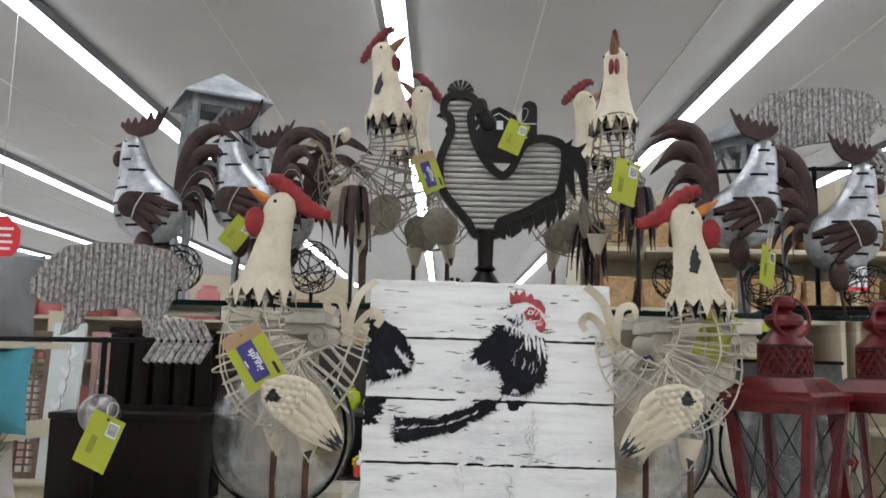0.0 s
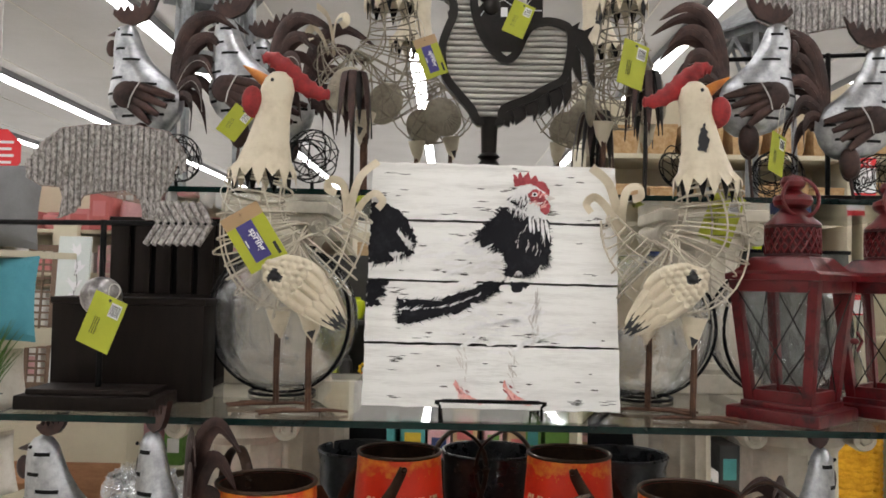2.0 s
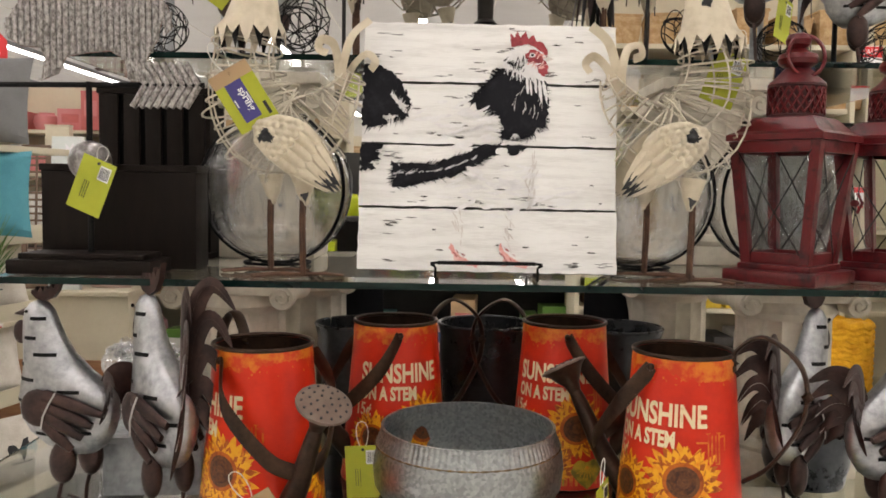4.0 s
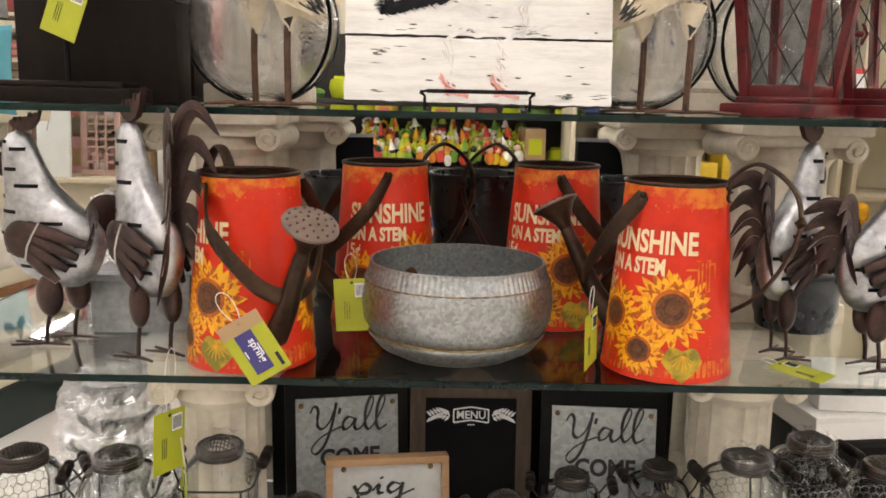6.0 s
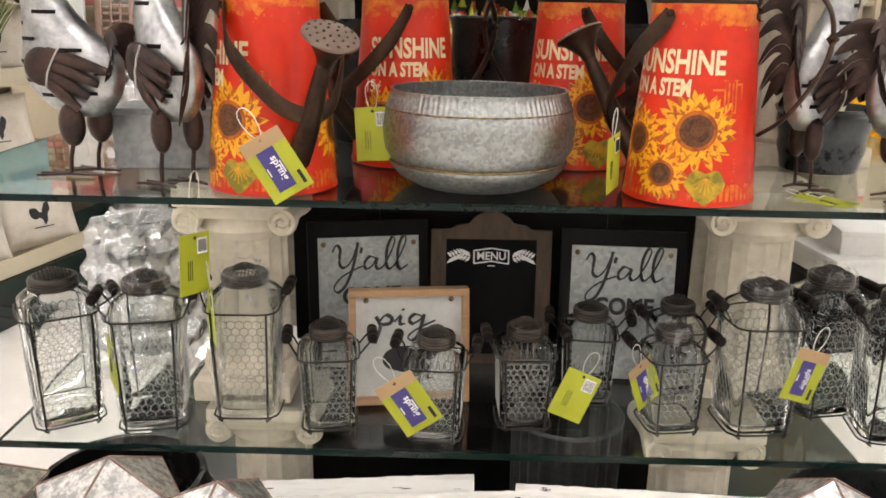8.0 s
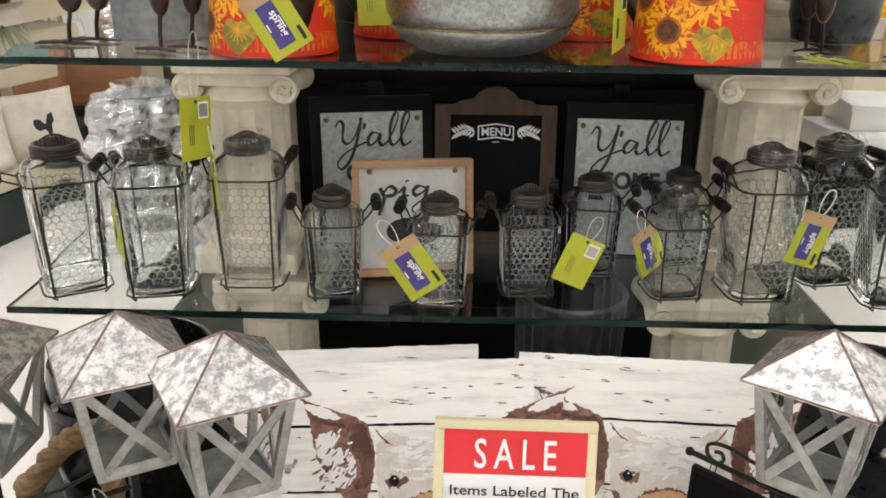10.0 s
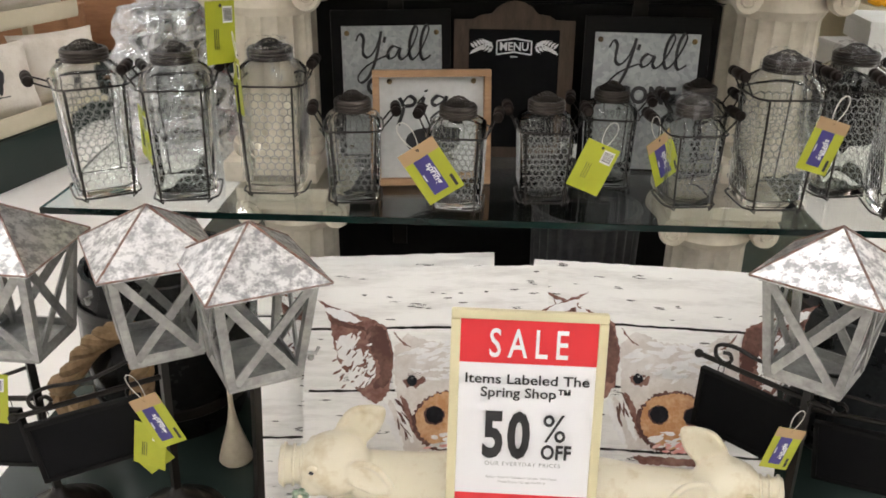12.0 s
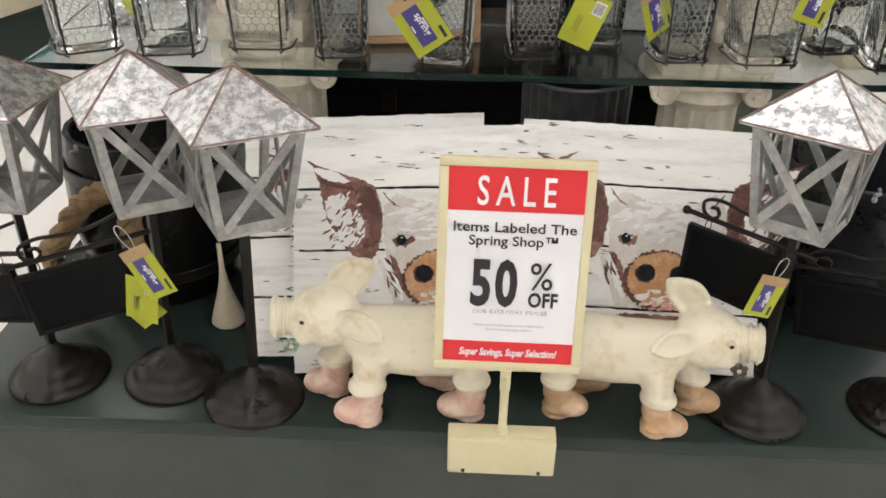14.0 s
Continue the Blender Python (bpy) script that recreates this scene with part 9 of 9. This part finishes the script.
# to the right: baskets, cream fitting, yellow yarn
gondola(1.30, 4.25, 1.25, (0.35, 0.75, 1.15, 1.50, 1.82, 2.12, 2.42), "cream shop shelving with wicker baskets", turn=-2)
gondola(2.62, 4.20, 1.20, (0.35, 0.75, 1.15, 1.55, 2.12, 2.42), "cream shop shelving with wicker baskets", turn=-2)
for lv, sd in ((2.12, 1), (2.42, 2)):
    for k in range(12):
        rng = random.Random(100 * sd + k)
        x = 0.85 + 0.20 * k
        s = Shape()
        w, d, h = rng.uniform(0.15, 0.19), 0.26, rng.uniform(0.12, 0.17)
        s.loft([[(i * w / 2 * q, j * d / 2 * q, z) for i, j in ((-1, -1), (1, -1), (1, 1), (-1, 1))] for q, z in ((0.85, 0), (0.96, h * 0.5), (1.0, h), (0.94, h), (0.88, h * 0.3))])
        t = thing("wicker_basket", pose(x, 4.18 - 0.03 * (x - 1.3), lv + 0.001, 0, 0, rng.uniform(-8, 8)), "tan woven wicker basket on shop shelving", "basket", "wicker baskets")
        part("body", s, TAN, t)
        part("rim", Shape().tube([(-w / 2, -d / 2, h), (w / 2, -d / 2, h), (w / 2, d / 2, h), (-w / 2, d / 2, h)], 0.008, n=6, closed=True), TAN, t)
goods(1.30, 4.18, 1.82, 1.2, 0.3, 0.10, 0.24, [MIX[2], MIX[5], MIX[0], LIMEPLASTIC, MIX[4]], 41, "white, tan and lime goods on shop shelving", 0.14)
goods(1.30, 4.18, 1.50, 1.2, 0.3, 0.10, 0.24, [MIX[2], MIX[4], MIX[5], MIX[8]], 42, "white and navy goods on shop shelving", 0.12)
goods(1.30, 4.18, 1.15, 1.2, 0.3, 0.12, 0.28, [MIX[2], MIX[6], MIX[7], MIX[5]], 43, "mixed goods on shop shelving", 0.14)
goods(1.30, 4.18, 0.75, 1.2, 0.3, 0.12, 0.30, [MIX[6], MIX[6], MIX[2], MIX[1]], 44, "dark goods on shop shelving", 0.16)
for k in range(4):
    s = Shape()
    for j in range(3):
        s.tube([(0.105 * math.cos(a), 0.105 * math.sin(a), 0.012 + 0.026 * j + 0.006 * math.sin(9 * a + j)) for a in [2 * math.pi * i / 54 for i in range(54)]], [0.019 + 0.004 * (i % 3 == 0) for i in range(54)], n=8, closed=True)
    s.lathe([(0.10, 0.0), (0.10, 0.078)], 24)
    solid("yarn_roll", s, YELLOW, pose(1.875, 3.86, 0.80 + 0.083 * k), "fat roll of braided yellow yarn in a stack", "yarn", "yellow yarn rolls")
t = thing("display_stand", pose(1.875, 3.86, 0), "cream display stand under the yellow yarn", "stand")
part("column", Shape().box((0, 0, 0.395), (0.26, 0.26, 0.79), bevel=0.004), SHELF_CREAM, t)
t = thing("end_panel", pose(2.30, 3.62, 0), "tall cream painted fixture end panel", "panel")
part("panel", Shape().box((0, 0, 0.94), (0.60, 0.05, 1.88), bevel=0.004), SHELF_CREAM, t)
part("edge", Shape().box((-0.315, -0.005, 0.94), (0.03, 0.07, 1.88), bevel=0.003), CARTON, t)
t = thing("lime_display", pose(1.60, 4.10, 1.822), "lime framed black display card", "display")
part("frame", Shape().box((0, 0, 0.12), (0.20, 0.02, 0.24), bevel=0.003), LIMEPLASTIC, t)
part("card", Shape().box((0, -0.012, 0.12), (0.12, 0.004, 0.16)), CHALK, t)

# straight ahead: a low table of bright garden novelties
gondola(0.05, 4.55, 2.4, (0.40, 0.85, 1.22, 1.56), "dark shop shelving of bright novelties", MIX[6])
def garden_pick(x, y, z, h, rng):
    """A small painted figure on a stake: round body, ball head and a peaked hat or a ring of petals."""
    t = thing("garden_pick", pose(x, y, z, rng.uniform(-8, 8), rng.uniform(-12, 12), rng.uniform(-60, 60)), "small brightly painted garden figure on a stake", "ornament", "garden figures")
    part("stake", Shape().tube([(0, 0, 0), (0, 0, h)], 0.003, n=6), DARK_METAL, t)
    r = rng.uniform(0.020, 0.030)
    part("body", Shape().lathe([(r * 0.7, h - 0.01), (r * 1.05, h + 0.012), (r * 0.9, h + 0.035), (r * 0.45, h + 0.050)], 14), rng.choice(PICK), t)
    part("head", Shape().ell((0, 0, h + 0.062), (r * 0.72, r * 0.7, r * 0.72), n=12, k=8), rng.choice(PICK_PALE), t)
    if rng.random() < 0.55:
        part("hat", Shape().lathe([(r * 0.85, h + 0.068), (r * 0.55, h + 0.085), (r * 0.10, h + 0.125)], 12), rng.choice(PICK), t)
    else:
        s = Shape()
        for i in range(9):
            a = 2 * math.pi * i / 9
            s.ell((1.25 * r * math.cos(a), 0.004, h + 0.062 + 1.25 * r * math.sin(a)), (r * 0.42, 0.004, r * 0.42), n=8, k=6)
        part("petals", s, rng.choice(PICK), t)


PICK = [colour("gnome_red", (0.60, 0.05, 0.03)), colour("gnome_yellow", (0.75, 0.48, 0.02)), colour("gnome_orange", (0.70, 0.22, 0.02)), colour("gnome_leaf", (0.16, 0.34, 0.04)), colour("gnome_white", (0.78, 0.76, 0.70)), colour("gnome_lime", (0.42, 0.50, 0.04))]
PICK_PALE = [PICK[4], colour("gnome_skin", (0.72, 0.46, 0.32)), PICK[1], colour("gnome_black", (0.02, 0.02, 0.02))]
for k in range(66):
    rng = random.Random(700 + k)
    row = k % 3
    garden_pick(-0.42 + 0.0136 * k + rng.uniform(-0.02, 0.02), 4.38 + 0.09 * row, 1.221, 0.015 + 0.055 * row + rng.uniform(0, 0.03), rng)
goods(-0.75, 4.48, 1.22, 0.7, 0.3, 0.10, 0.22, [MIX[2], LIMEPLASTIC, MIX[6]], 52, "white and lime goods on shop shelving", 0.12)
goods(0.80, 4.48, 1.22, 0.7, 0.3, 0.10, 0.22, [MIX[2], LIMEPLASTIC, MIX[5]], 53, "white and lime goods on shop shelving", 0.12)
goods(0.05, 4.48, 1.56, 2.3, 0.3, 0.05, 0.14, [MIX[2], LIMEPLASTIC, MIX[3], MIX[7], MIX[0]], 54, "bright goods on shop shelving", 0.13)
goods(0.05, 4.48, 0.85, 2.3, 0.3, 0.12, 0.28, MIX, 55, "mixed goods on shop shelving", 0.14)

# further rows, plain with distance
for k, (x, y, w, lv) in enumerate(((-5.6, 7.5, 3.6, (0.5, 1.0, 1.5, 1.95)), (-1.6, 9.2, 4.0, (0.5, 1.0, 1.5, 1.95)), (3.6, 8.6, 4.2, (0.5, 1.0, 1.5, 2.0)), (5.2, 5.6, 2.6, (0.5, 1.0, 1.5, 2.0)), (-6.2, 4.6, 2.4, (0.5, 1.0, 1.5)))):
    gondola(x, y, w, lv, "cream shop shelving with mixed goods")
    for j, z in enumerate(lv):
        goods(x, y - 0.06, z, w - 0.1, 0.3, 0.12, 0.36, MIX, 60 + 5 * k + j, "mixed goods on distant shop shelving", 0.26)
